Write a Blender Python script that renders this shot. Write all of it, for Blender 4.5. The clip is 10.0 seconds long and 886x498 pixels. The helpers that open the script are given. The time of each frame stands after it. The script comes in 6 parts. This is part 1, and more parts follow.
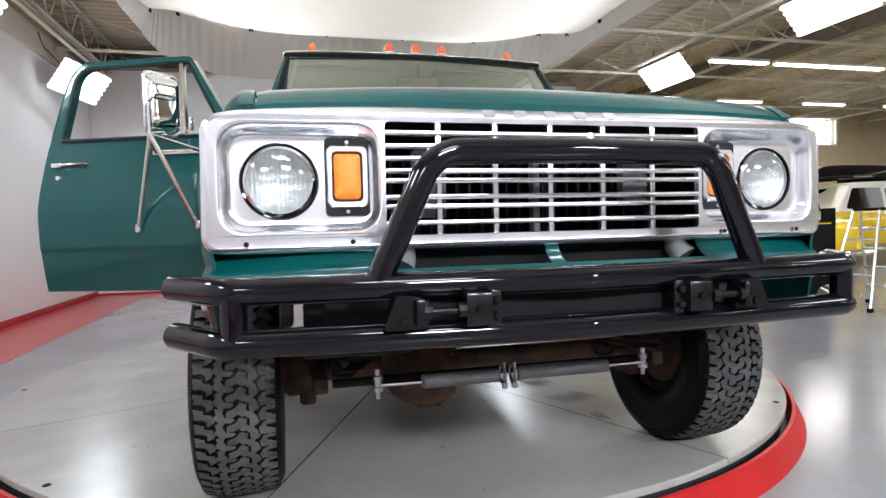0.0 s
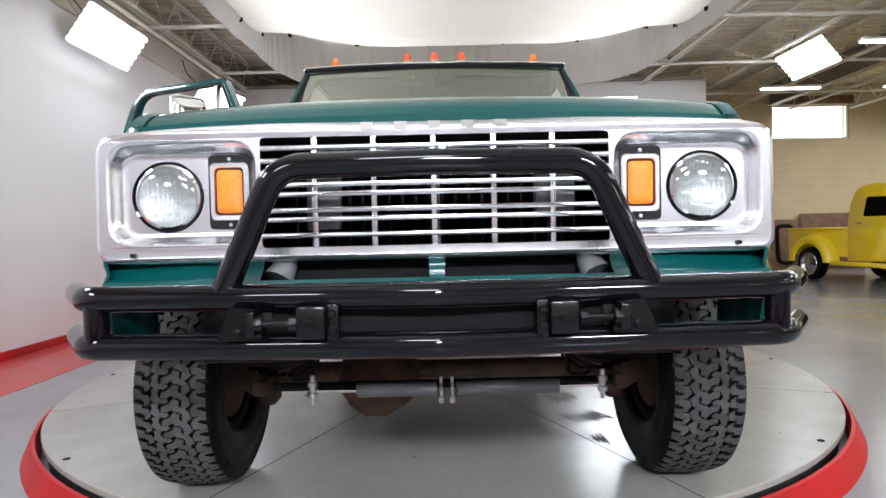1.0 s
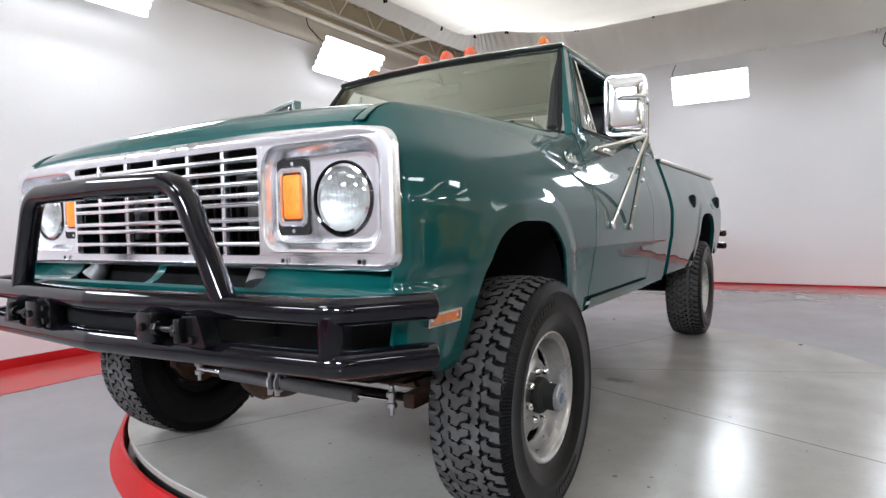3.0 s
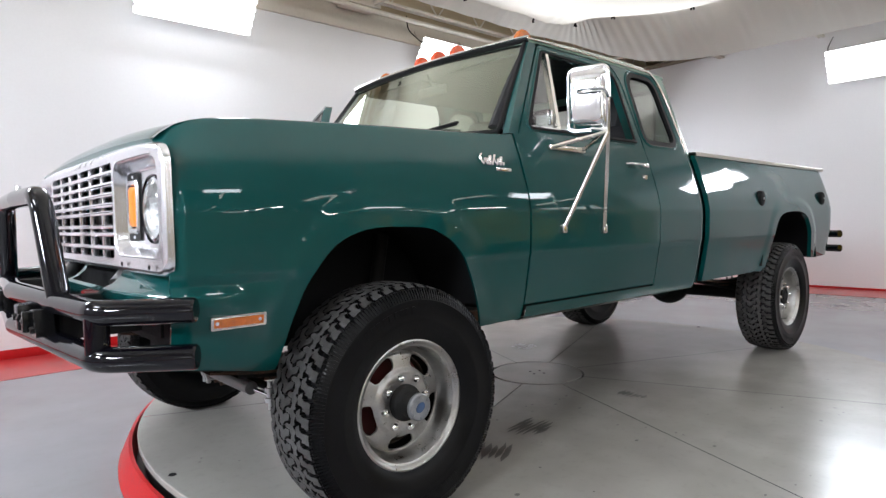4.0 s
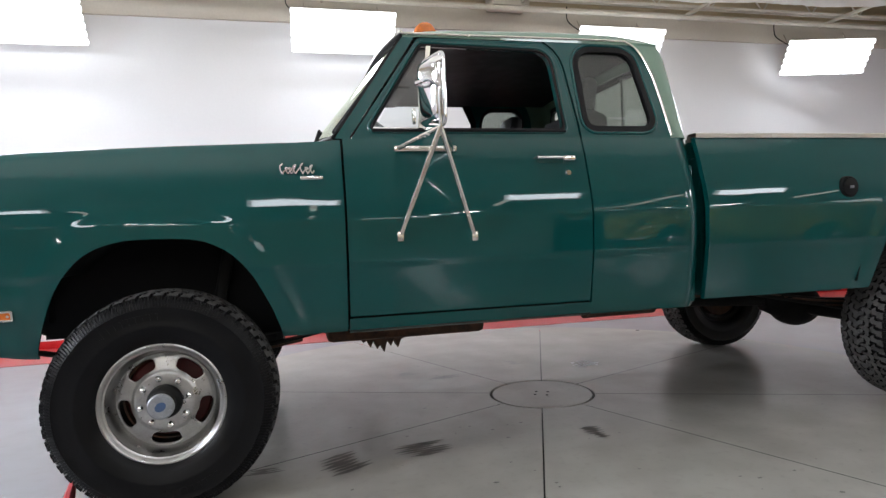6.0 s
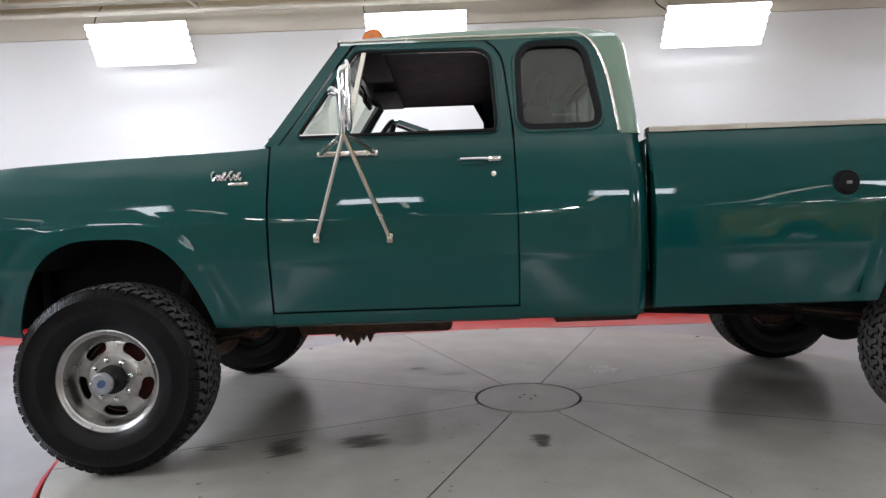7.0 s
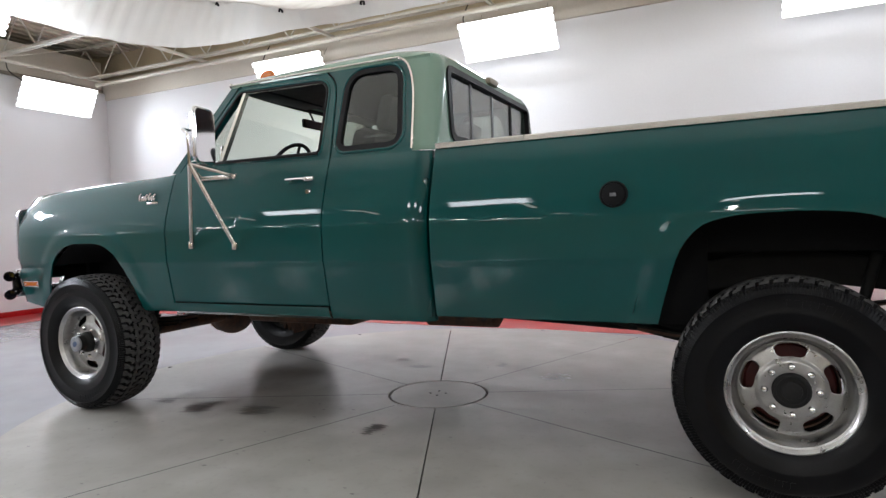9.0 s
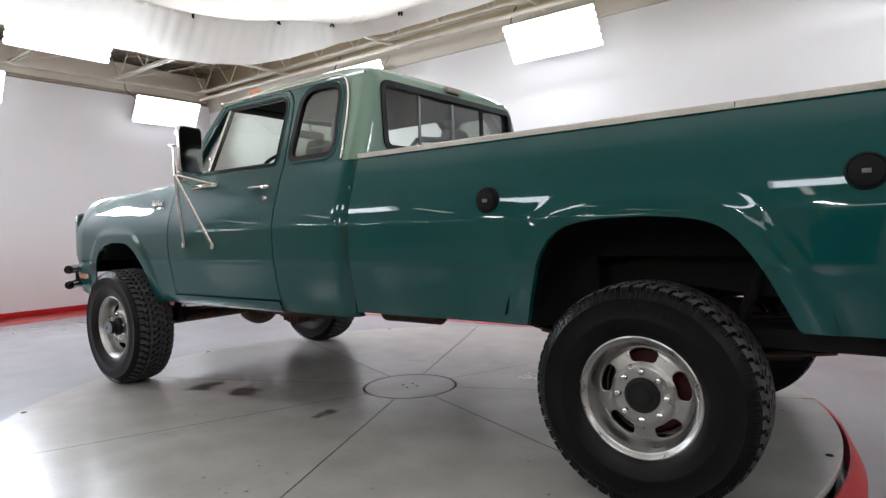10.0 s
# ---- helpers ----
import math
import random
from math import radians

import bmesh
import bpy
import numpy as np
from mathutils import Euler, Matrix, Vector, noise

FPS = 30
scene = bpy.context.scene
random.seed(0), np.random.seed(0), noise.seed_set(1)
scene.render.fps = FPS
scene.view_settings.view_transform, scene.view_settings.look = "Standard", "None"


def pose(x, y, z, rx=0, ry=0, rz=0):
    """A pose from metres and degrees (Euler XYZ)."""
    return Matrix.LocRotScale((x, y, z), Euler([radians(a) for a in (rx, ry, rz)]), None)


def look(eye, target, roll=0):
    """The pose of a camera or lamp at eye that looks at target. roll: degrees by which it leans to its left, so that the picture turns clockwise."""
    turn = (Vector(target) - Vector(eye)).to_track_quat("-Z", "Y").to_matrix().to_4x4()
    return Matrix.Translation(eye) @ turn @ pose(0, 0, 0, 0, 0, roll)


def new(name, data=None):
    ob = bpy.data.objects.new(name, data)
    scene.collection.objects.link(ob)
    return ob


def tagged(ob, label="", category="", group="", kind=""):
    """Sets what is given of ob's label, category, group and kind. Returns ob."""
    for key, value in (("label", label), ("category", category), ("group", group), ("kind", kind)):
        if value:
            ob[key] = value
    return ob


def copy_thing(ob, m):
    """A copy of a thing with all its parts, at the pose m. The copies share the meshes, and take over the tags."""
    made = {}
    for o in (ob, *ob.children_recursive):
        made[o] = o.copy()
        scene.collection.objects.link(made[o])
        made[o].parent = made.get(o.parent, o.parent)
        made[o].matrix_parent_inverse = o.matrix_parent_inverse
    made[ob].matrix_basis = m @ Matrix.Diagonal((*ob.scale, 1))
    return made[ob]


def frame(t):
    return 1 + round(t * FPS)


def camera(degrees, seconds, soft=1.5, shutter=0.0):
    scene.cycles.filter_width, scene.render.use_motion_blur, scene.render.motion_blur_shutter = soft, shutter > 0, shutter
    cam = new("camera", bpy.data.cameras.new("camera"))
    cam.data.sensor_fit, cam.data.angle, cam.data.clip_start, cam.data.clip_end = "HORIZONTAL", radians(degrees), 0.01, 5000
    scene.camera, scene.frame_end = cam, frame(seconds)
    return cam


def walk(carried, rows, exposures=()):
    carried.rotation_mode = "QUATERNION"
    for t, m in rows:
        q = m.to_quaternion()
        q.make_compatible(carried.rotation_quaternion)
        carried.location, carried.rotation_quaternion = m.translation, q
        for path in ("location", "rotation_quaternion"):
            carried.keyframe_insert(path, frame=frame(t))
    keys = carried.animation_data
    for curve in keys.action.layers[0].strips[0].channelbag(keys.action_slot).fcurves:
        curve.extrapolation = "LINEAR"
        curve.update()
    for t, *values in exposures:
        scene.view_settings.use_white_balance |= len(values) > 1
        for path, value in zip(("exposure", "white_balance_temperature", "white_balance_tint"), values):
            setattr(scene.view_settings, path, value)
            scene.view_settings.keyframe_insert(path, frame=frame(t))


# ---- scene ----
cam = camera(72.3, 10.0, 1.4)
PATH = [
    (0, (-2.463, 0.754, 0.973), (-0.526, 0.261, 0.899), -1.4),
    (0.5, (-2.518, 0.392, 0.987), (-0.536, 0.127, 0.92), -1.4),
    (1, (-2.537, -0.01, 0.983), (-0.538, -0.019, 0.93), -1.3),
    (1.5, (-2.51, -0.446, 0.992), (-0.528, -0.184, 0.934), -1.3),
    (2, (-2.428, -0.898, 0.992), (-0.497, -0.379, 0.934), -1.2),
    (2.5, (-2.265, -1.368, 1.006), (-0.427, -0.582, 0.94), -1.5),
    (4, (-1.344, -2.672, 1.05), (-0.009, -1.187, 0.961), -1.1),
    (4.5, (-0.946, -2.918, 1.039), (0.221, -1.295, 0.959), -1.8),
    (5, (-0.504, -3.174, 1.06), (0.438, -1.413, 0.96), -1.6),
    (5.5, (-0.023, -3.35, 1.029), (0.685, -1.481, 0.957), -2.0),
    (7, (1.474, -3.647, 1.039), (1.444, -1.648, 0.968), -2.0),
    (7.5, (2.011, -3.654, 1.039), (1.726, -1.676, 0.969), -2.1),
    (8, (2.526, -3.606, 1.074), (2.029, -1.671, 0.98), -2.2),
    (8.5, (3.088, -3.555, 1.06), (2.396, -1.681, 0.981), -1.8),
    (9, (3.604, -3.477, 1.065), (2.751, -1.67, 0.993), -1.9),
    (9.5, (4.095, -3.307, 1.06), (3.056, -1.599, 0.996), -1.5),
    (10, (4.56, -3.145, 1.061), (3.364, -1.543, 0.994), -1.9),
]
walk(cam, [(t, look(eye, target, roll)) for t, eye, target, roll in PATH])
from mathutils import noise
from mathutils.geometry import tessellate_polygon

EXPOSURE = 0.52
scene.view_settings.exposure = EXPOSURE

# ---- world and lights ----
world = bpy.data.worlds.new("world")
scene.world = world
world.use_nodes = True
sky = world.node_tree.nodes.new("ShaderNodeTexSky")
sky.sky_type, sky.sun_disc = "NISHITA", False
sky.sun_elevation, sky.sun_rotation = radians(40), radians(200)
bgn = world.node_tree.nodes["Background"]
world.node_tree.links.new(sky.outputs["Color"], bgn.inputs["Color"])
bgn.inputs["Strength"].default_value = 0.12

PANEL_WATTS = 42.0
TUBE_WATTS = 56.0
TOP_WATTS = 28.0


def area(name, m, sx, sy, watts, col=(1, 1, 1), spread=180):
    d = bpy.data.lights.new(name, "AREA")
    d.shape, d.size, d.size_y, d.energy, d.color = "RECTANGLE", sx, sy, watts, col
    d.spread = radians(spread)
    ob = new(name, d)
    ob.matrix_world = m
    return ob


# ---- materials ----
def mat(name, col, rough=0.5, metal=0.0, coat=0.0, var=0.15, scale=4.0, bump=0.0, bscale=60.0,
        rvar=0.1, tint=None, spec=0.5, island=False, coat_rough=0.03, det=5, lo_f=0.3, hi_f=0.7, coat_ior=1.5, dirt=None):
    m = bpy.data.materials.new(name)
    m.use_nodes = True
    nt, N, L = m.node_tree, m.node_tree.nodes, m.node_tree.links
    b = N["Principled BSDF"]
    tc = N.new("ShaderNodeNewGeometry")
    n1, n2 = N.new("ShaderNodeTexNoise"), N.new("ShaderNodeTexNoise")
    n1.inputs["Scale"].default_value, n2.inputs["Scale"].default_value = scale, bscale
    n1.inputs["Detail"].default_value, n2.inputs["Detail"].default_value = det, min(det, 3)
    for n in (n1, n2):
        L.new(tc.outputs["Position"], n.inputs["Vector"])
    add = N.new("ShaderNodeMath")
    add.operation = "ADD"
    L.new(n1.outputs["Fac"], add.inputs[0])
    half = N.new("ShaderNodeMath")
    half.operation = "MULTIPLY_ADD"
    half.inputs[1].default_value, half.inputs[2].default_value = 0.5, -0.25
    L.new(n2.outputs["Fac"], half.inputs[0])
    L.new(half.outputs[0], add.inputs[1])
    fac = add.outputs[0]
    if island:
        oi = N.new("ShaderNodeObjectInfo")
        ga = N.new("ShaderNodeNewGeometry")
        a2 = N.new("ShaderNodeMath")
        a2.operation = "ADD"
        L.new(oi.outputs["Random"], a2.inputs[0])
        L.new(ga.outputs["Random Per Island"], a2.inputs[1])
        a3 = N.new("ShaderNodeMath")
        a3.operation = "MULTIPLY_ADD"
        a3.inputs[1].default_value, a3.inputs[2].default_value = 0.35, -0.35
        L.new(a2.outputs[0], a3.inputs[0])
        a4 = N.new("ShaderNodeMath")
        a4.operation = "ADD"
        L.new(fac, a4.inputs[0])
        L.new(a3.outputs[0], a4.inputs[1])
        fac = a4.outputs[0]
    mx = N.new("ShaderNodeMix")
    mx.data_type = "RGBA"
    lo = tint or tuple(c * (1 - var) for c in col)
    hi = tuple(min(1, c * (1 + var * 0.6)) for c in col)
    mx.inputs["A"].default_value, mx.inputs["B"].default_value = (*lo, 1), (*hi, 1)
    ramp = N.new("ShaderNodeMapRange")
    ramp.inputs["From Min"].default_value, ramp.inputs["From Max"].default_value = lo_f, hi_f
    L.new(fac, ramp.inputs["Value"])
    L.new(ramp.outputs["Result"], mx.inputs["Factor"])
    if dirt:
        # soft stains of another colour, then fine specks
        dcol, dscale, amount = dirt
        last = mx.outputs["Result"]
        for sc, lo3, hi3, am in ((dscale, 0.42, 0.95, amount), (dscale * 14, 0.55, 1.0, amount * 0.6)):
            dn, dr, dm = N.new("ShaderNodeTexNoise"), N.new("ShaderNodeMapRange"), N.new("ShaderNodeMix")
            dn.inputs["Scale"].default_value, dn.inputs["Detail"].default_value = sc, 2
            dr.inputs["From Min"].default_value, dr.inputs["From Max"].default_value = lo3, hi3
            dr.inputs["To Max"].default_value = am
            dm.data_type = "RGBA"
            dm.inputs["B"].default_value = (*dcol, 1)
            L.new(tc.outputs["Position"], dn.inputs["Vector"])
            L.new(dn.outputs["Fac"], dr.inputs["Value"])
            L.new(dr.outputs["Result"], dm.inputs["Factor"])
            L.new(last, dm.inputs["A"])
            last = dm.outputs["Result"]
        L.new(last, b.inputs["Base Color"])
    else:
        L.new(mx.outputs["Result"], b.inputs["Base Color"])
    b.inputs["Coat IOR"].default_value = coat_ior
    rr = N.new("ShaderNodeMapRange")
    rr.inputs["To Min"].default_value = max(0.02, rough * (1 - rvar))
    rr.inputs["To Max"].default_value = min(1, rough * (1 + rvar))
    rr.inputs["From Min"].default_value, rr.inputs["From Max"].default_value = lo_f, hi_f
    L.new(fac, rr.inputs["Value"])
    L.new(rr.outputs["Result"], b.inputs["Roughness"])
    b.inputs["Metallic"].default_value = metal
    b.inputs["Specular IOR Level"].default_value = spec
    b.inputs["Coat Weight"].default_value = coat
    b.inputs["Coat Roughness"].default_value = coat_rough
    if bump:
        bp = N.new("ShaderNodeBump")
        bp.inputs["Strength"].default_value, bp.inputs["Distance"].default_value = min(1, bump), 0.004
        L.new(n2.outputs["Fac"], bp.inputs["Height"])
        L.new(bp.outputs["Normal"], b.inputs["Normal"])
    return m


def glass_mat(name, col, sheen=0.05, gloss=(1, 1, 1)):
    """A thin pane: clear tinted see-through with a mirror sheen."""
    m = bpy.data.materials.new(name)
    m.use_nodes = True
    N, L = m.node_tree.nodes, m.node_tree.links
    N.remove(N["Principled BSDF"])
    out = N["Material Output"]
    tr, gl, mixs, fr = N.new("ShaderNodeBsdfTransparent"), N.new("ShaderNodeBsdfGlossy"), N.new("ShaderNodeMixShader"), N.new("ShaderNodeLayerWeight")
    tr.inputs["Color"].default_value = (*col, 1)
    gl.inputs["Roughness"].default_value = 0.01
    gl.inputs["Color"].default_value = (*gloss, 1)
    pw, ma = N.new("ShaderNodeMath"), N.new("ShaderNodeMath")
    pw.operation, ma.operation = "POWER", "MULTIPLY_ADD"
    pw.inputs[1].default_value = 4.0
    ma.inputs[1].default_value, ma.inputs[2].default_value = 1 - sheen, sheen
    L.new(fr.outputs["Facing"], pw.inputs[0])
    L.new(pw.outputs[0], ma.inputs[0])
    L.new(ma.outputs[0], mixs.inputs["Fac"])
    L.new(tr.outputs[0], mixs.inputs[1])
    L.new(gl.outputs[0], mixs.inputs[2])
    L.new(mixs.outputs[0], out.inputs["Surface"])
    return m


def emit_mat(name, col, strength):
    m = bpy.data.materials.new(name)
    m.use_nodes = True
    b = m.node_tree.nodes["Principled BSDF"]
    b.inputs["Base Color"].default_value = (0.9, 0.9, 0.9, 1)
    b.inputs["Emission Color"].default_value = (*col, 1)
    b.inputs["Emission Strength"].default_value = strength
    return m


GREEN = mat("green_paint", (0.0006, 0.051, 0.049), 0.45, 0.0, 1.0, 0.08, 1.5, 0.0, 300, spec=0.05, coat_ior=1.45)
SAGE = mat("sage_paint", (0.135, 0.22, 0.165), 0.45, 0.0, 1.0, 0.06, 1.5, 0.0, 300, spec=0.15)
CHROME = mat("chrome", (0.86, 0.86, 0.87), 0.07, 1.0, 0, 0.04, 5, 0, 120, 0.4)
ALU = mat("polished_aluminium", (0.85, 0.85, 0.885), 0.23, 0.97, 0, 0.05, 3, 0.0, 40, 0.15)
SILVER = mat("worn_silver_cap", (0.30, 0.31, 0.33), 0.42, 0.7, 0, 0.2, 30, 0.1, 90)
RIMALU = mat("wheel_aluminium", (0.41, 0.405, 0.395), 0.33, 1.0, 0, 0.12, 22, 0.05, 140, 0.2, dirt=((0.20, 0.19, 0.18), 9.0, 0.6))
STAIN = mat("stainless_trim", (0.72, 0.69, 0.63), 0.25, 1.0, 0, 0.1, 9, 0, 120)
RAILM = mat("brushed_rail_metal", (0.55, 0.52, 0.47), 0.42, 0.7, 0, 0.12, 6, 0.05, 90)
BLACKP = mat("black_gloss_paint", (0.0025, 0.0024, 0.004), 0.05, 0, 0, 0.2, 7, 0.0, 25, 0.1, spec=0.4, det=2)
BLACKS = mat("satin_black_paint", (0.004, 0.004, 0.0045), 0.22, 0, 0, 0.3, 9, 0.1, 60, spec=0.3)
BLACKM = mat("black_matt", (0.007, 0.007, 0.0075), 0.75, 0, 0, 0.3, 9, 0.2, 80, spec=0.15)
RUBBER = mat("black_rubber_seal", (0.008, 0.008, 0.009), 0.5, 0, 0, 0.3, 10, 0.1, 90, spec=0.15)
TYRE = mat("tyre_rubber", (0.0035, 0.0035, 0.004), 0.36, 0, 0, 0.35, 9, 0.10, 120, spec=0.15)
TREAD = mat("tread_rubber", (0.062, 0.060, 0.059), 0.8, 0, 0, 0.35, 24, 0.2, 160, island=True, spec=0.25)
CHASSIS = mat("chassis_black", (0.010, 0.0095, 0.009), 0.75, 0, 0, 0.5, 8, 0.4, 60, spec=0.25)
RUST = mat("rusty_steel", (0.085, 0.042, 0.025), 0.8, 0.1, 0, 0.55, 9, 0.5, 55, tint=(0.022, 0.016, 0.013))
GREYST = mat("grey_damper_paint", (0.16, 0.16, 0.165), 0.42, 0.3, 0, 0.15, 12, 0.05, 90)
ZINC = mat("zinc_bolt", (0.55, 0.55, 0.56), 0.35, 1.0, 0, 0.2, 20, 0.1, 120)
RED = mat("red_drum_paint", (0.075, 0.006, 0.005), 0.6, 0, 0.0, 0.3, 9, 0.1, 70)
ORANGE = mat("amber_lens", (0.90, 0.215, 0.022), 0.40, 0, 0.0, 0.14, 60, 0.3, 380, spec=0.3)
AMBER = mat("amber_marker_lens", (0.55, 0.125, 0.01), 0.2, 0, 0.6, 0.2, 40, 0.1, 260)
REDLENS = mat("red_orange_lens", (0.62, 0.07, 0.02), 0.2, 0, 0.6, 0.2, 40, 0.1, 260)
VINYL = mat("black_vinyl", (0.014, 0.014, 0.016), 0.55, 0, 0, 0.2, 12, 0.2, 120, spec=0.2)
LINER = mat("headliner_grey", (0.016, 0.016, 0.018), 0.6, 0, 0, 0.2, 12, 0.1, 160, spec=0.2)
WALLW = mat("white_wall_paint", (0.76, 0.75, 0.76), 0.7, 0, 0, 0.03, 0.6, 0.03, 40)
BLOCK = mat("tan_block_paint", (0.52, 0.43, 0.29), 0.8, 0, 0, 0.12, 1.2, 0.25, 40)
BEIGE = mat("beige_soffit_paint", (0.58, 0.53, 0.45), 0.8, 0, 0, 0.08, 1.0, 0.1, 40)
FLOOR = mat("grey_epoxy_floor", (0.25, 0.25, 0.265), 0.20, 0, 0, 0.16, 0.6, 0.0, 3.3, 0.15, spec=0.38, det=2, lo_f=0.15, hi_f=0.85, dirt=((0.19, 0.18, 0.165), 1.1, 0.5))
DISC = mat("turntable_grey_paint", (0.335, 0.323, 0.302), 0.24, 0, 0, 0.1, 0.9, 0.0, 4.2, 0.12, tint=(0.255, 0.239, 0.216), spec=0.45, det=2, lo_f=0.15, hi_f=0.85, dirt=((0.17, 0.145, 0.135), 1.9, 0.55))
REDBAND = mat("red_floor_paint", (0.42, 0.035, 0.035), 0.32, 0, 0.2, 0.15, 1.4, 0.05, 30)
REDRING = mat("red_ring_paint", (0.40, 0.010, 0.012), 0.40, 0, 0, 0.2, 2.0, 0.05, 40, spec=0.2)
DARKGAP = mat("dark_gap", (0.01, 0.01, 0.01), 0.8)
SMUDGE = mat("tyre_smudge", (0.055, 0.045, 0.038), 0.5, 0, 0, 0.4, 12, 0.1, 60)
PALE = mat("pale_flaked_paint", (0.46, 0.45, 0.43), 0.5, 0, 0, 0.2, 20, 0.1, 60)
DECK = mat("cream_deck_paint", (0.60, 0.54, 0.42), 0.6, 0, 0, 0.10, 2, 0.1, 40)
JOIST = mat("joist_paint", (0.62, 0.58, 0.50), 0.55, 0, 0, 0.12, 4, 0.1, 40)
JOISTD = mat("joist_brown_paint", (0.26, 0.22, 0.165), 0.6, 0, 0, 0.2, 4, 0.1, 40)
YELLOW = mat("yellow_car_paint", (0.80, 0.56, 0.01), 0.3, 0, 1.0, 0.06, 2, 0, 100)
WHITEP = mat("white_car_paint", (0.75, 0.74, 0.70), 0.3, 0, 0.6, 0.06, 2, 0, 100)
WOOD = mat("brown_wood", (0.16, 0.085, 0.045), 0.6, 0, 0, 0.4, 6, 0.2, 50)
LADDER = mat("ladder_aluminium", (0.68, 0.68, 0.67), 0.35, 0.9, 0, 0.1, 9, 0.1, 80)
BLUE = mat("blue_cap_enamel", (0.03, 0.07, 0.16), 0.35, 0, 0.3, 0.2, 20)
GLASS = glass_mat("tinted_glass", (0.74, 0.80, 0.70), 0.25, (0.94, 1.0, 0.86))
GLASSD = glass_mat("rear_glass", (0.80, 0.83, 0.80), 0.06)
GLASSQ = glass_mat("smoked_glass", (0.58, 0.61, 0.58), 0.04)
GLASSC = glass_mat("clear_glass", (0.90, 0.92, 0.92))
TUBE = emit_mat("lamp_tube_glow", (0.90, 0.94, 1.0), 3.3)
TUBEW = emit_mat("warehouse_tube_glow", (1.0, 0.97, 0.90), 3.5)
DAY = emit_mat("daylight_backdrop", (0.86, 0.93, 1.0), 2.4)

# headlamps: clear glass over a bowl with a moulded pattern
LENS = glass_mat("headlamp_lens", (0.93, 0.95, 0.95), 0.10)
BOWL = mat("headlamp_bowl", (0.55, 0.55, 0.545), 0.42, 0.9, 0, 0.03, 30, 0, 120)
_N, _L = BOWL.node_tree.nodes, BOWL.node_tree.links
_t, _p, _m = _N.new("ShaderNodeTexCoord"), _N.new("ShaderNodeBump"), _N.new("ShaderNodeMath")
_m.operation = "ADD"
for _i, (_dir, _sc) in enumerate((("Y", 26), ("Z", 10))):
    _w = _N.new("ShaderNodeTexWave")
    _w.inputs["Scale"].default_value, _w.inputs["Distortion"].default_value = _sc, 2.5
    _w.inputs["Detail Scale"].default_value = 6
    _w.bands_direction = _dir
    _L.new(_t.outputs["Object"], _w.inputs["Vector"])
    _L.new(_w.outputs["Fac"], _m.inputs[_i])
_p.inputs["Strength"].default_value, _p.inputs["Distance"].default_value = 0.22, 0.006
_L.new(_m.outputs[0], _p.inputs["Height"])
_L.new(_p.outputs["Normal"], _N["Principled BSDF"].inputs["Normal"])

# hanging cloth: lets some light through
CLOTH = bpy.data.materials.new("white_cloth")
CLOTH.use_nodes = True
_N, _L = CLOTH.node_tree.nodes, CLOTH.node_tree.links
_N.remove(_N["Principled BSDF"])
_d, _tr, _mx = _N.new("ShaderNodeBsdfDiffuse"), _N.new("ShaderNodeBsdfTranslucent"), _N.new("ShaderNodeMixShader")
_tc, _nz, _cr = _N.new("ShaderNodeTexCoord"), _N.new("ShaderNodeTexNoise"), _N.new("ShaderNodeMix")
_cr.data_type = "RGBA"
_cr.inputs["A"].default_value, _cr.inputs["B"].default_value = (0.64, 0.62, 0.585, 1), (0.74, 0.725, 0.69, 1)
_nz.inputs["Scale"].default_value = 1.3
_L.new(_tc.outputs["Object"], _nz.inputs["Vector"])
_L.new(_nz.outputs["Fac"], _cr.inputs["Factor"])
_L.new(_cr.outputs["Result"], _d.inputs["Color"])
_L.new(_cr.outputs["Result"], _tr.inputs["Color"])
_mx.inputs["Fac"].default_value = 0.45
_L.new(_d.outputs[0], _mx.inputs[1])
_L.new(_tr.outputs[0], _mx.inputs[2])
_L.new(_mx.outputs[0], _N["Material Output"].inputs["Surface"])


# ---- mesh helpers ----
def part(name, bm, material, parent=None, label="", smooth=35.0, normals=True, kind=""):
    if normals:
        bmesh.ops.recalc_face_normals(bm, faces=bm.faces)
    me = bpy.data.meshes.new(name)
    bm.to_mesh(me)
    bm.free()
    me.materials.append(material)
    if smooth:
        me.shade_smooth()
        me.set_sharp_from_angle(angle=radians(smooth))
    ob = new(name, me)
    ob.parent = parent
    return tagged(ob, label, kind=kind)


def thing(name, label, category, group="", at=None):
    ob = new(name)
    ob.empty_display_size = 0.1
    if at is not None:
        ob.matrix_world = at
    return tagged(ob, label, category, group)


def box(bm, x0, x1, y0, y1, z0, z1, bevel=0.0, m=None):
    vs = [bm.verts.new((x, y, z)) for x in (x0, x1) for y in (y0, y1) for z in (z0, z1)]
    fs = [bm.faces.new([vs[i] for i in f]) for f in ((0, 1, 3, 2), (4, 6, 7, 5), (0, 4, 5, 1), (2, 3, 7, 6), (0, 2, 6, 4), (1, 5, 7, 3))]
    if bevel:
        es = list({e for f in fs for e in f.edges})
        r = bmesh.ops.bevel(bm, geom=es, offset=bevel, segments=2, affect="EDGES", profile=0.5)
        vs = list({v for f in r["faces"] for v in f.verts} | {v for v in vs if v.is_valid})
    if m is not None:
        bmesh.ops.transform(bm, matrix=m, verts=[v for v in vs if v.is_valid])
    return vs


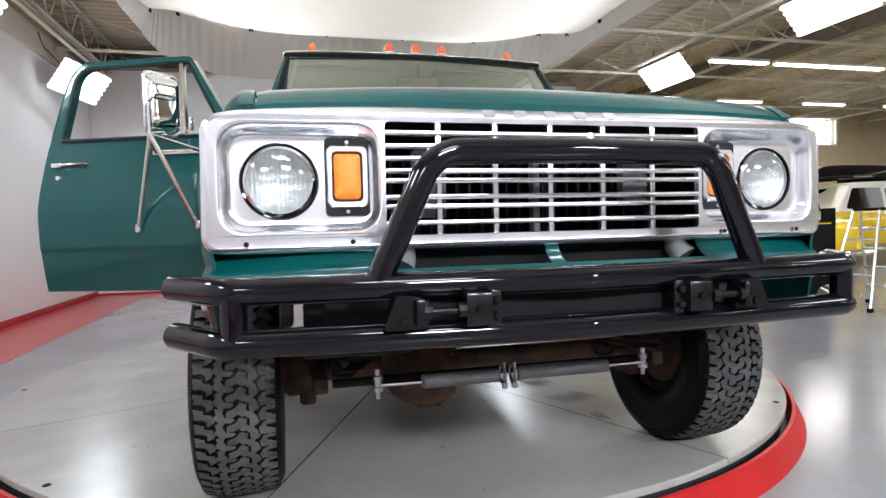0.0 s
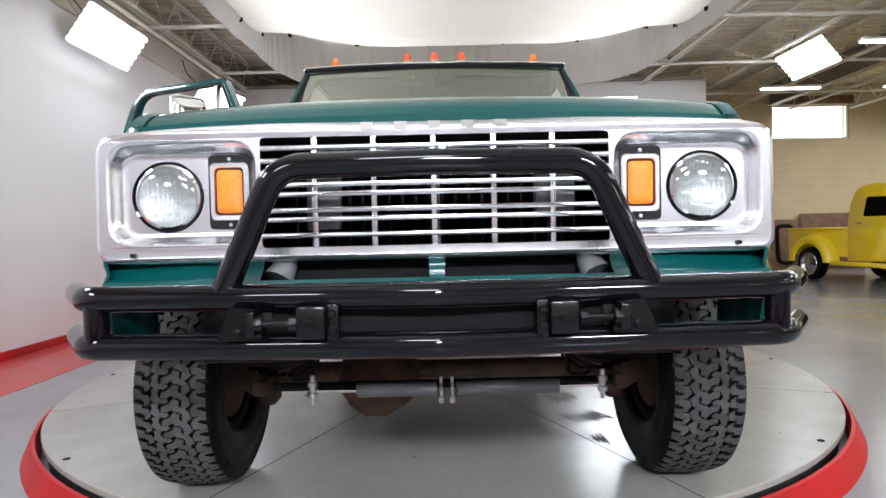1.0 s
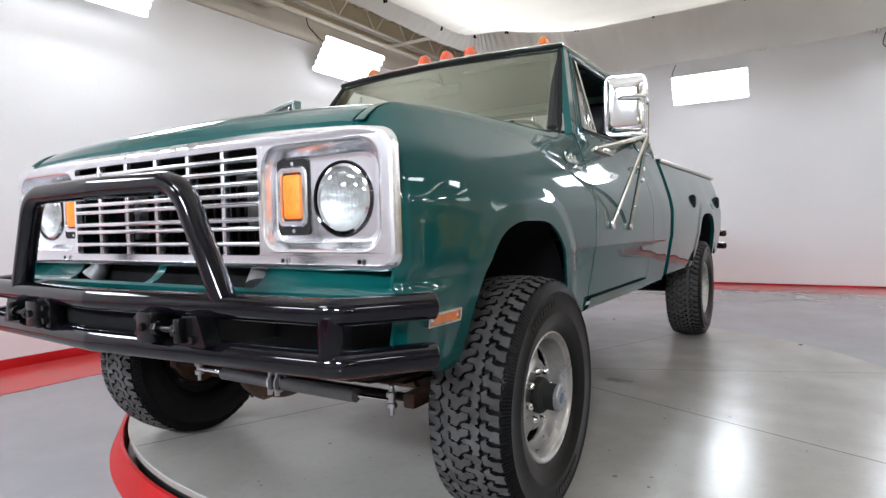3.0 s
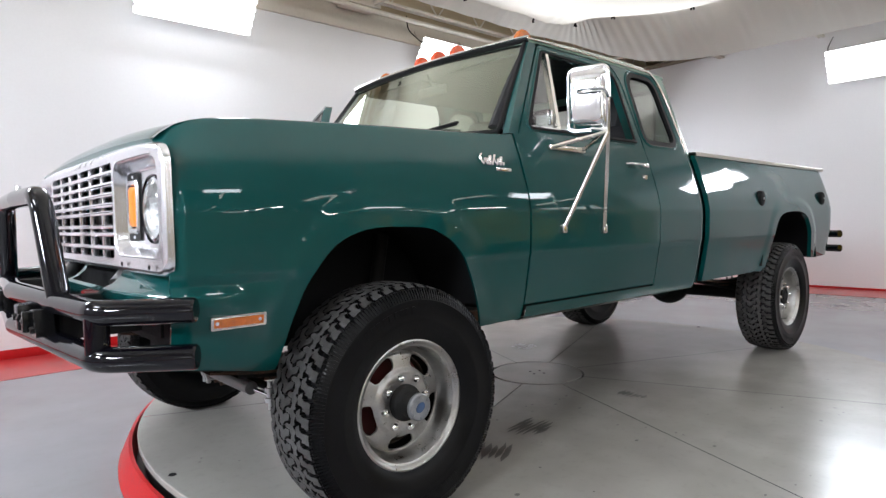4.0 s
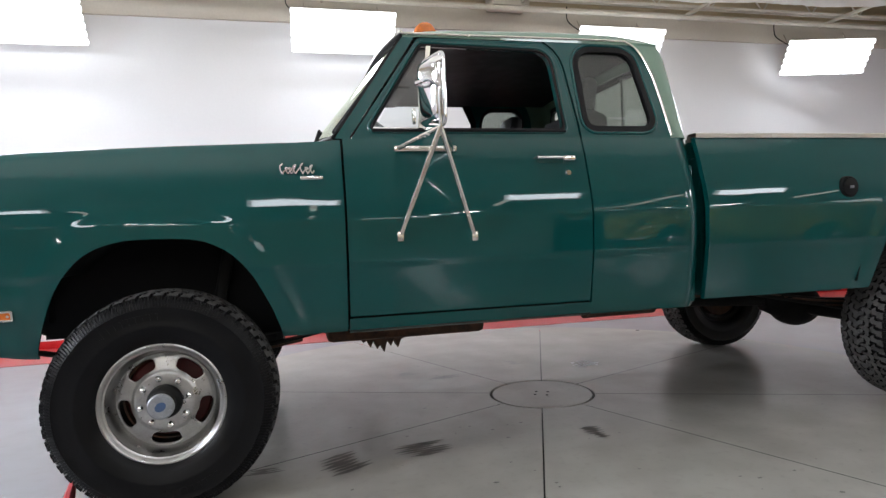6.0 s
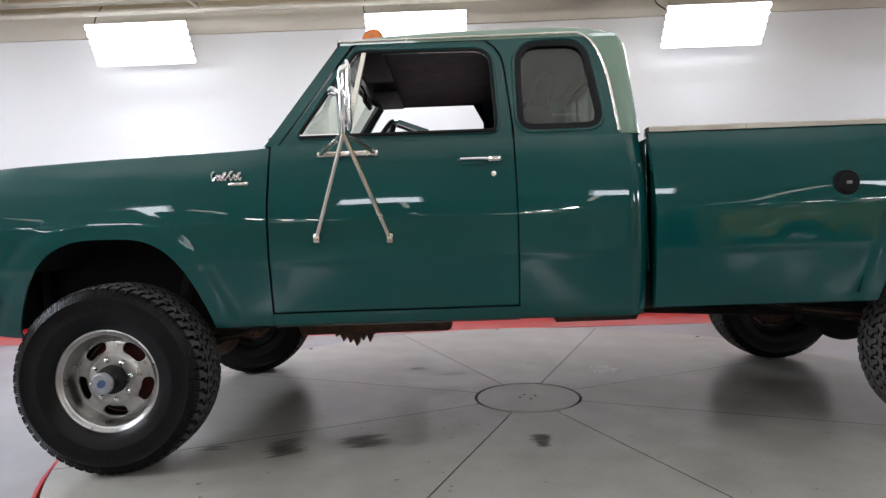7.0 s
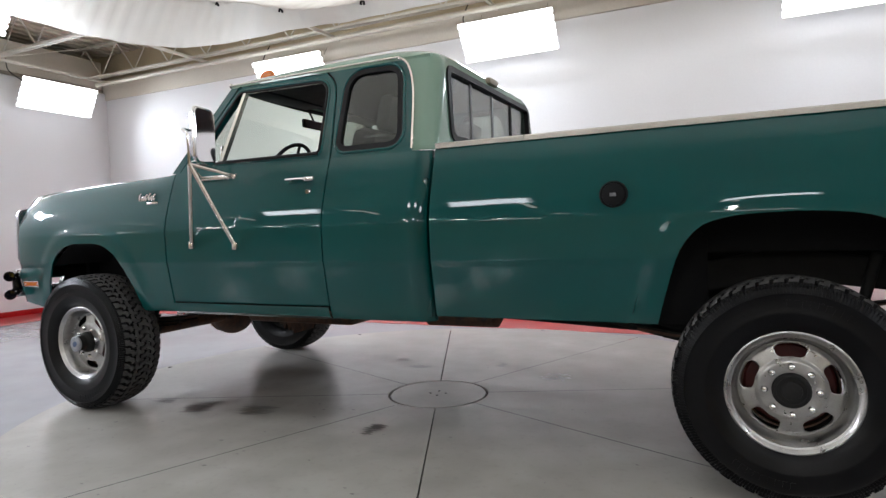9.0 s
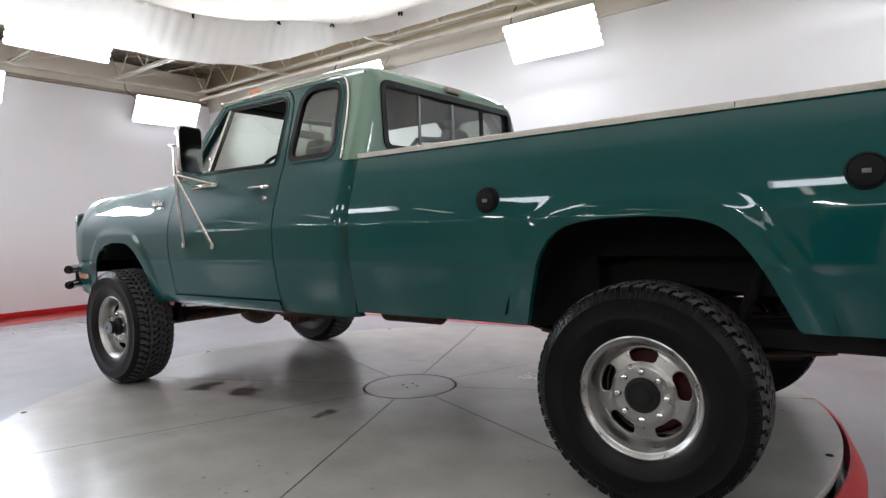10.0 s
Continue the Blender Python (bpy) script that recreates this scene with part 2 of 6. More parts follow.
def spline(pts, n=8, closed=False):
    """Catmull-Rom through the points."""
    P = [Vector(p) for p in pts]
    out = []
    k = len(P)
    for i in range(k if closed else k - 1):
        if closed:
            a, b, c, d = P[i - 1], P[i], P[(i + 1) % k], P[(i + 2) % k]
        else:
            a, b, c, d = P[max(i - 1, 0)], P[i], P[i + 1], P[min(i + 2, k - 1)]
        for j in range(n):
            t = j / n
            out.append(0.5 * ((2 * b) + (c - a) * t + (2 * a - 5 * b + 4 * c - d) * t * t + (3 * b - a - 3 * c + d) * t ** 3))
    if not closed:
        out.append(P[-1].copy())
    return out


def tube(bm, pts, r, seg=12, caps=True, closed=False, flat=1.0):
    """Sweeps a circle along the points; r may be a list."""
    P = [Vector(p) for p in pts]
    n = len(P)
    rings = []
    up = None
    for i, p in enumerate(P):
        if closed:
            d = P[(i + 1) % n] - P[i - 1]
        else:
            d = P[min(i + 1, n - 1)] - P[max(i - 1, 0)]
        d.normalize()
        if up is None:
            up = Vector((0, 0, 1)) if abs(d.z) < 0.9 else Vector((0, 1, 0))
        s = d.cross(up).normalized()
        up = s.cross(d).normalized()
        rr = r[i] if isinstance(r, (list, tuple)) else r
        rings.append([bm.verts.new(p + (s * math.cos(2 * math.pi * k / seg) + up * flat * math.sin(2 * math.pi * k / seg)) * rr) for k in range(seg)])
    for i in range(n if closed else n - 1):
        a, b = rings[i], rings[(i + 1) % n]
        for k in range(seg):
            bm.faces.new((a[k], a[(k + 1) % seg], b[(k + 1) % seg], b[k]))
    if caps and not closed:
        bm.faces.new(rings[0][::-1])
        bm.faces.new(rings[-1])
    return rings


def rod(bm, a, b, r, seg=12):
    return tube(bm, [a, b], r, seg)


def bend(corners, rad, n=6):
    """A polyline with rounded corners."""
    P = [Vector(p) for p in corners]
    out = [P[0]]
    for i in range(1, len(P) - 1):
        a, b, c = P[i - 1], P[i], P[i + 1]
        u, v = (a - b).normalized(), (c - b).normalized()
        half = u.angle(v) / 2
        t = min(rad / math.tan(half), (a - b).length * 0.49, (c - b).length * 0.49)
        p0, p2 = b + u * t, b + v * t
        for j in range(n + 1):
            s = j / n
            out.append(p0 * (1 - s) ** 2 + b * 2 * s * (1 - s) + p2 * s * s)
    out.append(P[-1])
    return out


def ring2d(corners, rad, n=5):
    """A closed 2D outline with rounded corners; rad may be a list."""
    P = [Vector(p) for p in corners]
    k = len(P)
    out = []
    for i in range(k):
        a, b, c = P[i - 1], P[i], P[(i + 1) % k]
        r = rad[i] if isinstance(rad, (list, tuple)) else rad
        u, v = (a - b).normalized(), (c - b).normalized()
        half = max(u.angle(v) / 2, 0.05)
        t = min(r / math.tan(half), (a - b).length * 0.48, (c - b).length * 0.48)
        if t < 1e-4:
            out.append(b.copy())
            continue
        p0, p2 = b + u * t, b + v * t
        for j in range(n + 1):
            s = j / n
            out.append(p0 * (1 - s) ** 2 + b * 2 * s * (1 - s) + p2 * s * s)
    return out


def rect2d(x0, x1, y0, y1, r, n=5):
    return ring2d([(x0, y0), (x1, y0), (x1, y1), (x0, y1)], r, n)


def plate(bm, outline, holes, fn, depth):
    """A plate with holes: 2D outlines, placed by fn(u, v), thickened by the vector depth."""
    loops = [outline, *holes]
    flat = [p for lp in loops for p in lp]
    tris = tessellate_polygon([[Vector((p[0], p[1], 0)) for p in lp] for lp in loops])
    front = [bm.verts.new(fn(p[0], p[1])) for p in flat]
    dv = Vector(depth)
    back = [bm.verts.new(v.co + dv) for v in front]
    for t in tris:
        try:
            bm.faces.new([front[i] for i in t])
            bm.faces.new([back[i] for i in reversed(t)])
        except ValueError:
            pass
    o = 0
    for lp in loops:
        k = len(lp)
        for i in range(k):
            j = (i + 1) % k
            try:
                bm.faces.new((front[o + i], front[o + j], back[o + j], back[o + i]))
            except ValueError:
                pass
        o += k


def grid(bm, rows, wrap=False):
    """Faces between rows of points; double points are merged."""
    V = [[bm.verts.new(p) for p in row] for row in rows]
    for a, b in zip(V, V[1:]):
        n = len(a)
        for i in range(n if wrap else n - 1):
            j = (i + 1) % n
            q = [a[i], a[j], b[j], b[i]]
            co = []
            for v in q:
                if not any((v.co - w.co).length < 1e-5 for w in co):
                    co.append(v)
            if len(co) >= 3:
                bm.faces.new(co)
    bmesh.ops.remove_doubles(bm, verts=bm.verts, dist=1e-5)
    return V


def revolve(bm, prof, n=48, m=None, arc=2 * math.pi):
    """Turns (radius, height) about the local z axis."""
    full = abs(arc - 2 * math.pi) < 1e-6
    k = n if full else n + 1
    rows = [[Vector((r * math.cos(arc * i / n), r * math.sin(arc * i / n), h)) for i in range(k)] for r, h in prof]
    if m is not None:
        rows = [[m @ p for p in row] for row in rows]
    V = [[bm.verts.new(p) for p in row] for row in rows]
    for a, b in zip(V, V[1:]):
        for i in range(k if full else k - 1):
            j = (i + 1) % k
            try:
                bm.faces.new((a[i], a[j], b[j], b[i]))
            except ValueError:
                pass
    bmesh.ops.remove_doubles(bm, verts=bm.verts, dist=1e-6)


def thicken(bm, d):
    bmesh.ops.recalc_face_normals(bm, faces=bm.faces)
    bmesh.ops.solidify(bm, geom=list(bm.faces), thickness=d)


def smoothstep(a, b, x):
    t = min(1, max(0, (x - a) / (b - a)))
    return t * t * (3 - 2 * t)

# ---- the hall ----
FZ = -0.15          # hall floor, below the turntable's top
WY, WX, WF = 4.2, 9.95, -6.85   # white walls: beside, behind and before the truck
DECKZ = 4.55
HX0, HX1, HY0, HY1 = -14.0, 13.0, -20.0, 4.45   # inner faces of the building


def setting(name, bm, material, label, category, smooth=35.0):
    ob = part(name, bm, material, None, label, smooth)
    return tagged(ob, category=category, kind="structure")


bm = bmesh.new()
box(bm, HX0 - 0.3, HX1 + 0.3, HY0 - 0.3, HY1 + 0.3, FZ - 0.25, FZ)
setting("floor", bm, FLOOR, "glossy grey epoxy-coated concrete hall floor", "floor")

# outer block walls; the wall behind the truck has two high windows
def block_wall(name, ax, at, lo, hi, openings, sign, label):
    bm = bmesh.new()
    out = [(lo, FZ), (hi, FZ), (hi, DECKZ + 0.2), (lo, DECKZ + 0.2)]
    holes = [[(a, c), (b, c), (b, d), (a, d)] for a, b, c, d in openings]
    if ax == "x":
        plate(bm, out, holes, lambda u, v: Vector((at, u, v)), (0.3 * sign, 0, 0))
    else:
        plate(bm, out, holes, lambda u, v: Vector((u, at, v)), (0, 0.3 * sign, 0))
    return setting(name, bm, BLOCK, label, "wall", 0)


WINS = [(-10.55, -8.55, 3.17, 4.05), (-16.1, -14.1, 3.2, 4.1)]
wall_far = block_wall("wall_far", "x", HX1, HY0, HY1, WINS, 1, "tan painted concrete block wall with high windows")
block_wall("wall_front", "x", HX0, HY0, HY1, [(-12, -9.5, 2.4, 3.9), (-7.5, -5, 2.4, 3.9)], -1, "tan painted concrete block wall of the hall")
block_wall("wall_passenger_side", "y", HY1, HX0, HX1, [], 1, "tan painted block wall behind the white partition")
block_wall("wall_driver_side", "y", HY0, HX0, HX1, [(-5, -2.6, 3.0, 4.0), (3.0, 5.4, 3.0, 4.0)], -1, "tan painted block wall with doors to daylight")
# block courses on the far wall that shows behind the partition
bm = bmesh.new()
for k in range(24):
    z = FZ + 0.2 * (k + 1)
    box(bm, HX1 - 0.004, HX1 + 0.01, HY0, -13.9 if 3.1 < z < 4.15 else -5.2, z - 0.004, z + 0.004) if not (3.1 < z < 4.15) else None
part("mortar_joint", bm, BEIGE, wall_far, "", 0)
for i, (a, b, c, d) in enumerate(WINS):
    w = tagged(new("window_%d" % (i + 1)), "high hall window with white frame, bright daylight behind", "window", kind="structure")
    bm = bmesh.new()
    plate(bm, [(a, c), (b, c), (b, d), (a, d)], [[(a + .05, c + .05), (b - .05, c + .05), (b - .05, d - .05), (a + .05, d - .05)]],
          lambda u, v: Vector((HX1 + 0.05, u, v)), (0.08, 0, 0))
    part("window_frame", bm, WHITEP, w)
    bm = bmesh.new()
    box(bm, HX1 + 0.09, HX1 + 0.095, a + .05, b - .05, c + .05, d - .05)
    pane = part("pane", bm, GLASSC, w)
    pane.visible_shadow = False
    if i == 0:
        bm = bmesh.new()
        box(bm, HX1 - 0.09, HX1 - 0.02, a - .05, b + .05, d, d + .2, 0.01)
        part("blind_box", bm, WOOD, w, "rolled-up brown blind")
bm = bmesh.new()
box(bm, HX1 + 1.5, HX1 + 1.55, HY0, -4, 1, 7)
box(bm, HX0 - 1.55, HX0 - 1.5, HY0, -2, 1, 6)
box(bm, -8, 10, HY0 - 1.55, HY0 - 1.5, -0.1, 6)
setting("backdrop", bm, DAY, "overcast daylight outside the hall windows", "backdrop", 0)

# ceiling deck with ribs running across the joists
bm = bmesh.new()
pts = []
x = HX0
while x < HX1:
    pts += [(x, DECKZ), (x + 0.09, DECKZ), (x + 0.105, DECKZ + 0.04), (x + 0.18, DECKZ + 0.04), (x + 0.195, DECKZ)]
    x += 0.2
grid(bm, [[(p[0], HY0 - 0.3, p[1]) for p in pts], [(p[0], HY1 + 0.3, p[1]) for p in pts]])
thicken(bm, 0.01)
box(bm, HX0 - 0.3, HX1 + 0.3, HY0 - 0.3, HY1 + 0.3, DECKZ + 0.12, DECKZ + 0.3)
setting("ceiling", bm, DECK, "cream painted corrugated steel roof deck", "ceiling", 20)

# open-web joists along the hall
JZ0, JZ1 = 3.92, 4.5
bm = bmesh.new()
for dy in (-0.03, 0.03):
    box(bm, HX0, HX1, dy - 0.018, dy + 0.018, JZ0, JZ0 + 0.035)
    box(bm, HX0, HX1, dy - 0.018, dy + 0.018, JZ1 - 0.035, JZ1)
x, k = HX0, 0
while x < HX1 - 0.5:
    a, b = (JZ0 + 0.02, JZ1 - 0.02) if k % 2 == 0 else (JZ1 - 0.02, JZ0 + 0.02)
    rod(bm, (x, 0, a), (x + 0.42, 0, b), 0.011, 6)
    x += 0.42
    k += 1
jy = [3.83, 2.2, 0.6, -1.0, -2.6, -4.2, -5.8, -7.4, -9.0, -10.6, -12.2, -13.8, -15.4, -17.0, -18.6]
joist0 = part("roof_joist", bm, JOIST, None, "cream painted open-web steel roof joist", 30)
tagged(joist0, category="joist", group="roof joists", kind="structure")
joist0.location = (0, jy[0], 0)
for y in jy[1:]:
    copy_thing(joist0, pose(0, y, 0))
# cross bridging and a girder
bm = bmesh.new()
for bx in (-11.5, -9.0, -6.6, -4.1, -1.6, 0.9, 3.4, 5.9, 8.3, 10.8):
    box(bm, bx - 0.02, bx + 0.02, HY0, HY1, JZ0 - 0.045, JZ0 - 0.005)
    for y0, y1 in zip(jy, jy[1:]):
        rod(bm, (bx, y0, JZ1 - 0.03), (bx, y1, JZ0), 0.012, 5)
setting("joist_bridging", bm, JOIST, "cream steel bridging bars across the roof joists", "bridging")
bm = bmesh.new()
for z0, z1, w in ((4.02, 4.06, 0.1), (4.48, 4.52, 0.1), (4.06, 4.48, 0.008)):
    box(bm, HX0, HX1, -8.5 - w, -8.5 + w, z0, z1)
setting("girder", bm, JOISTD, "dark brown painted steel roof girder", "girder")
bm = bmesh.new()
rod(bm, (-6.6, 3.83, 3.80), (9.6, 3.83, 3.80), 0.03, 10)
setting("conduit_pipe", bm, JOIST, "long white painted pipe below the joist", "pipe")

# white partitions
def partition(name, x0, x1, y0, y1, top, label):
    bm = bmesh.new()
    box(bm, x0, x1, y0, y1, FZ, top, 0.004)
    return setting(name, bm, WALLW, label, "wall")


partition("wall_white_side", WF - 0.12, WX + 0.12, WY, WY + 0.12, 3.62, "smooth white painted studio wall")
partition("wall_white_rear", WX, WX + 0.12, -5.53, WY - 0.002, 4.0, "smooth white painted studio wall behind the truck")
partition("wall_white_front", WF - 0.12, WF, -5.5, WY - 0.002, 3.74, "smooth white painted studio wall before the truck")
bm = bmesh.new()
box(bm, WF - 0.3, WX + 0.3, WY - 0.03, WY + 0.1, 3.622, 3.98, 0.006)
box(bm, 3.0, 3.5, WY - 0.36, WY - 0.07, 3.85, 4.5, 0.01)
setting("soffit_side", bm, BEIGE, "beige ledge above the white studio wall", "soffit")
bm = bmesh.new()
box(bm, WF - 0.4, WF + 0.03, -5.5, WY - 0.1, 3.80, 4.3, 0.01)
setting("soffit_front", bm, BEIGE, "beige beam above the white studio wall", "soffit")
bm = bmesh.new()
box(bm, WF + 0.005, WF + 0.05, -5.5, WY - 0.1, 3.745, 3.79)
box(bm, WX - 0.05, WX + 0.1, -5.5, WY - 0.1, 4.005, 4.06)
setting("trim", bm, JOISTD, "dark steel edge strip above the white walls", "trim")

# red skirting and the red band painted on the floor
bm = bmesh.new()
box(bm, WF + 0.014, WX - 0.014, WY - 0.014, WY - 0.001, FZ, FZ + 0.09, 0.003)
box(bm, WX - 0.014, WX - 0.001, -5.53, WY - 0.001, FZ, FZ + 0.035, 0.003)
box(bm, WF + 0.001, WF + 0.014, -5.5, WY - 0.001, FZ, FZ + 0.09, 0.003)
setting("baseboard", bm, REDRING, "red painted skirting along the white walls", "baseboard")
bm = bmesh.new()
B = 0.95
plate(bm, [(WF + .015, -5.5), (WF + .015 + B, -5.5), (WF + .015 + B, WY - B), (WX - B, WY - B), (WX - B, -5.5), (WX - .015, -5.5), (WX - .015, WY - .015), (WF + .015, WY - .015)],
      [], lambda u, v: Vector((u, v, FZ + 0.004)), (0, 0, -0.003))
setting("floor_band", bm, REDBAND, "wide red band painted on the floor along the walls", "floor band", 0)

# ---- turntable ----
TCX, TCY, TR = 1.9, -0.01, 2.468
turntable = thing("turntable", "round grey painted steel vehicle turntable with red rim", "turntable", at=pose(TCX, TCY, 0))
# base disc coloured near-black, which puts the shade into the plate seams
bm = bmesh.new()
revolve(bm, [(0, -0.03), (2.44, -0.03), (2.44, FZ), (0, FZ)], 96)
part("base", bm, DARKGAP, turntable, "base disc, near-black for the shade in the plate seams")
bm = bmesh.new()
revolve(bm, [(2.488, -0.050), (2.494, -0.034), (2.510, -0.035), (2.56, FZ + 0.002), (2.478, FZ + 0.002), (2.488, -0.050)], 128)
part("rim_skirt", bm, REDRING, turntable, "glossy red sloped rim skirt")
bm = bmesh.new()
revolve(bm, [(0, 0), (0.302, 0), (0.304, -0.002), (0.304, -0.029), (0, -0.029)], 72)
part("centre_plate", bm, DISC, turntable, "round centre plate")
for a in (0.3, 1.9, 3.4, 5.0):
    bm = bmesh.new()
    revolve(bm, [(0, 0.002), (0.007, 0.002), (0.009, -0.001)], 10, pose(0.05 * math.cos(a), 0.05 * math.sin(a), 0))
    part("screw", bm, BLACKM, turntable)


def wedge():
    bm = bmesh.new()
    g, n = 0.0034, 24
    r0, r1 = 0.319, TR
    ring = []
    for r in (r0, r0 + 0.003, r1 - 0.004, r1):
        da = math.asin(g / r)
        ring.append([(r * math.cos(-math.pi / 8 + da + (math.pi / 4 - 2 * da) * i / n), r * math.sin(-math.pi / 8 + da + (math.pi / 4 - 2 * da) * i / n)) for i in range(n + 1)])
    zs = (-0.003, 0, 0, -0.004)
    rows = [[(x, y, -0.028) for x, y in ring[0]]] + [[(x, y, z) for x, y in rg] for rg, z in zip(ring, zs)] + [[(x, y, -0.028) for x, y in ring[3]]]
    grid(bm, rows)
    for side in (0, -1):
        a, b = ring[0][side], ring[3][side]
        q = [bm.verts.new((*a, -0.003)), bm.verts.new((*b, -0.004)), bm.verts.new((*b, -0.028)), bm.verts.new((*a, -0.028))]
        bm.faces.new(q)
    return bm


w0 = part("deck_plate", wedge(), DISC, turntable)
for k in range(1, 8):
    o = new("deck_plate", w0.data)
    o.parent = turntable
    o.rotation_euler = (0, 0, k * math.pi / 4)
bm = bmesh.new()
revolve(bm, [(0, 0.003), (0.014, 0.003), (0.017, 0.0), (0.017, -0.002)], 14)
b0 = part("bolt", bm, BLACKM, turntable, "dark countersunk bolt")
b0.location = (2.42, 0, 0)
for k in range(1, 8):
    o = new("bolt", b0.data)
    o.parent = turntable
    o.location = (2.42 * math.cos(k * math.pi / 4), 2.42 * math.sin(k * math.pi / 4), 0)
# worn tyre marks on the plates
rnd = random.Random(5)
bm = bmesh.new()
for cx, cy, a, L, W, n in ((1.01, -0.70, 0.12, 0.30, 0.17, 7), (1.87, -0.76, 0.04, 0.15, 0.17, 6), (1.45, 0.62, 0.1, 0.3, 0.08, 4), (2.03, 0.86, 0.1, 0.10, 0.14, 5), (0.27, -0.74, 0.05, 0.26, 0.06, 3), (1.2, 0.81, 0.1, 0.22, 0.08, 3), (0.62, -0.76, 0.5, 0.3, 0.22, 7)):
    for i in range(n):
        y = -W / 2 + W * (i + 0.5) / n
        l0, l1 = -L / 2 + rnd.uniform(0, .3) * L, L / 2 - rnd.uniform(0, .3) * L
        hw = W / n * rnd.uniform(0.42, 0.66)
        pts = []
        for s in range(7):
            u = l0 + (l1 - l0) * s / 6
            pts.append((u, y + hw * math.sin(math.pi * s / 6) * rnd.uniform(.6, 1.2) + rnd.uniform(-.004, .004)))
        for s in range(5, 0, -1):
            u = l0 + (l1 - l0) * s / 6
            pts.append((u, y - hw * math.sin(math.pi * s / 6) * rnd.uniform(.6, 1.2)))
        R = Matrix.Rotation(a, 2)
        bm.faces.new([bm.verts.new((*(R @ Vector(p) + Vector((cx - TCX, cy - TCY))), 0.0012)) for p in pts])
for i in range(150):
    r, a = 2.3 * math.sqrt(rnd.random()), rnd.uniform(0, 6.28)
    s = rnd.uniform(0.003, 0.012)
    bm.faces.new([bm.verts.new((r * math.cos(a) + s * rnd.uniform(.5, 1.6) * math.cos(q), r * math.sin(a) + s * math.sin(q) * rnd.uniform(.4, 1), 0.0012)) for q in (0, 1, 2, 3, 4, 5)])
part("worn_mark", bm, SMUDGE, turntable, "dark scuffs and paint chips", 0, kind="stuff")
bm = bmesh.new()
for i in range(60):
    r, a = 0.10 * math.sqrt(rnd.random()), rnd.uniform(0, 6.28)
    s = rnd.uniform(0.005, 0.016)
    bm.faces.new([bm.verts.new((2.5 - TCX + r * math.cos(a) + s * rnd.uniform(.5, 1.6) * math.cos(q), .62 - TCY + r * math.sin(a) + s * math.sin(q) * rnd.uniform(.4, 1), 0.0012 + .00002 * i)) for q in (0, 1, 2, 3, 4, 5)])
part("pale_mark", bm, PALE, turntable, "pale flaked paint patch", 0, kind="stuff")

# ---- ceiling cloth ----
CLX, CLY = 2.33, -0.46      # middle of the cloth
CHX, CHY, CRR = 5.38, 2.90, 1.55   # half sizes and corner radius of the hem


def cloth_edge(inset, n=360):
    """Rounded rectangle round the cloth's middle, evenly stepped, with the length walked."""
    hx, hy, r = CHX - inset, CHY - inset, CRR - inset
    pts = []
    for cx, cy, a0 in ((hx - r, hy - r, 0), (-hx + r, hy - r, 90), (-hx + r, -hy + r, 180), (hx - r, -hy + r, 270)):
        for k in range(13):
            a = radians(a0 + 90 * k / 12)
            pts.append(Vector((cx + r * math.cos(a), cy + r * math.sin(a))))
    pts.append(pts[0].copy())
    run = [0.0]
    for p, q in zip(pts, pts[1:]):
        run.append(run[-1] + (q - p).length)
    out = []
    for i in range(n):
        d = run[-1] * i / n
        out.append(Vector((float(np.interp(d, run, [p.x for p in pts])), float(np.interp(d, run, [p.y for p in pts])))))
    return out, run[-1]


NC = 720
hem, hem_len = cloth_edge(0.0, NC)
# the line at which the cloth is tied up lies further in at the two ends
tie = [Vector((p.x - 1.0 * smoothstep(2.6, CHX, p.x) + 0.5 * smoothstep(-3.0, -CHX, p.x), p.y * 0.945)) for p in hem]


def cloth_tie(x):
    return 3.56 + 0.28 * smoothstep(2.6, 4.6, abs(x))


def cloth_drop(x):
    return 0.13 + 0.33 * smoothstep(2.8, 5.0, abs(x))


rows = []
for s_ in list(np.linspace(0.02, 0.80, 34)) + list(np.linspace(0.82, 1.0, 16)):
    row = []
    for i, (p, h) in enumerate(zip(tie, hem)):
        q = p * s_
        top, low = cloth_tie(h.x), 3.12
        g = max(0.0, (s_ - 0.42) / 0.58)
        z = low + (top - low) * g ** 1.3 + 0.02 * s_
        w = smoothstep(0.55, 1.0, s_)
        u = hem_len * i / NC
        z += 0.030 * noise.noise(Vector((q.x * 0.9, q.y * 0.5, 0.3))) * (1 - w) + 0.012 * noise.noise(Vector((q.x * 2.6, q.y * 1.1, 4.3)))
        z += 0.014 * w * math.sin(u * 2 * math.pi / 0.21 + 2.2 * noise.noise(Vector((u * 0.8, 0, 0)))) * noise.noise(Vector((u * 0.5, 3.1, 0)))
        row.append((CLX + q.x, CLY + q.y, z))
    rows.append(row)
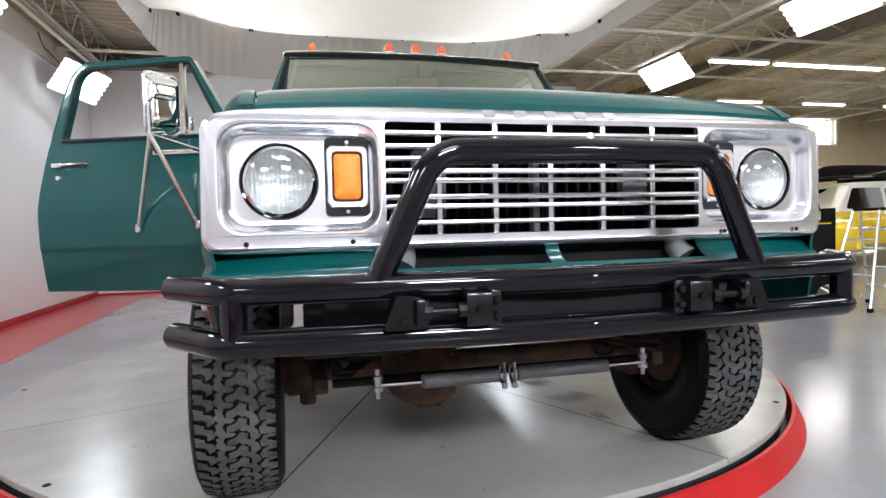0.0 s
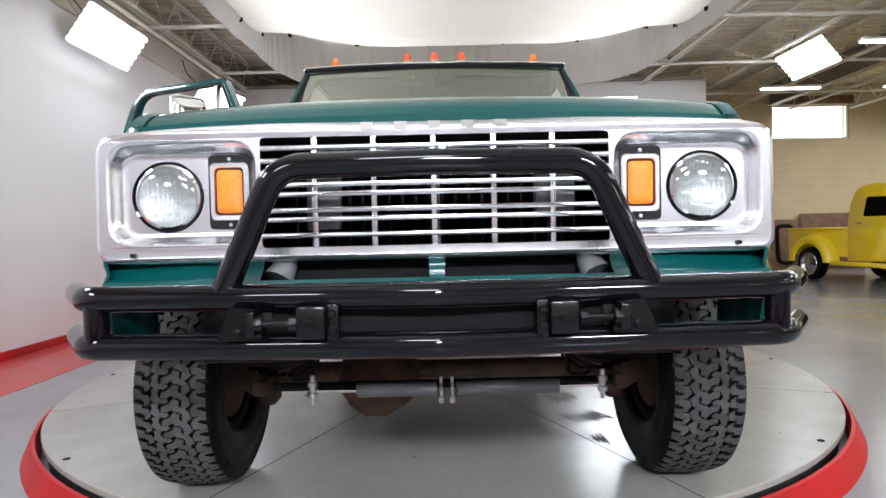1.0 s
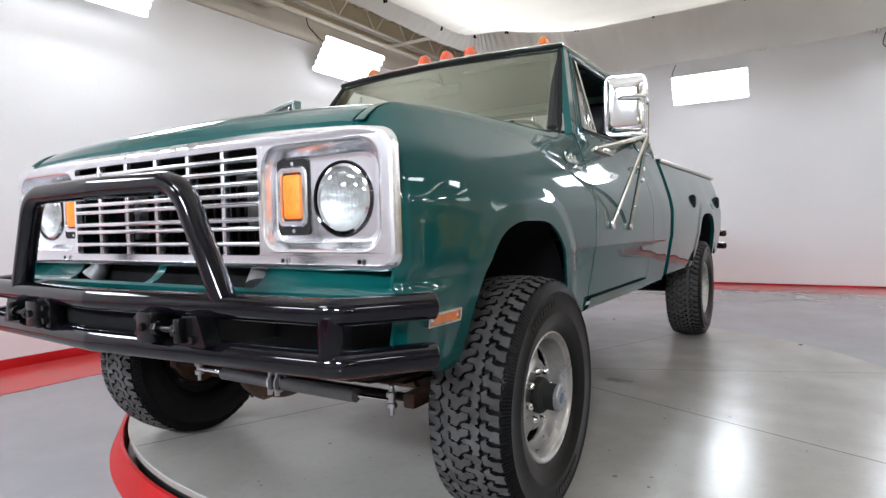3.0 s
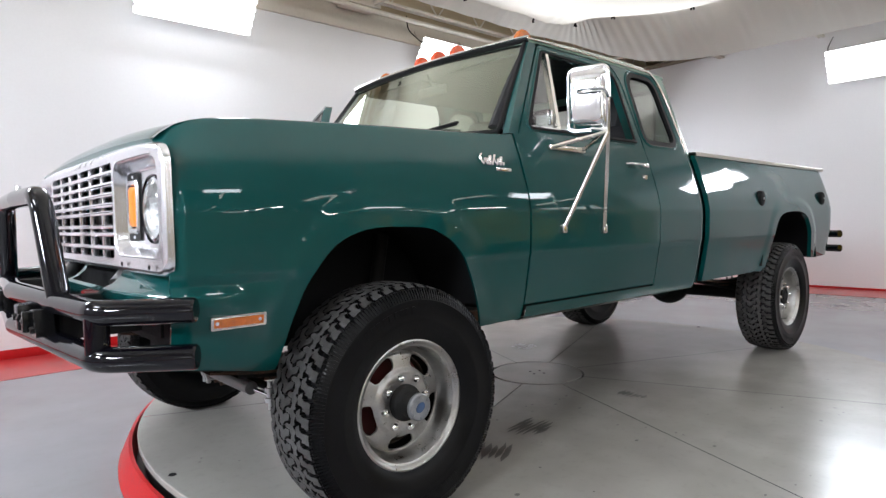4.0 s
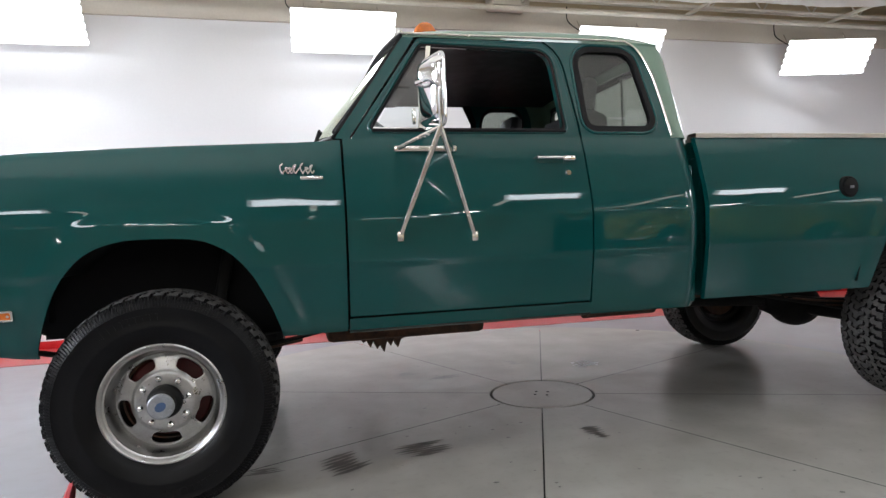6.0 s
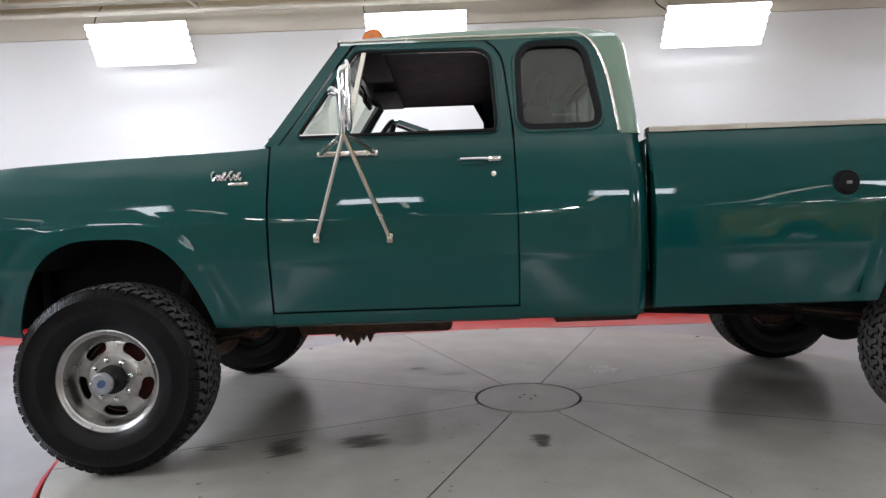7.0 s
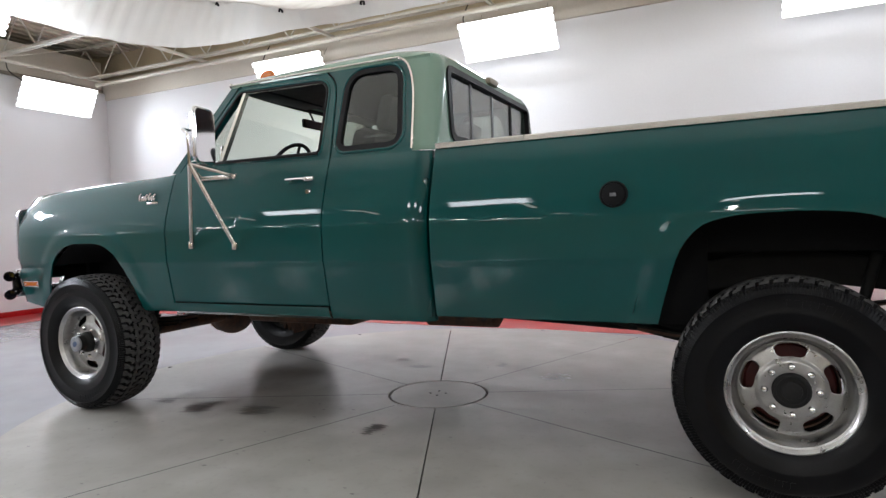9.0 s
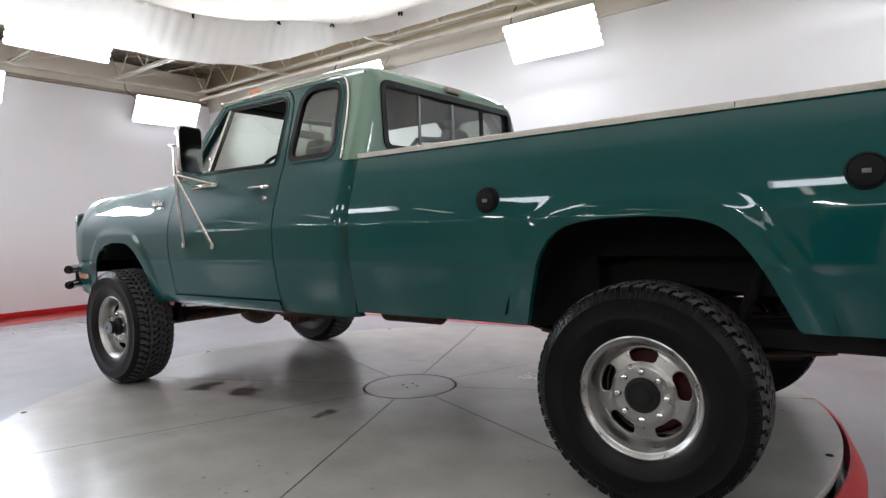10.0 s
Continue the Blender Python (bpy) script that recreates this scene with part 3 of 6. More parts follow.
# loose flap outside the tie line, gathered into pleats
for f in (0.08, 0.18, 0.3, 0.45, 0.6, 0.8, 1.0):
    row = []
    for i, (p, q) in enumerate(zip(tie, hem)):
        u = hem_len * i / NC
        m_ = p + (q - p) * f
        nrm = (q - p).normalized()
        ph = u * 2 * math.pi / 0.17 + 3.0 * noise.noise(Vector((u * 0.7, 0, 0)))
        amp = 0.016 * (1 - 0.6 * f) * (0.4 + abs(noise.noise(Vector((u * 0.6, 1.0, 0)))) * 2.0)
        m_ = m_ + nrm * amp * math.sin(ph)
        sag = 0.008 * math.sin(u * 2 * math.pi / 1.15) ** 2 * f
        row.append((CLX + m_.x, CLY + m_.y, cloth_tie(q.x) + 0.02 - cloth_drop(q.x) * f - sag + 0.5 * amp * math.sin(ph)))
    rows.append(row)
bm = bmesh.new()
grid(bm, rows, True)
cloth = part("ceiling_cloth", bm, CLOTH, None, "large white diffusion cloth sagging below the roof joists", 60, kind="")
tagged(cloth, category="cloth")
# clips with short cords to the joists
clip0 = thing("cloth_clip", "black spring clamp holding the cloth edge", "clamp", "cloth clamps")
bm = bmesh.new()
tube(bm, [(0, -.02, -.05), (.018, 0, .03), (0, .02, .10)], 0.013, 6)
tube(bm, [(0, .02, -.05), (-.018, 0, .03), (0, -.02, .10)], 0.013, 6)
part("jaw", bm, BLACKM, clip0)
bm = bmesh.new()
rod(bm, (0, 0, .08), (0, 0.06, .36), 0.004, 5)
part("cord", bm, BLACKM, clip0)
for k in range(26):
    p, q = tie[int(NC * (k + 0.35) / 26)], hem[int(NC * (k + 0.35) / 26)]
    m = pose(CLX + p.x, CLY + p.y, cloth_tie(q.x) + 0.02, 0, 0, 40 * k)
    if k == 0:
        clip0.matrix_world = m
    else:
        copy_thing(clip0, m)

# ---- lamp panels ----
def lamp_panel():
    t = thing("lamp_panel", "hanging six-tube lamp panel with wavy reflector, lit", "lamp", "studio lamp panels")
    bm = bmesh.new()
    W, H = 1.18, 0.52
    n = 6
    prof = []
    for i in range(n * 8 + 1):
        v = -H / 2 + H * i / (n * 8)
        prof.append((v, 0.045 * abs(math.sin(math.pi * i / 8)) ** 0.7))
    grid(bm, [[(x, v, h) for v, h in prof] for x in (-W / 2 + .02, W / 2 - .02)])
    thicken(bm, 0.004)
    part("reflector", bm, WHITEP, t, "white wavy reflector")
    bm = bmesh.new()
    box(bm, -W / 2 + .02, W / 2 - .02, -H / 2 + .02, H / 2 - .02, 0.055, 0.075, 0.006)
    part("housing", bm, WHITEP, t)
    for i in range(n):
        v = -H / 2 + H * (i + 0.5) / n
        bm = bmesh.new()
        tube(bm, [(-W / 2 - 0.022, v, 0.012), (-W / 2 - 0.014, v, 0.012), (W / 2 + 0.014, v, 0.012), (W / 2 + 0.022, v, 0.012)], [0.024, 0.037, 0.037, 0.024], 12)
        part("tube", bm, TUBE, t, "glowing tube" if i == 0 else "")
    bm = bmesh.new()
    tube(bm, spline([(0.35, 0.05, 0.075), (0.42, 0.10, 0.16), (0.58, 0.16, 0.22), (0.66, 0.22, 0.36), (0.62, 0.34, 0.55)], 6), 0.007, 6)
    part("cable", bm, BLACKM, t, "black supply cable")
    for sx in (-0.45, 0.45):
        bm = bmesh.new()
        rod(bm, (sx, 0, 0.07), (sx, 0.18, 0.5), 0.004, 5)
        part("hanger", bm, JOISTD, t)
    return t


# place, heading of the face, tilt down
PANELS = [((-2.27, 3.85, 3.42), 180, 32), ((1.13, 3.85, 3.42), 180, 35), ((4.76, 3.85, 3.37), 180, 35), ((8.02, 3.75, 3.31), 168, 35),
          ((9.55, -0.2, 3.33), 90, 26), ((9.55, -3.34, 3.35), 90, 26),
          ((-6.45, 3.05, 3.42), -90, 28), ((-6.45, -0.2, 3.46), -90, 28), ((-6.45, -3.2, 3.46), -90, 28), ((-3.93, 0.28, 3.68), -90, 35),
          ((7.5, -6.1, 3.7), 0, 40), ((4.0, -6.1, 3.7), 0, 40), ((0.5, -6.1, 3.7), 0, 40), ((-3.0, -6.1, 3.7), 0, 40)]
lamp0 = lamp_panel()
for i, ((x, y, z), rz, tilt) in enumerate(PANELS):
    m = pose(x, y, z, 0, 0, rz) @ pose(0, 0, 0, 90 - tilt, 0, 0)
    # local -z of the panel is the lit face
    if i == 0:
        lamp0.matrix_world = m
    else:
        copy_thing(lamp0, m)
    area("panel_light", m @ pose(0, 0, -0.03), 1.10, 0.44, PANEL_WATTS * (0.30 if y < -5 else 0.6 if x < -6 and y > 2 else 3.1 if x < -6 else 0.8 if x < -3 else 0.5 if x > 9 else 0.6 if x > 7 else 0.4 if x > 4.5 else 0.75), (0.84, 0.905, 1.0), 130 if x > 9 or x < -6 else 180)

# warehouse tube lamps in rows
row0 = thing("tube_lamp", "long ceiling tube lamp with white housing, lit", "lamp", "hall tube lamps")
bm = bmesh.new()
box(bm, -0.6, 0.6, -0.07, 0.07, 0.03, 0.08, 0.01)
part("housing", bm, WHITEP, row0)
bm = bmesh.new()
box(bm, -0.59, 0.59, -0.055, 0.055, 0.0, 0.028, 0.008)
part("tube", bm, TUBEW, row0, "glowing tube")
spots = [(6.7, -7.05, 90), (6.7, -8.4, 90), (6.7, -9.65, 90)]
for x in (9.75, 3.7, 0.7, -2.3, -5.3, -8.3):
    spots += [(x, y, 90) for y in (-7.15, -9.65, -12.1, -14.6)]
spots += [(-9 + 1.24 * k, -17.5, 0) for k in range(16)]
spots += [(x, y, 0) for x in (-1.0, 1.2, 3.4, 5.4) for y in (-2.0, 0.9)]
for i, (x, y, rz) in enumerate(spots):
    above = y > -3
    m = pose(x, y, 4.22 if above else 3.72, 0, 0, rz)
    if i == 0:
        row0.matrix_world = m
    else:
        copy_thing(row0, m)
    if x in (9.75, 3.7, -2.3, -8.3) and -16 < y < -8:
        area("tube_light", pose(x, y, 3.712), 0.14, 1.18, TUBE_WATTS, (0.97, 0.95, 0.93))
    if above:
        area("cloth_light", pose(x, y, 4.20), 2.2, 1.3, TOP_WATTS * (1.45 if x > 5 else 1.2), (0.92, 0.95, 1.0))

# ---- the pickup truck ----
truck = thing("pickup_truck", "lifted dark green vintage pickup with sage roof on the turntable", "pickup truck")
FAX, RAX, WR = -0.045, 3.805, 0.42     # axles and tyre radius

# half section of the body side: height, distance from the centre line
LEAN_Z = [.60, .625, .65, .70, .80, .880, .893, .907, .920, .96, 1.00, 1.04, 1.078, 1.086, 1.096, 1.108, 1.15, 1.20, 1.25, 1.30, 1.355, 1.40, 1.434]
LEAN_A = [-50, -30, -15, -11, -9.5, -8, -15, -15, -3, -1.6, -1.4, -1.2, -0.6, 1.0, 6.0, 8.8, 10.4, 12.8, 16, 19.5, 23, 29, 44]
SZ = np.unique(np.round(np.concatenate([np.arange(.60, .66, .01), np.arange(.66, .88, .02), np.arange(.88, .93, .006), np.arange(.93, 1.02, .015), np.arange(1.02, 1.075, .012), np.arange(1.076, 1.116, .004), np.arange(1.12, 1.35, .01), np.arange(1.35, 1.4341, .006), [1.434]]), 4))
_k = np.array([1, 4, 6, 4, 1]) / 16.0
_fz = np.arange(.59, 1.446, .002)
_fa = np.interp(_fz, LEAN_Z, LEAN_A)
for _i in range(3):
    _fa = np.convolve(np.pad(_fa, 2, mode="edge"), _k, "valid")
_fy = -np.cumsum(np.tan(np.radians(_fa))) * .002
_fy += 1.0 - _fy.max()
SY = np.interp(SZ, _fz, _fy)

AF = [(v.x, v.y) for v in spline([(-.49, .60, 0), (-.478, .66, 0), (-.44, .78, 0), (-.39, .885, 0), (-.30, .985, 0), (-.18, 1.030, 0), (-.03, 1.036, 0), (.10, 1.026, 0), (.20, .98, 0), (.275, .905, 0), (.335, .80, 0), (.378, .70, 0), (.408, .60, 0)], 8)]
AR = [(v.x, v.y) for v in spline([(3.335, .60, 0), (3.352, .68, 0), (3.385, .80, 0), (3.43, .94, 0), (3.50, 1.03, 0), (3.60, 1.068, 0), (3.75, 1.08, 0), (3.92, 1.078, 0), (4.06, 1.055, 0), (4.15, .995, 0), (4.225, .89, 0), (4.28, .78, 0), (4.33, .67, 0), (4.345, .60, 0)], 8)]


def arch(x, A):
    xs = [p[0] for p in A]
    return float(np.interp(x, xs, [p[1] for p in A])) if xs[0] < x < xs[-1] else 0.0


def near(x, z, A):
    return min(math.hypot(x - a, z - b) for a, b in A)


TOPX = [-.812, -.79, -.775, -.74, -.70, -.65, -.5, -.2, 0, .3, .6, .75]
TOPZ = [1.284, 1.307, 1.319, 1.342, 1.356, 1.367, 1.380, 1.394, 1.402, 1.411, 1.42, 1.434]



def side_y(x, z, A):
    """Distance of the outer skin from the centre line."""
    y = float(np.interp(z, SZ, SY))
    if x > .40:
        # behind the hood the side flows on into the upper cab
        dz = max(0.0, z - 1.14)
        cab = .9917 - .22 * dz - .293 * dz * dz
        y += (cab - y) * smoothstep(1.15, 1.27, z) * smoothstep(.40, .655, x)
    if x < -.45:
        y -= .029 * ((-.45 - x) / .35) ** 2.5 + .014 * smoothstep(-.768, -.797, x)
    if 2.25 < x < 2.36:
        y -= .042 * ((x - 2.25) / .085) ** 2.2
    if x > 4.6:
        y -= .10 * ((x - 4.6) / .27) ** 4
    if A:
        d = near(x, z, A)
        y += .008 * (1 - smoothstep(.055, .130, d))
    if x < -.42:
        y += .020 * smoothstep(.885, .845, z) * smoothstep(-.42, -.70, x)
    if 2.8 < x < 3.6:
        y += .0014 * math.exp(-((x - 3.23) / .10) ** 2 - ((z - 1.185) / .035) ** 2)
    y += .0007 * math.sin(x * 5.3 + z * 3.1) * math.sin(z * 7.0 + x * 2.2) + .0002 * math.sin(x * 17 + z * 9)
    return y


def skin(x0, x1, A, low, sign, extra=None, step=.02, top=None):
    """Body side panel between two stations, with the wheel opening cut out."""
    xs = list(np.arange(x0, x1, step)) + [x1]
    if A:
        ends = (A[0][0], A[-1][0])
        xs += [e + d for e in ends for d in (-.0005, .0005, .004, -.004, .009, -.009)]
        xs = sorted(x for x in xs if x0 <= x <= x1)
    zs = list(SZ)
    rows = []
    for x in xs:
        zb = low(x)
        if A:
            zb = max(zb, arch(x, A))
        t = top(x) if top else SZ[-1]
        row = []
        for z in zs:
            zz = z if z < 1.15 else 1.15 + (z - 1.15) * (t - 1.15) / (SZ[-1] - 1.15)
            zc = max(zz, zb)
            zn = zc if zc < 1.15 else 1.15 + (zc - 1.15) * (SZ[-1] - 1.15) / (t - 1.15)
            y = side_y(x, zn, A)
            row.append(Vector((x, sign * y, zc)))
        if extra:
            row += [Vector(p) for p in extra(x, sign, t)]
        rows.append(row)
    bm = bmesh.new()
    grid(bm, rows)
    return bm


def fold(bm, d, inward):
    """Turns the rim of an open panel inwards, so that the seams read as gaps."""
    es = [e for e in bm.edges if e.is_boundary]
    r = bmesh.ops.extrude_edge_only(bm, edges=es)
    vs = [g for g in r["geom"] if isinstance(g, bmesh.types.BMVert)]
    for v in vs:
        v.co += Vector(inward) * d
    return bm


def fender_top(x, sign, t):
    return [(x, sign * .868, t + .004), (x, sign * .84, t + .006), (x, sign * .831, t + .002), (x, sign * .829, t - .02)]


for sign in (-1, 1):
    s = "driver" if sign < 0 else "passenger"
    bm = skin(-.798, .662, AF, lambda x: .60 + .05 * smoothstep(-.45, -.8, x) if x < 0 else .622, sign, fender_top, .014, lambda x: float(np.interp(x, TOPX, TOPZ)))
    fold(bm, .010, (0, -sign, 0))
    part("front_fender", bm, GREEN, truck, "glossy dark green front fender", 30)
    # bed side
    bm = skin(2.368, 4.87, AR, lambda x: .652 if x < 3.6 else .695, sign, None, .014, lambda x: 1.434 - .04 * smoothstep(4.74, 4.87, x))
    fold(bm, .03, (0, -sign, 0))
    part("bed_side", bm, GREEN, truck, "glossy dark green bed side", 30)
    # cab corner behind the door
    bm = skin(1.770, 2.335, None, lambda x: .618, sign, None, .015)
    fold(bm, .03, (0, -sign, 0))
    part("cab_side", bm, GREEN, truck, "dark green cab side", 30)
    # sill under the door
    bm = bmesh.new()
    grid(bm, [[(x, sign * y, z) for y, z in ((.968, .678), (.962, .655), (.95, .628), (.92, .612), (.86, .61))] for x in (.668, 1.2, 1.768)])
    part("sill", bm, GREEN, truck, "", 30)

# bed: rails, front board, tailgate, floor, inner walls
for sign in (-1, 1):
    for a, b in ((2.37, 2.80), (2.803, 4.13), (4.133, 4.80)):
        bm = bmesh.new()
        grid(bm, [[(x, sign * y, z) for y, z in ((.896, 1.432), (.912, 1.433), (.914, 1.452), (.908, 1.457), (.86, 1.457), (.84, 1.450), (.838, 1.42))] for x in (a, b)])
        thicken(bm, .002)
        part("bed_rail_cap", bm, RAILM, truck, "bright metal bed rail cap", 40)
    bm = bmesh.new()
    for a, b, lo in ((2.39, 3.15, .95), (3.15, 4.5, 1.17), (4.5, 4.84, .95)):
        box(bm, a, b, min(sign * .80, sign * .84), max(sign * .80, sign * .84), lo, 1.437)
    part("bed_inner_wall", bm, GREEN, truck)
    bm = bmesh.new()
    box(bm, 2.39, 2.42, min(sign * .80, sign * .90), max(sign * .80, sign * .90), .66, 1.34, .006)
    part("bed_corner", bm, GREEN, truck)
bm = bmesh.new()
box(bm, 2.385, 2.42, -.80, .80, .80, 1.42, .008)
part("bed_front_board", bm, GREEN, truck)
bm = bmesh.new()
for a, b, hw in ((2.42, 3.15, .80), (3.15, 4.5, .61), (4.5, 4.82, .80)):
    box(bm, a, b, -hw, hw, .92, .95)
part("bed_floor", bm, GREEN, truck)
for sg in (-1, 1):
    bm = bmesh.new()
    box(bm, 3.15, 4.5, min(sg * .60, sg * .83), max(sg * .60, sg * .83), 1.165, 1.19, .008)
    box(bm, 3.15, 4.5, min(sg * .60, sg * .618), max(sg * .60, sg * .618), .95, 1.164)
    part("wheel_well", bm, GREEN, truck)
bm = bmesh.new()
box(bm, 4.82, 4.875, -.86, .86, .70, 1.39, .02)
part("tailgate", bm, GREEN, truck)

# hood
HZX = [-.795, -.785, -.765, -.735, -.69, -.60, -.45, -.2, 0.1, .40, .60]
HZC = [1.322, 1.338, 1.356, 1.374, 1.390, 1.405, 1.418, 1.434, 1.448, 1.458, 1.462]
bm = bmesh.new()
rows = []
for x in list(np.linspace(-.795, -.6, 14)) + list(np.linspace(-.57, .60, 30)):
    zc = float(np.interp(x, HZX, HZC))
    ze = float(np.interp(x, TOPX, TOPZ)) + .004
    row = []
    for j in range(-24, 25):
        v = j / 24
        w = abs(v)
        z = ze + (zc - ze) * (1 - w ** 2.6) - .003 * smoothstep(.95, 1, w) ** 2
        z += .010 * smoothstep(.30, .20, w) * smoothstep(-.72, -.5, x)
        row.append((x - .01 * (1 - w * w), v * .822, z))
    rows.append(row)
grid(bm, rows)
fold(bm, .02, (0, 0, -1))
part("hood", bm, GREEN, truck, "glossy dark green hood", 30)
bm = bmesh.new()
box(bm, -.70, .6, -.82, .82, 1.25, 1.28)
part("hood_underside", bm, BLACKM, truck)
# cowl, vents, wipers
bm = bmesh.new()
grid(bm, [[(x, v * .86, z - .03 * abs(v) ** 4) for v in np.linspace(-1, 1, 13)] for x, z in ((.607, 1.447), (.64, 1.449), (.70, 1.452), (.80, 1.44))])
part("cowl", bm, GREEN, truck)
bm = bmesh.new()
for k in range(14):
    y = -.6 + k * .092
    box(bm, .63, .69, y, y + .06, 1.4515, 1.4535)
part("cowl_vent", bm, BLACKM, truck)
for y0, y1 in ((-.1, -.62), (.5, -.02)):
    bm = bmesh.new()
    tube(bm, [(.60, y0, 1.462), (.575, (y0 + y1) / 2, 1.482), (.60, y1, 1.50)], .006, 6)
    tube(bm, [(.578, y1 + .28, 1.487), (.59, y1 - .02, 1.505)], .007, 6)
    part("wiper", bm, BLACKM, truck)


# ---- upper cab ----
def lean(x, z, sign=-1, out=0.0):
    return Vector((x, sign * (.903 - (z - 1.43) * .331 + out), z))


WIN = ring2d([(.785, 1.468), (1.05, 1.882), (1.685, 1.872), (1.695, 1.468)], [.02, .04, .095, .03], 8)
QWIN = ring2d([(1.805, 1.478), (1.808, 1.888), (2.118, 1.886), (2.168, 1.478)], [.06, .11, .10, .07], 8)


def grow(loop, d):
    c = sum((Vector(p) for p in loop), Vector((0, 0))) / len(loop)
    out = []
    k = len(loop)
    for i, p in enumerate(loop):
        a, b = Vector(loop[i - 1]), Vector(loop[(i + 1) % k])
        t = (b - a)
        if t.length < 1e-9:
            out.append(Vector(p))
            continue
        nn = Vector((t.y, -t.x)).normalized()
        if nn.dot(Vector(p) - c) < 0:
            nn = -nn
        out.append(Vector(p) + nn * d)
    return out


for sign in (-1, 1):
    inw = (0, -sign * .035, 0)
    f = lambda u, v, sg=sign: lean(u, v, sg)
    bm = bmesh.new()
    plate(bm, [(.640, 1.43), (.700, 1.43), (1.022, 1.905), (1.022, 1.934), (.985, 1.934)], [], f, inw)
    part("windshield_pillar", bm, GREEN, truck, "", 40)
    bm = bmesh.new()
    out = [(1.772, 1.43), (1.770, 1.50), (1.748, 1.775), (1.735, 1.835), (1.71, 1.88), (1.665, 1.9195), (1.06, 1.9195), (1.024, 1.9195), (1.024, 1.935), (2.085, 1.935),
           (2.125, 1.920), (2.155, 1.890), (2.185, 1.83), (2.207, 1.752), (2.237, 1.475), (2.237, 1.43)]
    plate(bm, out, [grow(QWIN, .010)], f, inw)
    part("quarter_panel", bm, GREEN, truck, "dark green panel round the rear side window", 40)
    # pressed bead round the window, rubber seal and glass
    bm = bmesh.new()
    tube(bm, [lean(p[0], p[1], sign, -.001) for p in grow(QWIN, .022)], .0085, 10, closed=True)
    part("window_bead", bm, GREEN, truck, "pressed green bead round the window", 60)
    bm = bmesh.new()
    g = lambda u, v, sg=sign: lean(u, v, sg, .006)
    plate(bm, grow(QWIN, .013), [grow(QWIN, -.013)], g, (0, -sign * .03, 0))
    q = part("quarter_window", bm, RUBBER, truck, "black rubber seal", 40)
    bm = bmesh.new()
    plate(bm, grow(QWIN, -.002), [], lambda u, v, sg=sign: lean(u, v, sg, -.008), (0, -sign * .004, 0))
    o = part("pane", bm, GLASSQ, q, "smoked glass")
    o.visible_shadow = False
    # black backing strips behind the door seams, added so the gaps look dark
    bm = bmesh.new()
    for a, b, c, d in ((1.745, 1.79, .66, 1.26), (.650, .690, .63, 1.26), (.66, 1.78, .655, .70)):
        box(bm, a, b, min(sign * .86, sign * .932), max(sign * .86, sign * .932), c, d)
    for a, b in ((1.745, 1.79), (.650, .690)):
        box(bm, a, b, min(sign * .83, sign * .885), max(sign * .83, sign * .885), 1.262, 1.425)
    plate(bm, [(1.74, 1.43), (1.79, 1.43), (1.79, 1.52), (1.765, 1.80), (1.70, 1.935), (1.0, 1.935), (1.0, 1.90), (1.66, 1.90), (1.73, 1.78)], [], lambda u, v, sg=sign: lean(u, v, sg, -.038), (0, -sign * .01, 0))
    part("weatherstrip", bm, BLACKM, truck, "black backing that keeps the door seams dark", 0)
    # bright moulding that parts the two paints
    mold = [(.965, 1.932), (1.3, 1.934), (1.7, 1.936), (2.06, 1.936), (2.105, 1.930), (2.145, 1.905), (2.175, 1.86), (2.20, 1.79), (2.217, 1.70), (2.232, 1.55), (2.241, 1.445)]
    bm = bmesh.new()
    tube(bm, [lean(p.x, p.y, sign, .006) for p in spline([(a, b, 0) for a, b in mold], 4)], .0065, 8)
    part("drip_moulding", bm, STAIN, truck, "bright stainless moulding")
    # sage corner pillar, rounded to the back
    rows = []
    for z in list(np.linspace(1.435, 1.75, 8)) + list(np.linspace(1.78, 1.935, 10)):
        xt = float(np.interp(z, [1.43, 1.475, 1.752, 1.83, 1.89, 1.92, 1.935], [2.240, 2.237, 2.207, 2.185, 2.155, 2.125, 2.085]))
        ys = .903 - (z - 1.43) * .331
        xb = float(np.interp(z, [1.43, 1.85, 1.90, 1.935], [2.352, 2.335, 2.325, 2.302]))
        row = [Vector((xt + .002, sign * ys, z))]
        for k in range(9):
            a = k / 8 * math.pi / 2
            row.append(Vector((xb - .075 + .075 * math.sin(a), sign * (ys - .075 + .075 * math.cos(a)), z)))
        row.append(Vector((xb, sign * (ys - .115), z)))
        rows.append(row)
    bm = bmesh.new()
    grid(bm, rows)
    part("corner_pillar", bm, SAGE, truck, "pale sage green rear cab pillar", 40)

# roof skin
RS = [(.905, 1.925), (.925, 1.946), (.96, 1.961), (1.05, 1.980), (1.25, 1.998), (1.5, 2.011), (1.8, 2.017), (2.0, 2.014), (2.1, 2.007), (2.18, 1.996), (2.235, 1.982), (2.28, 1.962), (2.307, 1.928)]
bm = bmesh.new()
rows = []
for p in spline([(a, b, 0) for a, b in RS], 3):
    x, zc = p.x, p.y
    row = []
    for j in range(-24, 25):
        v = j / 24
        w = abs(v)
        half = .742
        ze = 1.934 if .97 < x < 2.1 else 1.934 - .004
        z = ze + (zc - ze) * max(0, 1 - w ** 7) ** .6 if zc > ze else zc
        xx = x + (.07 * w ** 2.4 * smoothstep(1.2, .9, x)) - .03 * w ** 6 * smoothstep(2.05, 2.25, x)
        row.append((xx, v * half, z))
    rows.append(row)
grid(bm, rows)
fold(bm, .015, (0, 0, -1))
part("roof", bm, SAGE, truck, "pale sage green roof", 40)
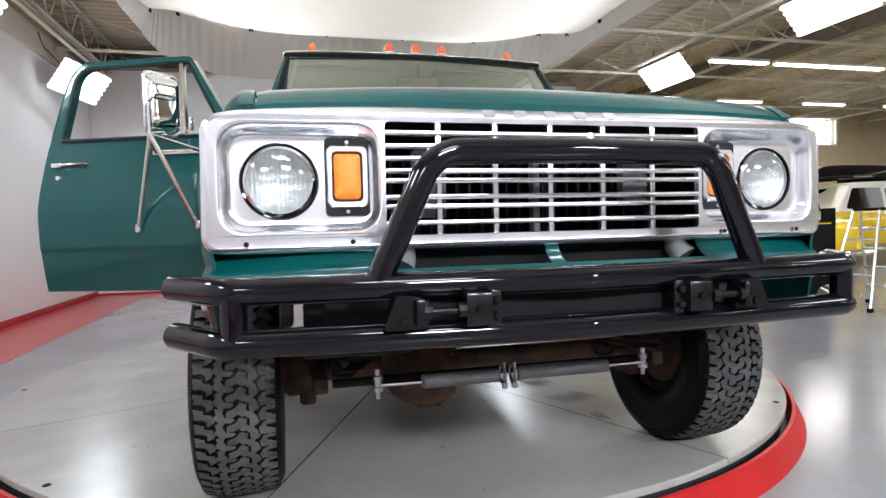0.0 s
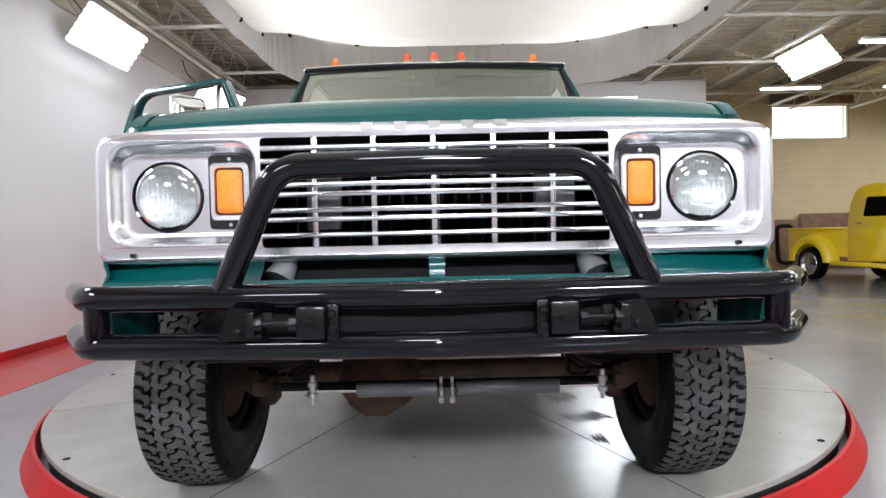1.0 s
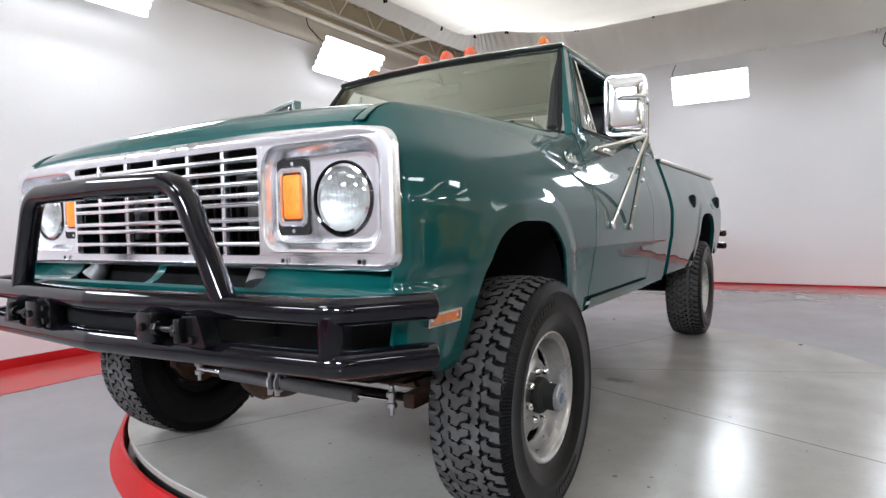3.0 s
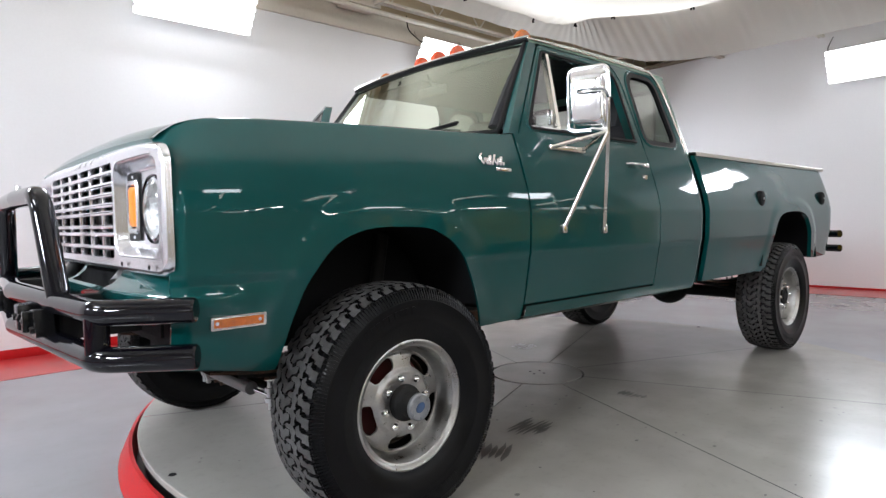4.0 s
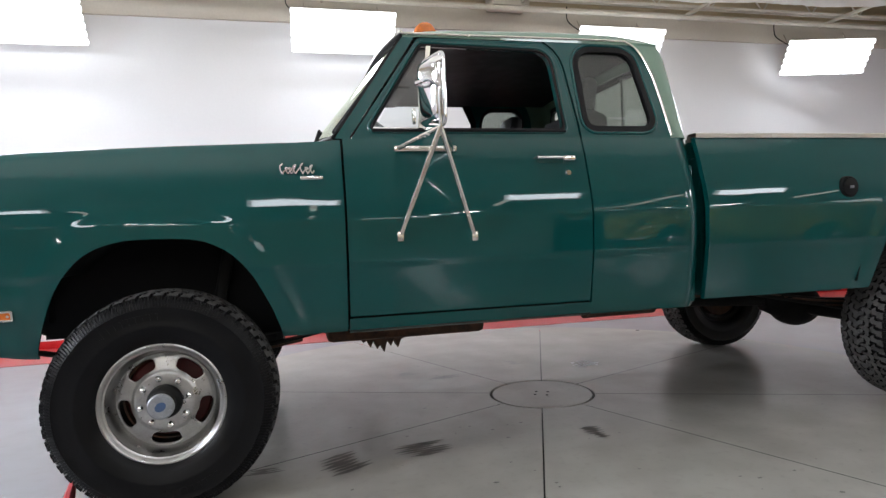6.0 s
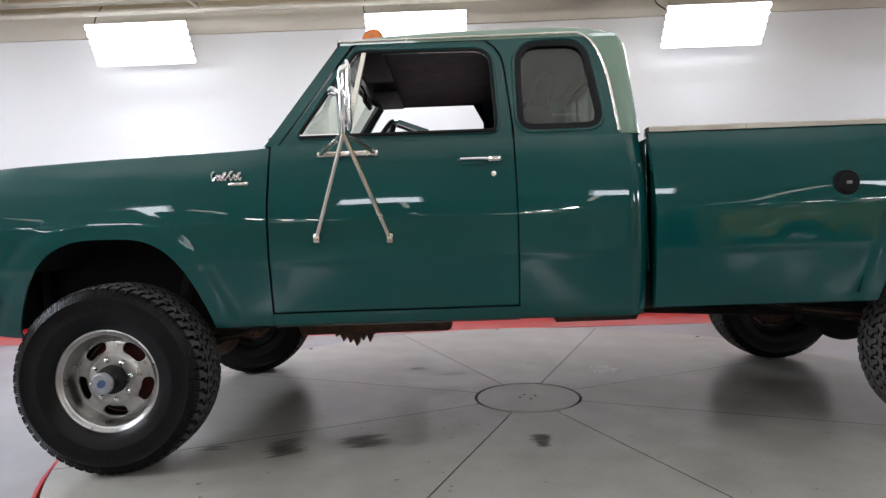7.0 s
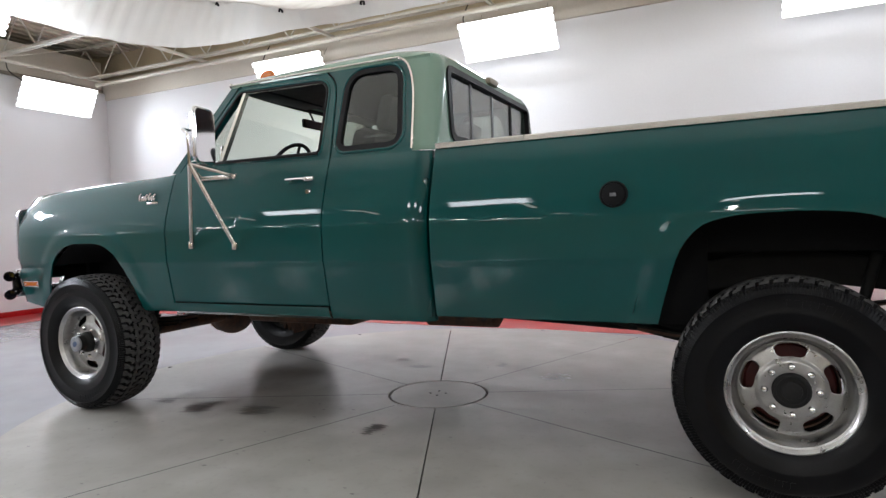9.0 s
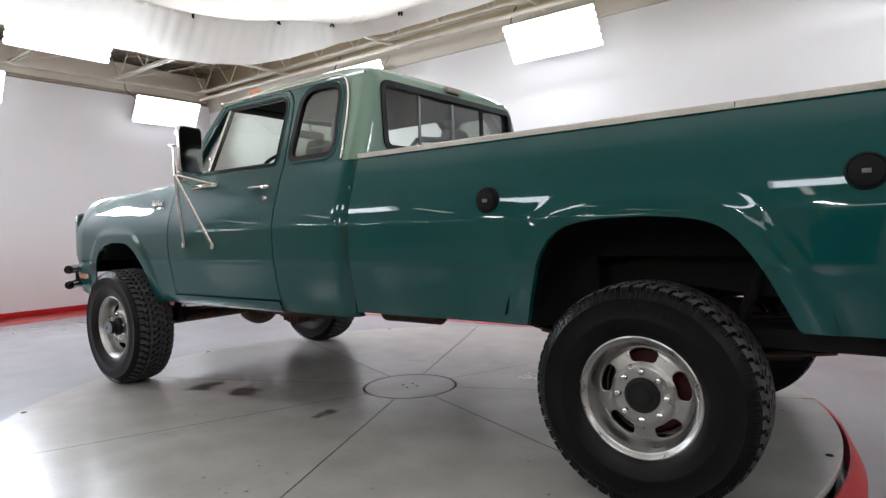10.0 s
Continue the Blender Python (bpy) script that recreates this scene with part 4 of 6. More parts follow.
# visor lip above the windshield
bm = bmesh.new()
vis = [(.905 + .07 * abs(v) ** 2.4, v * .742, 1.928) for v in np.linspace(-1, 1, 25)]
tube(bm, vis, .012, 8)
part("header_trim", bm, BLACKM, truck, "dark windshield header seal")
bm = bmesh.new()
tube(bm, [(a - .004, b, c + .014) for a, b, c in vis], .006, 8)
part("header_moulding", bm, STAIN, truck)
# back of the cab with its sliding window
bm = bmesh.new()
bx = lambda z: float(np.interp(z, [1.43, 1.85, 1.90, 1.95], [2.352, 2.335, 2.325, 2.302]))
BW = rect2d(-.665, .665, 1.515, 1.865, .05, 5)
half_t, half_b = .742 - .113, .903 - .113
plate(bm, [(-half_b, 1.43), (half_b, 1.43), (half_t, 1.93), (-half_t, 1.93)], [grow(BW, .012)], lambda u, v: Vector((bx(v) - .0005, u, v)), (-.03, 0, 0))
part("cab_back", bm, SAGE, truck, "pale sage green cab back", 0)
bm = bmesh.new()
plate(bm, grow(BW, .022), [grow(BW, -.014)], lambda u, v: Vector((bx(v) + .010, u, v)), (-.03, 0, 0))
bwin = part("rear_window", bm, RUBBER, truck, "black rubber window seal", 40)
for y, hw in ((-.335, .010), (0.0, .010), (.335, .018)):
    bm = bmesh.new()
    box(bm, 2.312, 2.326, y - hw, y + hw, 1.525, 1.86, .003)
    part("mullion", bm, CHASSIS if hw > .015 else GREYST, bwin, "slider frame")
bm = bmesh.new()
box(bm, 2.312, 2.332, -.34, .34, 1.842, 1.86, .003)
part("slider_track", bm, CHASSIS, bwin)
for y0, y1 in ((-.655, -.35), (-.32, -.015), (.015, .32), (.35, .655)):
    bm = bmesh.new()
    box(bm, 2.316, 2.320, y0, y1, 1.525, 1.855)
    o = part("pane", bm, GLASSD, bwin)
    o.visible_shadow = False
bm = bmesh.new()
box(bm, 2.29, 2.345, -.07, .07, 1.905, 1.945, .012)
part("cargo_lamp", bm, JOISTD, truck, "small cargo lamp above the rear window")
# cab back below the belt
bm = bmesh.new()
box(bm, 2.30, 2.333, -.86, .86, 1.30, 1.43)
box(bm, 2.30, 2.333, -.93, .93, .64, 1.299, .01)
part("cab_back_lower", bm, GREEN, truck)

# windshield
def ws(u, v):
    """u across -1..1, v up 0..1"""
    w = abs(u)
    x = (.525 + .395 * v) + (.115 - .045 * v) * w ** 2.2
    return Vector((x, u * (.850 - .128 * v), 1.455 + .482 * v - .02 * w * w * (1 - v)))


bm = bmesh.new()
grid(bm, [[ws(u, v) for u in np.linspace(-.985, .985, 25)] for v in np.linspace(.015, .975, 9)])
wsn = part("windshield", bm, GLASS, truck, "tinted windshield reflecting the white cloth", 60)
wsn.visible_shadow = False
bm = bmesh.new()
edge = [ws(u, .01) for u in np.linspace(-.99, .99, 25)] + [ws(.99, v) for v in np.linspace(.08, .9, 8)] + [ws(u, .97) for u in np.linspace(.99, -.99, 25)] + [ws(-.99, v) for v in np.linspace(.9, .08, 8)]
tube(bm, edge, .014, 6, closed=True)
part("windshield_seal", bm, RUBBER, wsn, "black rubber seal")


# ---- doors ----
def door(sign):
    """Built closed; hinge line at x = .675."""
    d = new("door")
    bm = skin(.672, 1.763, None, lambda x: .684, sign, None, .03)
    fold(bm, .04, (0, -sign, 0))
    part("door_skin", bm, GREEN, d, "glossy dark green door panel", 30)
    bm = bmesh.new()
    out = [(.708, 1.43), (1.034, 1.900), (1.058, 1.913), (1.655, 1.913), (1.70, 1.874), (1.725, 1.83), (1.738, 1.772), (1.76, 1.50), (1.762, 1.43)]
    plate(bm, out, [WIN], lambda u, v: lean(u, v, sign), (0, -sign * .05, 0))
    part("window_frame", bm, GREEN, d, "dark green window frame", 40)
    bm = bmesh.new()
    tube(bm, [lean(p[0], p[1], sign, -.002) for p in grow(WIN, .010)], .008, 10, closed=True)
    part("window_bead", bm, GREEN, d, "", 60)
    bm = bmesh.new()
    tube(bm, [lean(p[0], p[1], sign, -.0045) for p in grow([Vector(q) for q in out], -.004)[1:-1]], .007, 10)
    part("frame_edge", bm, GREEN, d, "", 60)
    bm = bmesh.new()
    tube(bm, [lean(p[0], p[1], sign, .002) for p in grow(WIN, -.004)], .007, 6, closed=True)
    part("window_seal", bm, RUBBER, d)
    bm = bmesh.new()
    tube(bm, [lean(x, 1.466, sign, .008) for x in np.linspace(.80, 1.69, 8)], .007, 6)
    part("sill_seal", bm, RUBBER, d)
    bm = bmesh.new()
    tube(bm, [lean(x, 1.474, sign, .008) for x in (.805, .9, 1.0)], .006, 6)
    part("vent_frame", bm, CHROME, d, "chrome vent window frame")
    # vent window
    bm = bmesh.new()
    plate(bm, [(1.003, 1.472), (1.026, 1.472), (1.101, 1.878), (1.080, 1.878)], [], lambda u, v: lean(u, v, sign, .006), (0, -sign * .03, 0))
    part("vent_bar", bm, STAIN, d, "bright vent window bar")
    bm = bmesh.new()
    plate(bm, [(.815, 1.478), (1.0, 1.478), (1.078, 1.872), (1.055, 1.872)], [], lambda u, v: lean(u, v, sign, -.012), (0, -sign * .004, 0))
    o = part("vent_pane", bm, GLASSC, d)
    o.visible_shadow = False
    bm = bmesh.new()
    box(bm, .985, 1.0, -.012, .012, -.02, .05, .004, Matrix.Translation(lean(0, 1.52, sign, -.02) + Vector((0, 0, 0))))
    part("vent_latch", bm, CHROME, d)
    # inner panel
    bm = bmesh.new()
    box(bm, .69, 1.75, min(sign * .84, sign * .88), max(sign * .84, sign * .88), .70, 1.44, .01)
    part("inner_panel", bm, GREEN, d)
    # handle and lock
    bm = bmesh.new()
    y = sign * .940
    tube(bm, [(1.515, y + sign * .004, 1.337), (1.525, y + sign * .022, 1.338), (1.60, y + sign * .027, 1.337), (1.66, y + sign * .022, 1.336)], [.005, .006, .007, .007], 8)
    box(bm, 1.645, 1.705, min(y - sign * .010, y + sign * .03), max(y - sign * .010, y + sign * .03), 1.322, 1.346, .007)
    part("handle", bm, CHROME, d, "chrome pull handle")
    bm = bmesh.new()
    box(bm, 1.528, 1.652, min(y - sign * .010, y + sign * .005), max(y - sign * .010, y + sign * .005), 1.315, 1.335, .001)
    part("handle_recess", bm, GREEN, d)
    bm = bmesh.new()
    revolve(bm, [(0, .012), (.011, .012), (.015, .006), (.016, -.004)], 18, Matrix.Translation((1.668, sign * .9600, 1.268)) @ Matrix.Rotation(-sign * math.pi / 2, 4, "X"))
    part("lock", bm, CHROME, d, "chrome door lock")
    # towing mirror: head, frame and struts
    hx, hy, hz = 1.038, sign * 1.035, 1.600
    turn = Matrix.Translation((hx, hy, hz)) @ Matrix.Rotation(radians(15 if sign < 0 else -20), 4, "Z")
    bm = bmesh.new()
    rows = []
    for k, (dx, sc) in enumerate(((-.034, .0), (-.034, .52), (-.032, .74), (-.026, .86), (-.008, .92), (.004, .96), (.012, 1.0), (.016, .96))):
        rows.append([turn @ Vector((dx, p[0], p[1])) for p in rect2d(-.095 * max(sc, .01), .095 * max(sc, .01), -.146 * max(sc, .01), .146 * max(sc, .01), .038 * max(sc, .02), 4)])
    grid(bm, rows, True)
    part("mirror_head", bm, CHROME, d, "polished chrome towing mirror head", 50)
    bm = bmesh.new()
    tube(bm, [turn @ Vector((.004, p[0], p[1])) for p in rect2d(-.095, .095, -.146, .146, .038, 6)], .008, 8, closed=True)
    part("mirror_rim", bm, CHROME, d, "rolled chrome rim", 60)
    bm = bmesh.new()
    plate(bm, rect2d(-.090, .090, -.141, .141, .034, 4), [], lambda u, v: turn @ Vector((.0165, u, v)), turn.to_3x3() @ Vector((-.004, 0, 0)))
    part("mirror_glass", bm, CHROME, d, "mirror glass", 30)
    bm = bmesh.new()
    tube(bm, bend([(hx - .045, hy - sign * .02, 1.628), (hx - .075, hy, 1.632), (1.00, sign * 1.14, 1.63), (1.042, sign * 1.142, 1.60), (1.042, sign * 1.138, 1.44)], .025), .008, 8)
    rod(bm, (hx - .02, hy + sign * .03, 1.46), (1.042, sign * 1.138, 1.445), .009, 8)
    part("mirror_arm", bm, CHROME, d, "bent chrome arm")
    bm = bmesh.new()
    apex = Vector((1.042, sign * 1.138, 1.440))
    rod(bm, apex, (.885, sign * 1.008, 1.010), .0105, 8)
    rod(bm, apex, (1.205, sign * 1.008, 1.000), .0105, 8)
    for fx, fz in ((.885, 1.012), (1.205, 1.002)):
        box(bm, fx - .014, fx + .014, min(sign * .995, sign * 1.02), max(sign * .995, sign * 1.02), fz - .022, fz + .02, .005)
    part("mirror_strut", bm, STAIN, d, "slim stainless struts")
    bm = bmesh.new()
    rod(bm, apex, (.905, sign * .938, 1.385), .010, 8)
    rod(bm, apex, (1.14, sign * .938, 1.385), .010, 8)
    box(bm, .885, 1.16, min(sign * .912, sign * .940), max(sign * .912, sign * .940), 1.370, 1.395, .005)
    part("mirror_bracket", bm, STAIN, d, "stainless mirror bracket")
    return d


dl = door(-1)
dl.parent = truck
dr = door(1)
dr.parent = truck
OPEN = 68.5
dr.matrix_basis = Matrix.Translation((.69, .965, 0)) @ Matrix.Rotation(radians(OPEN), 4, "Z") @ Matrix.Translation((-.675, -.965, 0))

# ---- grille, lamps and front panel ----
def mirror_y(loop):
    return [Vector((-p[0], p[1])) for p in reversed(loop)]


GX = -.822
LX = GX + .026      # face of the turn signals
BAY = rect2d(.504, .930, .962, 1.260, .080, 9)
BAYI = rect2d(.522, .893, .990, 1.221, .050, 9)
SHELL = []
for v in np.linspace(-1, 1, 41):
    SHELL.append(Vector((.86 * v, 1.326 - .034 * abs(v) ** 2.2)))
half_r = ring2d([(.86, 1.292), (.966, 1.272), (.972, .914), (.86, .912)], [0, .105, .080, 0], 9)
SHELL += half_r[1:] + [Vector((u, .912)) for u in np.linspace(.6, -.6, 9)] + mirror_y(half_r)[:-1]
OPENC = rect2d(-.492, .492, .952, 1.262, .012, 3)


def gshell(u, v):
    back = .030 * smoothstep(1.272, 1.328, v) + .010 * (abs(u) / .98) ** 4
    return Vector((GX + back, u, v))


grille = new("grille")
grille.parent = truck
tagged(grille, "polished aluminium grille surround with bars")
bm = bmesh.new()
plate(bm, grow(SHELL, -.016), [OPENC, BAY, mirror_y(BAY)], gshell, (.02, 0, 0))
roll = [(-.016, 0), (-.010, .0012), (-.005, .0045), (-.0015, .010), (0, .016), (0, .024)]
grid(bm, [[gshell(p[0], p[1]) + Vector((d, 0, 0)) for p in grow(SHELL, o)] for o, d in roll], True)
part("surround", bm, ALU, grille, "polished aluminium surround", 60)
for sg in (1, -1):
    m = (lambda lp: lp) if sg > 0 else mirror_y
    bm = bmesh.new()
    A, I = m(BAY), m(BAYI)
    cove = []
    for k in range(13):
        f = k / 12
        e = .2 * f + .8 * smoothstep(0, 1, f)
        cove.append([gshell(p[0], p[1]).lerp(Vector((GX, q[0], q[1])), f) + Vector((.044 * e, 0, 0)) for p, q in zip(A, I)])
    cove.append([Vector((GX + .0445, p[0], p[1])) for p in grow(I, -.012)])
    grid(bm, cove, True)
    part("lamp_bay", bm, ALU, grille, "dished aluminium lamp bay", 50)
    # plate that carries the lamps
    cy = sg * .772
    hole = [Vector((cy + .104 * math.cos(a), 1.104 + .104 * math.sin(a))) for a in np.linspace(0, 2 * math.pi, 40, endpoint=False)]
    bm = bmesh.new()
    plate(bm, grow(I, -.010), [hole], lambda u, v: Vector((GX + .0440, u, v)), (.012, 0, 0))
    part("lamp_plate", bm, ALU, grille, "", 30)
    lamp = new("headlamp")
    lamp.parent = truck
    T = Matrix.Translation((GX + .043, cy, 1.104)) @ Matrix.Rotation(-math.pi / 2, 4, "Y")
    bm = bmesh.new()
    revolve(bm, [(.103, -.06), (.1035, .0), (.101, .006), (.096, .004), (.094, -.02)], 48, T)
    part("ring", bm, BLACKP, lamp, "black headlamp ring")
    bm = bmesh.new()
    revolve(bm, [(.0945, -.012), (.0942, .002), (.087, .005), (.085, -.004)], 48, T)
    part("bezel", bm, CHROME, lamp)
    bm = bmesh.new()
    revolve(bm, [(.090, -.002), (.080, .007), (.060, .014), (.035, .019), (.012, .021), (.0, .0212)], 48, T)
    part("lens", bm, LENS, lamp, "round fluted glass lens", 60)
    bm = bmesh.new()
    revolve(bm, [(.088, -.004), (.078, -.012), (.055, -.024), (.03, -.032), (.0, -.034)], 40, T)
    part("reflector", bm, BOWL, lamp, "bright moulded bowl")
    bm = bmesh.new()
    for zz, w in ((.012, .05), (-.018, .062), (.04, .03), (-.05, .04), (.068, .02)):
        box(bm, GX + .031, GX + .043, cy - w * .9, cy + w, 1.104 + zz - .008, 1.104 + zz + .004, .003)
    part("prism", bm, LENS, lamp, "moulded lens prisms")
    # turn signal
    sgn = new("turn_signal")
    sgn.parent = truck
    sy, sz = sg * .592, 1.116
    bm = bmesh.new()
    plate(bm, rect2d(sy - .0600, sy + .0600, sz - .108, sz + .105, .016, 4), [], lambda u, v: Vector((LX + .012, u, v)), (.020, 0, 0))
    part("backing_plate", bm, CHASSIS, sgn, "dark backing plate")
    bm = bmesh.new()
    o1, i1 = rect2d(sy - .0575, sy + .0575, sz - .086, sz + .086, .025, 5), rect2d(sy - .037, sy + .037, sz - .063, sz + .063, .013, 5)
    grid(bm, [[Vector((LX + x, p[0], p[1])) for p in lp] for lp, x in ((o1, .026), (rect2d(sy - .056, sy + .056, sz - .0845, sz + .0845, .024, 5), .009), (rect2d(sy - .052, sy + .052, sz - .0805, sz + .0805, .022, 5), .005), (rect2d(sy - .0425, sy + .0425, sz - .0695, sz + .0695, .016, 5), .0055), (rect2d(sy - .040, sy + .040, sz - .066, sz + .066, .015, 5), .012), (i1, .026))], True)
    part("bezel", bm, ALU, sgn, "chrome bezel", 40)
    bm = bmesh.new()
    lens = [(x, rect2d(sy - .037 + d, sy + .037 - d, sz - .063 + d, sz + .063 - d, max(.014 - d * .4, .004), 5)) for x, d in ((.020, .0), (.010, .001), (.006, .006), (.003, .018), (.002, .034))]
    grid(bm, [[Vector((LX + x, p[0], p[1])) for p in lp] for x, lp in lens], True)
    plate(bm, lens[-1][1], [], lambda u, v: Vector((LX + .0022, u, v)), (.003, 0, 0))
    part("lens", bm, ORANGE, sgn, "amber lens", 50)
    for dz in (.093, -.096):
        bm = bmesh.new()
        revolve(bm, [(0, .004), (.004, .003), (.0055, 0)], 10, Matrix.Translation((LX + .012, sy, sz + dz)) @ Matrix.Rotation(-math.pi / 2, 4, "Y"))
        part("screw", bm, ZINC, sgn)
    bm = bmesh.new()
    for y in (.585, .86):
        revolve(bm, [(0, .003), (.006, .002), (.007, -.001)], 10, Matrix.Translation((GX - .001, sg * y, .938)) @ Matrix.Rotation(-math.pi / 2, 4, "Y"))
        part("rivet", bm, BLACKM, grille)
        bm = bmesh.new()
for z in (1.232, 1.196, 1.162, 1.128, 1.101, 1.056, 1.030, .985):
    bm = bmesh.new()
    box(bm, GX - .002, GX + .024, -.494, .494, z - .0078, z + .0078, .006)
    part("bar", bm, ALU, grille)
for y in (-.333, -.166, .004, .174, .341):
    bm = bmesh.new()
    box(bm, GX + .004, GX + .03, y - .0085, y + .0085, .950, 1.264, .004)
    part("upright", bm, ALU, grille)
# plain raised blocks on the upper band, where lettering sits
for k in range(5):
    bm = bmesh.new()
    y = .19 - k * .095
    grid(bm, [[gshell(y + u, v) + Vector((d, 0, 0)) for u, d in ((-.019, .002), (-.018, -.0005), (.018, -.0005), (.019, .002))] for v in np.linspace(1.281, 1.303, 6)])
    part("raised_block", bm, ALU, grille)
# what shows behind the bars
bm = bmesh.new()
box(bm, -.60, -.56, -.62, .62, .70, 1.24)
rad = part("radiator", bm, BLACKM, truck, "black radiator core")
for k in range(22):
    bm = bmesh.new()
    y = -.44 + k * .042
    box(bm, -.612, -.602, y - .004, y + .004, .78, 1.2)
    part("fin", bm, CHASSIS, rad)
for y, z, w, h in ((.34, 1.1, .05, .2), (-.36, 1.12, .06, .16), (0, 1.08, .012, .3), (-.30, 1.19, .05, .03), (.30, .90, .05, .05), (-.31, .895, .06, .05)):
    bm = bmesh.new()
    box(bm, -.70, -.66, y - w, y + w, z - h / 2, z + h / 2, .006)
    part("bracket", bm, GREYST, rad)
# plain black block in place of an engine; its colour stands for shade
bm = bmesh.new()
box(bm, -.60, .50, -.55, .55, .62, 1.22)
part("engine_bay_block", bm, BLACKM, truck, "plain black filler block standing for the shaded engine bay")
# front valance
def vprof(y):
    k = .05 * (abs(y) / .93) ** 4
    return [(-.795 + k, .935), (-.800 + k, .915), (-.812 + k, .893), (-.836 + k, .872), (-.858 + k, .862), (-.866 + k, .853), (-.862 + k, .838), (-.850 + k, .815), (-.835 + k, .803), (-.78 + k, .80), (-.74 + k, .80)]


for a, b, lo in ((-.955, -.495, 0), (.495, .955, 0), (-.495, .495, 4)):
    bm = bmesh.new()
    grid(bm, [[(x, y, z) for x, z in vprof(y)[lo:]] for y in np.linspace(a, b, 14)])
    thicken(bm, .004)
    part("front_valance", bm, GREEN, truck, "dark green front valance", 40)
for y, hw in ((0, .016),):
    bm = bmesh.new()
    grid(bm, [[(x, y + d, z) for x, z in vprof(y)[1:6]] for d in (-hw - .006, -hw, hw, hw + .006)])
    part("valance_rib", bm, GREEN, truck)
for sg in (-1, 1):
    bm = bmesh.new()
    tube(bm, [(-.79, sg * .46, .86), (-.77, sg * .445, .89), (-.75, sg * .44, .94)], [.05, .042, .036], 14, flat=.8)
    part("grille_bracket", bm, GREYST, truck, "grey painted bracket behind the valance")
    # black panel added so the gap behind the bumper reads dark
    bm = bmesh.new()
    box(bm, -.70, -.68, min(sg * .40, sg * .72), max(sg * .40, sg * .72), .60, .86, .01)
    part("splash_panel", bm, BLACKM, truck)
# black sheet added behind the valance openings to give their shade
bm = bmesh.new()
box(bm, -.74, -.73, -.66, .66, .70, .95)
part("duct_screen", bm, BLACKM, truck)

# ---- front bumper with grille guard ----
bumper = new("front_bumper")
bumper.parent = truck
tagged(bumper, "gloss black double-tube bumper with grille guard")
for z in (.830, .706):
    bm = bmesh.new()
    pts = bend([(-.77, 1.045, z), (-.965, .905, z), (-1.035, 0, z), (-.965, -.905, z), (-.77, -1.045, z)], .09, 7)
    tube(bm, pts, .0345, 18)
    t = part("cross_tube", bm, BLACKP, bumper, "black steel tube", 50)
    for sg in (1, -1):
        bm = bmesh.new()
        d = Vector((.195, sg * .14, 0)).normalized()
        e = Vector((-.77, sg * 1.045, z))
        tube(bm, [e, e + d * .003, e + d * .006, e + d * .007], [.0345, .0335, .030, .004], 18)
        part("end_cap", bm, BLACKP, t)
for sg in (1, -1):
    bm = bmesh.new()
    rod(bm, (-.965, sg * .885, .71), (-.965, sg * .885, .828), .031, 16)
    part("end_post", bm, BLACKP, bumper)
    br = new("tow_bracket")
    br.parent = bumper
    c = sg * .39
    # outer ear, inner block, pin between them
    bm = bmesh.new()
    plate(bm, ring2d([(c + sg * .155, .728), (c + sg * .040, .728), (c + sg * .058, .806), (c + sg * .120, .812)], .01, 3), [], lambda u, v: Vector((-1.052, u, v)), (.05, 0, 0))
    box(bm, -1.075, -1.045, min(c + sg * .055, c + sg * .078), max(c + sg * .055, c + sg * .078), .738, .802, .004)
    part("bracket_ear", bm, BLACKS, br)
    bm = bmesh.new()
    box(bm, -1.072, -1.0, min(c - sg * .045, c - sg * .115), max(c - sg * .045, c - sg * .115), .730, .812, .006)
    box(bm, -1.045, -1.0, min(c - sg * .115, c - sg * .145), max(c - sg * .115, c - sg * .145), .724, .815, .005)
    part("bracket_block", bm, BLACKS, br)
    bm = bmesh.new()
    rod(bm, (-1.058, c - sg * .06, .770), (-1.058, c + sg * .075, .770), .009, 12)
    for yy in (c - sg * .035, c + sg * .05):
        revolve(bm, [(0, .012), (.018, .012), (.020, .008), (.020, -.008), (0, -.012)], 8, Matrix.Translation((-1.058, yy, .770)) @ Matrix.Rotation(math.pi / 2, 4, "X"))
    part("pin", bm, BLACKS, br, "cross pin with collars")
    for yy, zz in ((c - sg * .08, .772), (c + sg * .105, .748), (c - sg * .13, .75), (c - sg * .13, .79)):
        bm = bmesh.new()
        revolve(bm, [(0, .012), (.010, .011), (.012, .002), (.012, 0)], 6, Matrix.Translation((-1.07 if abs(zz - .772) < .01 else -1.05, yy, zz)) @ Matrix.Rotation(-math.pi / 2, 4, "Y"))
        part("bolt", bm, BLACKS, br)
    bm = bmesh.new()
    box(bm, -1.0, -.62, sg * .44 - .02, sg * .44 + .02, .70, .84, .006)
    part("mount_arm", bm, CHASSIS, bumper)
bm = bmesh.new()
box(bm, -.985, -.975, -.50, .50, .735, .80)
part("back_plate", bm, BLACKM, bumper, "dark flat plate between the tubes")
bm = bmesh.new()
tube(bm, bend([(-.990, .548, .835), (-1.005, .40, 1.158), (-1.012, 0, 1.162), (-1.005, -.40, 1.158), (-.990, -.548, .835)], .115, 9), .0335, 18)
part("guard_hoop", bm, BLACKP, bumper, "black tubular grille guard", 50)
bm = bmesh.new()
revolve(bm, [(0, .012), (.008, .012), (.010, .0), (.010, -.01)], 10, Matrix.Translation((-1.012, -.02, 1.196)))
part("guard_stud", bm, ZINC, bumper)
# rear bumper tubes
rb = new("rear_bumper")
rb.parent = truck
tagged(rb, "black double-tube rear bumper")
